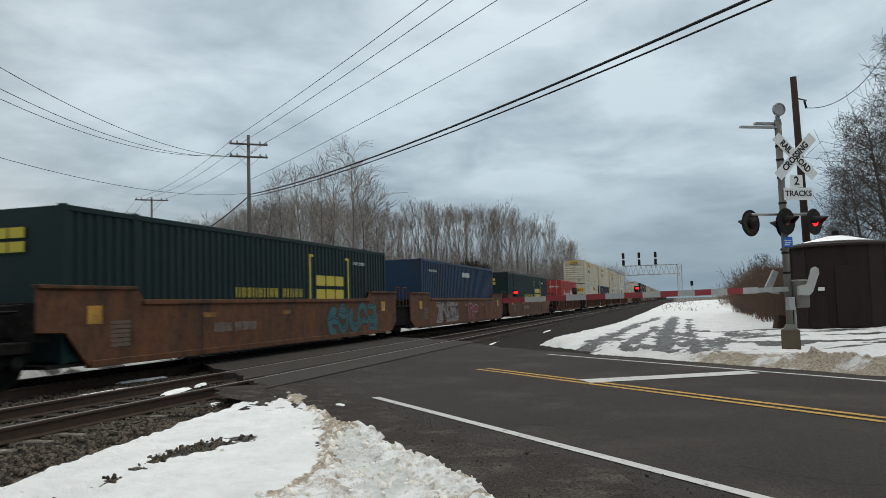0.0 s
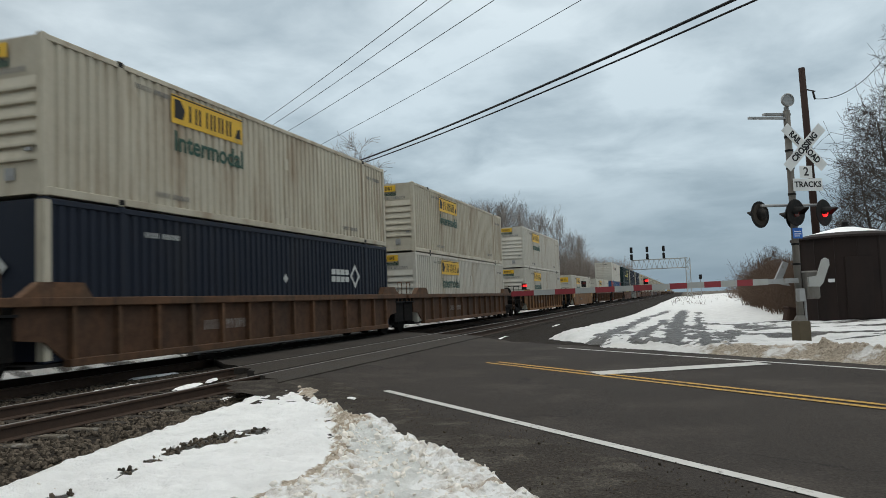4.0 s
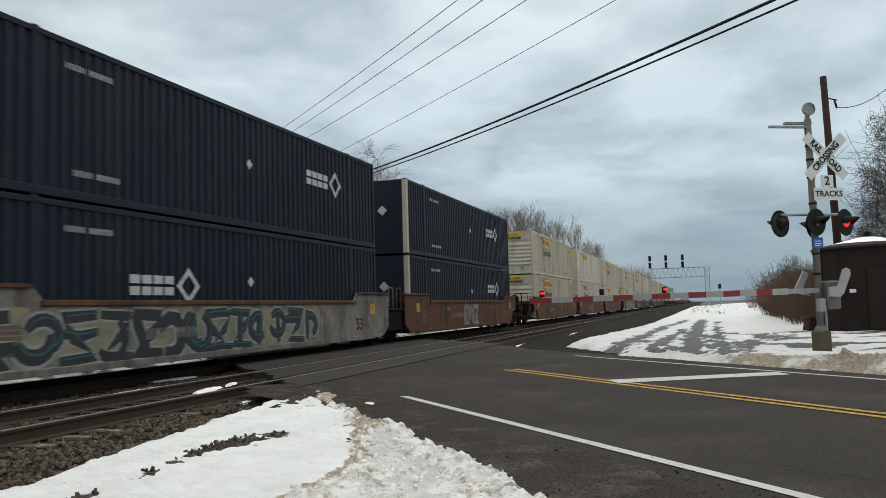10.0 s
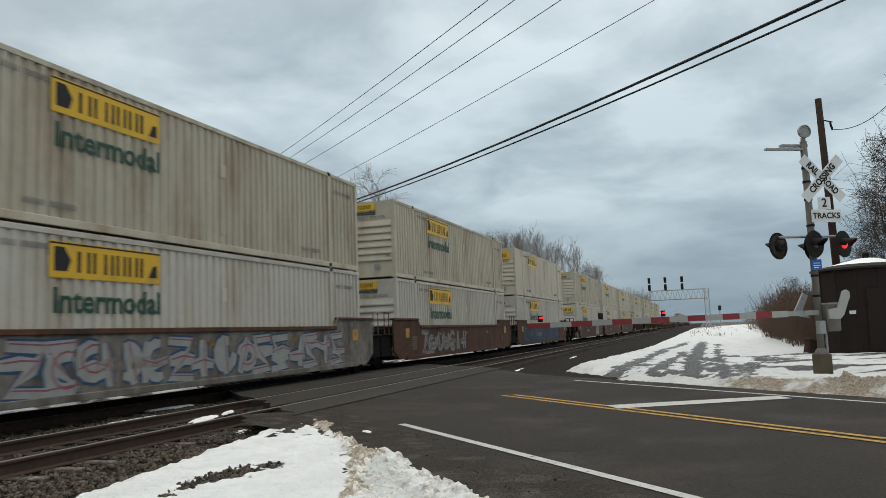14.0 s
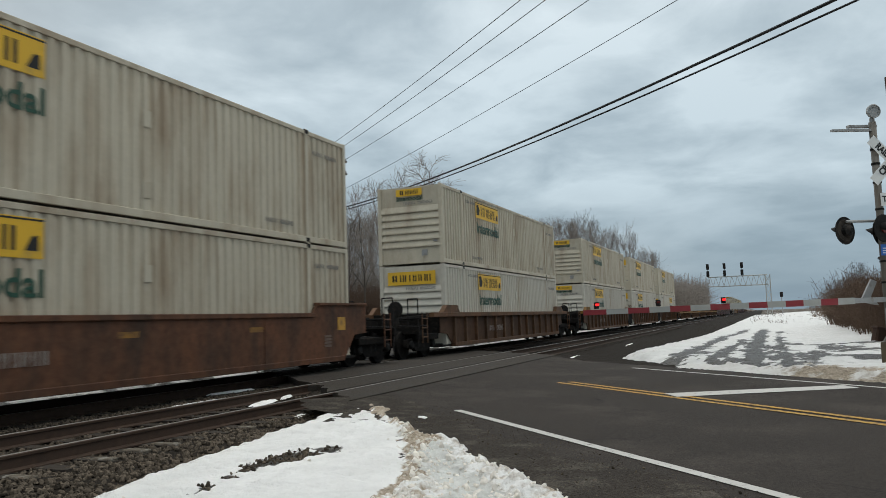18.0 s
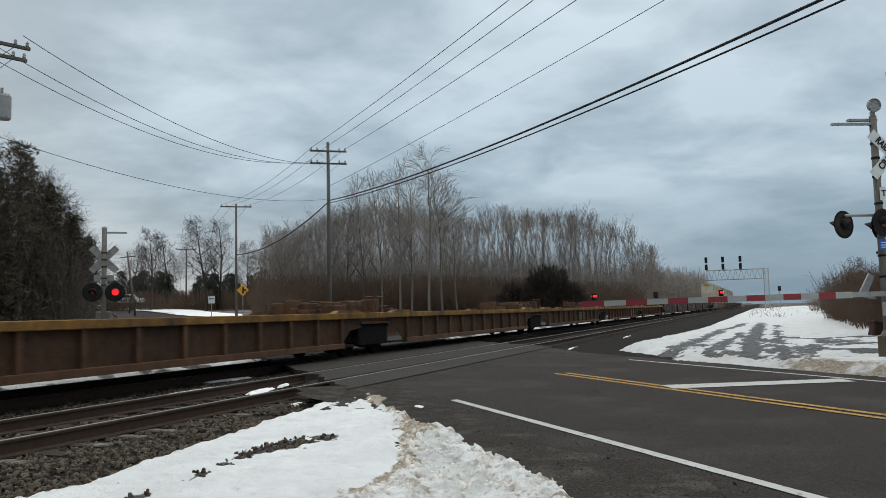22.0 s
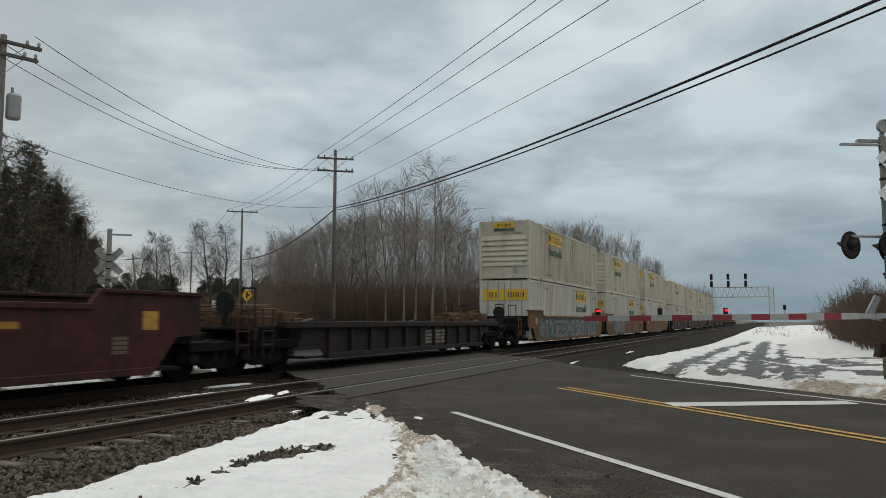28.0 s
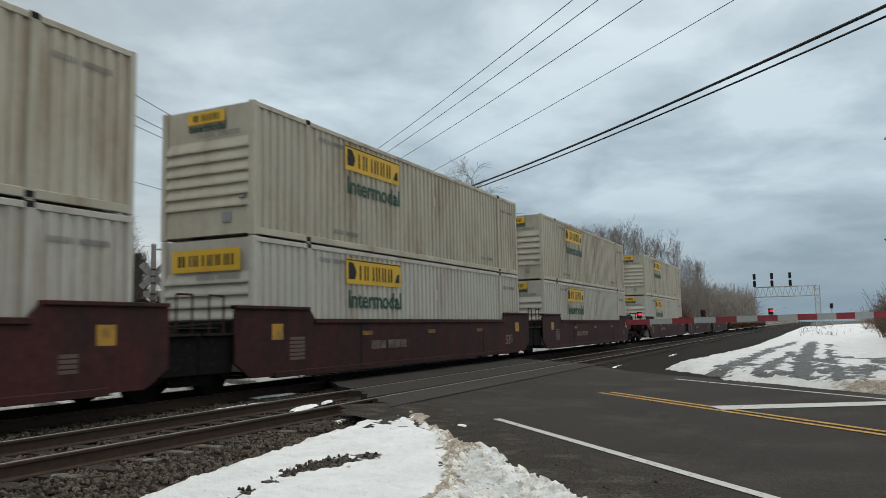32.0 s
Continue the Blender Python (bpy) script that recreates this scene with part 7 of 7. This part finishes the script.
# ---- trees ----
def grow(m, twigs, r, p, d, length, radius, depth, droop=0.0, spread=0.55, kids=3, fine=0.014):
    """Tapered limbs, forking; limbs go to m, the finest twigs to twigs."""
    steps = 3 if depth > 1 else 2
    for i in range(steps):
        d2 = (d + Vector((r.gauss(0, 0.12), r.gauss(0, 0.12), 0.06 - droop))).normalized()
        q = p + d2 * (length / steps)
        r0, r1 = radius * (1 - 0.5 * i / steps), radius * (1 - 0.5 * (i + 1) / steps)
        (m if depth > 1 else twigs).tube(p, q, max(r0, fine), max(r1, fine * 0.75), 5 if depth > 2 else 3, caps=False)
        if depth > 0 and (i > 0 or depth < 3):
            for k in range(kids if depth > 1 else 1):
                side = d2.orthogonal().normalized()
                side.rotate(Matrix.Rotation(r.uniform(0, 6.28), 3, d2))
                nd = (d2 * (1 - spread * 0.5) + side * spread * r.uniform(0.7, 1.25)).normalized()
                grow(m, twigs, r, q, nd, length * r.uniform(0.55, 0.8), r1 * 0.55, depth - 1, droop, spread, kids, fine)
        p, d = q, d2


def bare_tree(seed, height, spread=0.55, trunk=0.14, pale=False, kids=3, clear=0.35, depth=3):
    r = random.Random(seed)
    root = empty("bare_tree")
    m, t = MB(), MB()
    p, d = Vector((0, 0, -0.3)), Vector((0, 0, 1))
    n = 9
    for i in range(n):
        d2 = (d + Vector((r.gauss(0, 0.05), r.gauss(0, 0.05), 0.1))).normalized()
        q = p + d2 * (height * 0.86 / n)
        r0, r1 = trunk * (1 - 0.85 * i / n), trunk * (1 - 0.85 * (i + 1) / n)
        m.tube(p, q, r0, r1, 7, caps=False)
        if i / n >= clear:
            for k in range(kids):
                a = r.uniform(0, 6.28)
                nd = Vector((math.cos(a) * spread, math.sin(a) * spread, 0.75)).normalized()
                grow(m, t, r, q, nd, height * 0.20 * (1.25 - i / n), r1 * 0.5, depth - 1, 0, spread, 2, 0.008 if spread > 0.8 else 0.014)
        p, d = q, d2
    part("trunk", m, M_TWIG_DARK if spread > 0.8 else M_PALE_BARK if pale else M_BARK, root)
    part("crown", t, M_TWIG_DARK if spread > 0.8 else M_TWIG, root)
    return root


def evergreen(seed, height, width, name="evergreen_tree", needles=M_PINE):
    r = random.Random(seed)
    root = empty(name)
    part("trunk", MB().tube((0, 0, -0.3), (0, 0, height * 0.95), 0.02 * height, 0.01, 7), M_BARK, root)
    m = MB()
    z = height * 0.06
    while z < height * 0.97:
        f = 1 - z / height
        for k in range(6):
            a = r.uniform(0, 6.28)
            reach = width * (0.30 + 0.8 * f * (0.6 + 0.8 * r.random())) * r.uniform(0.4, 1.15) * 0.5
            for j in range(5):
                c = Vector((math.cos(a), math.sin(a), 0)) * reach * (0.2 + 0.2 * j) + Vector((r.gauss(0, 0.12), r.gauss(0, 0.12), z - 0.10 * reach * j + r.gauss(0, 0.1)))
                for e in range(9):
                    u = Vector((r.gauss(0, 1), r.gauss(0, 1), r.gauss(0, 0.6))).normalized() * r.uniform(0.22, 0.5)
                    w = Vector((r.gauss(0, 1), r.gauss(0, 1), r.gauss(0, 0.6))).normalized() * (0.035 if needles is M_PINE else 0.08)
                    m.add([c - w, c + w, c + u], [(0, 1, 2)])
        z += height * 0.026
    part("crown", m, needles, root)
    return root


def thicket(name, n, seed, box, hgt, mat, label, lean=0.25, forks=4, r0=0.016):
    """Uncountable thin stems."""
    r = random.Random(seed)
    m = MB()
    for i in range(n):
        x, y = box(r)
        h = hgt * r.uniform(0.55, 1.1)
        p = Vector((x, y, -0.3 + rise(x, y)))
        q = p + Vector((r.gauss(0, lean) * h * 0.5, r.gauss(0, lean) * h * 0.5, h))
        m.tube(p, q, r0, r0 * 0.35, 3, caps=False)
        for k in range(forks):
            t = r.uniform(0.25, 0.95)
            a = p.lerp(q, t)
            b = a + Vector((r.gauss(0, 0.32) * h, r.gauss(0, 0.32) * h, r.uniform(0.12, 0.4) * h)) * (1.15 - t)
            m.tube(a, b, r0 * 0.5, r0 * 0.2, 3, caps=False)
    return tagged(part(name, m, mat), label, "brush", kind="stuff")


def slim_tree(seed, height, start=0.25):
    """A forest-grown tree: a clear stem that forks steeply again and again into a brush of fine twigs."""
    r = random.Random(seed)
    root = empty("slim_tree")
    m, t = MB(), MB()

    def fork(p, d, length, rad, depth):
        steps = 3
        for i in range(steps):
            d = (d + Vector((r.gauss(0, 0.07), r.gauss(0, 0.07), 0.10))).normalized()
            q = p + d * (length / steps)
            r0, r1 = rad * (1 - 0.35 * i / steps), rad * (1 - 0.35 * (i + 1) / steps)
            (m if depth > 1 else t).tube(p, q, max(r0, 0.014), max(r1, 0.011), 4 if depth > 1 else 3, caps=False)
            for k in range(1):
                a, w, ln = r.uniform(0, 6.28), r.uniform(0.35, 0.8), height * r.uniform(0.04, 0.10)
                b1 = p.lerp(q, r.random())
                b2 = b1 + Vector((math.cos(a) * w, math.sin(a) * w, 0.9)).normalized() * ln
                t.tube(b1, b2, 0.012, 0.008, 3, caps=False)
                for e in range(2):
                    c1 = b1.lerp(b2, r.uniform(0.3, 0.85))
                    c2 = c1 + Vector((r.gauss(0, 0.45), r.gauss(0, 0.45), 0.9)).normalized() * ln * r.uniform(0.35, 0.65)
                    t.tube(c1, c2, 0.010, 0.007, 3, caps=False)
            p = q
        if depth > 0:
            for k in range(2 if r.random() < 0.7 else 3):
                a, w = r.uniform(0, 6.28), r.uniform(0.16, 0.42)
                nd = (d + Vector((math.cos(a) * w, math.sin(a) * w, 0.05))).normalized()
                fork(p, nd, length * r.uniform(0.62, 0.85), rad * 0.6, depth - 1)

    d = Vector((r.gauss(0, 0.04), r.gauss(0, 0.04), 1)).normalized()
    base, top = Vector((0, 0, -0.3)), d * (height * start)
    m.tube(base, top, 0.10, 0.085, 5, caps=False)
    fork(top, d, height * (1 - start) * 0.36, 0.07, 3)
    part("trunk", m, M_PALE_BARK, root)
    part("crown", t, M_TWIG, root)
    return root


M_WOOD = surface("young_growth", (0.245, 0.208, 0.178), (0.16, 0.135, 0.116), 0.95, 0.6, vary=0.3, island=True)
SLIM = [slim_tree(61 + i, 15.0, (0.12, 0.2, 0.08, 0.25, 0.15, 0.2)[i]) for i in range(6)]
WOOD_TOP = ((36.7, 4.1), (35.1, 5.3), (33.1, 6.6), (30, 7.4), (26, 7.6), (20.8, 7.0), (19.9, 6.2), (18.2, 7.4), (16.5, 6.6), (14.4, 7.3), (12.4, 6.7), (10.3, 6.2), (8.3, 5.3), (7.2, 3.9), (6.8, 2.2))


def wood_top(deg):
    for (a, u), (b, v) in zip(WOOD_TOP, WOOD_TOP[1:]):
        if deg >= b:
            return u + (v - u) * (a - deg) / (a - b)
    return WOOD_TOP[-1][1]


BARE = [bare_tree(11, 15.5, 0.62, 0.13, True, 4, 0.25), bare_tree(12, 14, 0.5, 0.10, False, 4, 0.16), bare_tree(13, 16, 0.55, 0.12, True, 4, 0.24), bare_tree(14, 12.5, 0.55, 0.10, False, 4, 0.14)]
WIDE = [bare_tree(21, 13.0, 0.85, 0.19, False, 4, 0.22, 4), bare_tree(22, 11.0, 0.9, 0.16, False, 4, 0.2, 4)]
SPRUCES = [evergreen(34, 12.0, 12.0, needles=M_SPRUCE), evergreen(35, 9.0, 10.0, needles=M_SPRUCE), evergreen(36, 10.5, 8.5, needles=M_SPRUCE)]
PINES = [evergreen(31, 13.0, 6.0), evergreen(32, 9.0, 4.4), evergreen(33, 11.0, 5.0)]
taken = set()
M_RUSTY = surface("rusty_block", (0.06, 0.035, 0.025), (0.03, 0.02, 0.016), 0.85, 4, grain=0.4, grain_scale=30)


def plant(ob, x, y, scale, turn, label, cat="tree", group=""):
    key = ob.name
    m = pose(x, y, -0.2, 0, 0, turn)
    if key in taken:
        c = copy_thing(ob, m)
    else:
        taken.add(key)
        c = ob
        c.matrix_basis = m
    c.location.z = -0.3 + rise(x, y)
    c.scale = (scale, scale, scale)
    return tagged(c, label, cat, group)


tree_rng = random.Random(5)
# tall pale trees standing before the wood
for deg, dist, top, k in ((23.4, 72, 12.6, 0), (25.5, 74, 11.4, 2), (26.8, 78, 10.4, 1), (22.4, 78, 11.0, 2), (28.2, 84, 9.9, 1), (29.3, 86, 8.8, 3), (21.2, 84, 9.2, 1), (24.5, 82, 10.2, 3), (30.6, 92, 7.6, 3)):
    x, y = polar(deg, dist)
    h = above(dist, top) + 0.2
    plant(BARE[k], x, y, h / (15.5, 14, 16, 12.5)[k] * 1.03, tree_rng.uniform(0, 360), "tall bare pale-barked winter tree before the wood", "tree", "tall bare trees")
# the wood: rows of slim bare trees
for i in range(260):
    f = tree_rng.random()
    deg = 35.5 - 29.0 * f
    dist = 96 + 34 * f + tree_rng.uniform(0, 26)
    x, y = polar(deg, dist)
    h = above(dist, wood_top(deg) * tree_rng.choice((1.04, 1.01, 0.98, 0.94, 0.88, 0.80))) + 0.3 - rise(x, y)
    k = tree_rng.randrange(6)
    plant(SLIM[k], x, y, h / 15.0, tree_rng.uniform(0, 360), "slim bare winter tree in a dense wood", "tree", "trees of the wood")


def sector(d0, d1, r0, r1, slope=0.0):
    def f(r):
        a = r.random()
        return polar(d0 + (d1 - d0) * a, r0 + slope * a + (r1 - r0) * r.random())
    return f


thicket("wood_undergrowth", 3800, 41, sector(35, 6.8, 92, 130, 28), 10.0, M_WOOD, "dense grey-brown young growth of a bare wood", 0.08, 9, 0.019)
M_BUSH = surface("bush_twigs", (0.058, 0.046, 0.039), (0.035, 0.029, 0.025), 0.95, 1.0, vary=0.2)


def round_bush(deg, dist, half, top, n, seed):
    """A dense leafless crown: short twigs pointing outwards through a lumpy dome."""
    r = random.Random(seed)
    x, y = polar(deg, dist)
    root = empty("dark_bush", pose(x, y, -0.3 + rise(x, y)))
    m = MB()
    for i in range(n):
        v = Vector((r.gauss(0, 1), r.gauss(0, 1), r.gauss(0, 1))).normalized()
        q = r.uniform(0, 1) ** 0.4 * (0.85 + 0.35 * noise.noise(v * 1.8 + Vector((seed, 0, 0))))
        c = Vector((v.x * half * q, v.y * half * q, 0.46 * top + v.z * q * 0.44 * top))
        d = (v + Vector((r.gauss(0, 0.5), r.gauss(0, 0.5), 0.3 + r.gauss(0, 0.4)))).normalized()
        m.tube(c, c + d * r.uniform(0.35, 0.95), 0.022, 0.012, 3, caps=False)
    st = MB()
    for i in range(7):
        a = r.uniform(0, 6.28)
        st.tube((r.gauss(0, 0.15), r.gauss(0, 0.15), 0), (math.cos(a) * half * 0.6, math.sin(a) * half * 0.6, top * 0.65), 0.07, 0.03, 5)
    part("stems", st, M_BARK, root)
    part("crown", m, M_BUSH, root)
    return tagged(root, "dark rounded leafless bush before the wood", "bush", "dark bushes")


round_bush(14.7, 84, 3.1, 6.7, 5200, 3)
round_bush(17.0, 86, 2.0, 4.6, 2200, 4)
round_bush(12.9, 85, 1.9, 4.6, 2200, 5)
thicket("far_grass", 420, 50, lambda r: (-1.5 + 11 * r.random(), 70 + 130 * r.random()), 0.6, M_BRUSH, "brown dead grass poking through far snow", 0.5, 4, 0.02)
thicket("wood_edge_brush", 6500, 42, sector(36, 8, 74, 92, 34), 4.6, M_BRUSH, "reddish-brown brush along the wood's edge", 0.3, 5, 0.03)
thicket("far_brush", 1800, 44, sector(8.5, 3.6, 210, 330), 11.0, M_TWIG, "distant bare trees along the track", 0.2, 5, 0.08)
thicket("right_brush", 4600, 45, lambda r: (3.7 + 4.6 * r.random() ** 0.8, 36 + 20 * r.random()), 3.0, M_BRUSH, "brown leafless bushes beyond the snow", 0.35, 6, 0.014)
thicket("right_brush", 700, 46, lambda r: (5.0 + 14 * r.random(), 60 + 40 * r.random()), 3.0, M_BRUSH, "brown leafless bushes beyond the snow", 0.35, 6, 0.03)
for deg, dist, top, k in ((-5.9, 60, 3.4, 1), (-15.6, 34, 17.5, 0), (-12.4, 46, 9.5, 1), (-18, 40, 15, 1), (-17.2, 35, 20.0, 0), (-14.9, 38, 14.5, 0), (-14.0, 44, 13.0, 1), (-11.0, 52, 6.5, 0), (-9.4, 58, 5.4, 1)):
    x, y = polar(deg, dist)
    plant(WIDE[k], x, y, (above(dist, top) + 0.2) / (13, 11)[k], tree_rng.uniform(0, 360), "bare spreading winter tree beyond the hut", "tree", "bare trees beyond the hut")
# left: dark evergreens and bare trees beyond the road
for deg, dist, top, k in ((51.0, 46, 12.0, 0), (49.2, 48, 9.3, 2), (53.5, 44, 13.0, 0), (47.9, 52, 7.2, 1), (46.9, 58, 5.6, 1), (56, 42, 14, 2), (52.2, 52, 10, 2), (50.2, 56, 8.6, 0)):
    x, y = polar(deg, dist)
    plant(PINES[k], x, y, (above(dist, top) + 0.2) / (13, 9, 11)[k], tree_rng.uniform(0, 360), "dark evergreen tree beside the road", "tree", "evergreens beside the road")
for i in range(76):
    deg = tree_rng.uniform(30, 46)
    dist = tree_rng.uniform(122, 170)
    x, y = polar(deg, dist)
    k = tree_rng.randrange(3)
    plant(SPRUCES[k], x, y, (above(dist, tree_rng.uniform(2.2, 3.6)) - rise(x, y)) / (12, 9, 10.5)[k], tree_rng.uniform(0, 360), "distant dark evergreen tree", "tree", "distant evergreens")
for deg, dist, top, k in ((42.9, 120, 5.5, 0), (41.6, 128, 5.2, 1), (39.2, 115, 6.6, 1), (38.4, 125, 6.2, 0), (44.3, 110, 4.6, 1), (47.5, 56, 9.5, 1), (49.6, 50, 11.0, 0), (51.2, 47, 12.0, 1), (50.4, 54, 10.5, 0), (52.4, 46, 13.0, 0), (48.6, 52, 9.8, 0), (48.2, 60, 9.0, 1), (36.5, 130, 4.6, 1), (35.0, 125, 4.9, 0), (33.6, 120, 5.6, 1)):
    x, y = polar(deg, dist)
    plant(WIDE[k], x, y, (above(dist, top) + 0.2) / (13, 11)[k], tree_rng.uniform(0, 360), "bare spreading winter tree beyond the road", "tree", "bare trees beyond the road")
# old leaning pole beside the far road
lx, ly = polar(43.9, 100)
lean = empty("leaning_pole", pose(lx, ly, rise(lx, ly) - 0.3, 0, -7, 43.9))
part("shaft", MB().tube((0, 0, 0), (0, 0, 8.0), 0.14, 0.10, 8), M_POLE, lean, smooth=True)
part("crossarm", MB().box(-0.9, 0.9, -0.16, -0.06, 7.3, 7.42, 0.01), M_POLE, lean)
tagged(lean, "old grey wooden pole leaning beside the far road", "pole")
# rusty drum-like block lying on the snow beside the hut
blk = empty("steel_block", pose(3.7, 31.2, 0.02, 0, 14, 20))
part("block_body", MB().box(-0.22, 0.22, -0.2, 0.2, -0.15, 0.42, 0.06), M_RUSTY, blk)
part("block_lip", MB().box(-0.25, 0.25, -0.23, 0.23, 0.36, 0.44, 0.02), M_RUSTY, blk)
tagged(blk, "small rusty brown steel block tilted in the snow", "block")
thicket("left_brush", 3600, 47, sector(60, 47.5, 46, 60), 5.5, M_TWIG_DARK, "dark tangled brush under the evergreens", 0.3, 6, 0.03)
thicket("far_left_brush", 2600, 48, sector(46, 33, 120, 150), 3.0, M_BRUSH, "brown brush beyond the road", 0.3, 5, 0.05)


# ---- all that moves ----
def motions():
    for ob, y, z, turn in moving:
        walk(ob, [(t, pose(FAR_C, y - SPEED * (t - T0), z, 0, 0, turn)) for t in (0.0, 16.0, 32.0)])


motions()
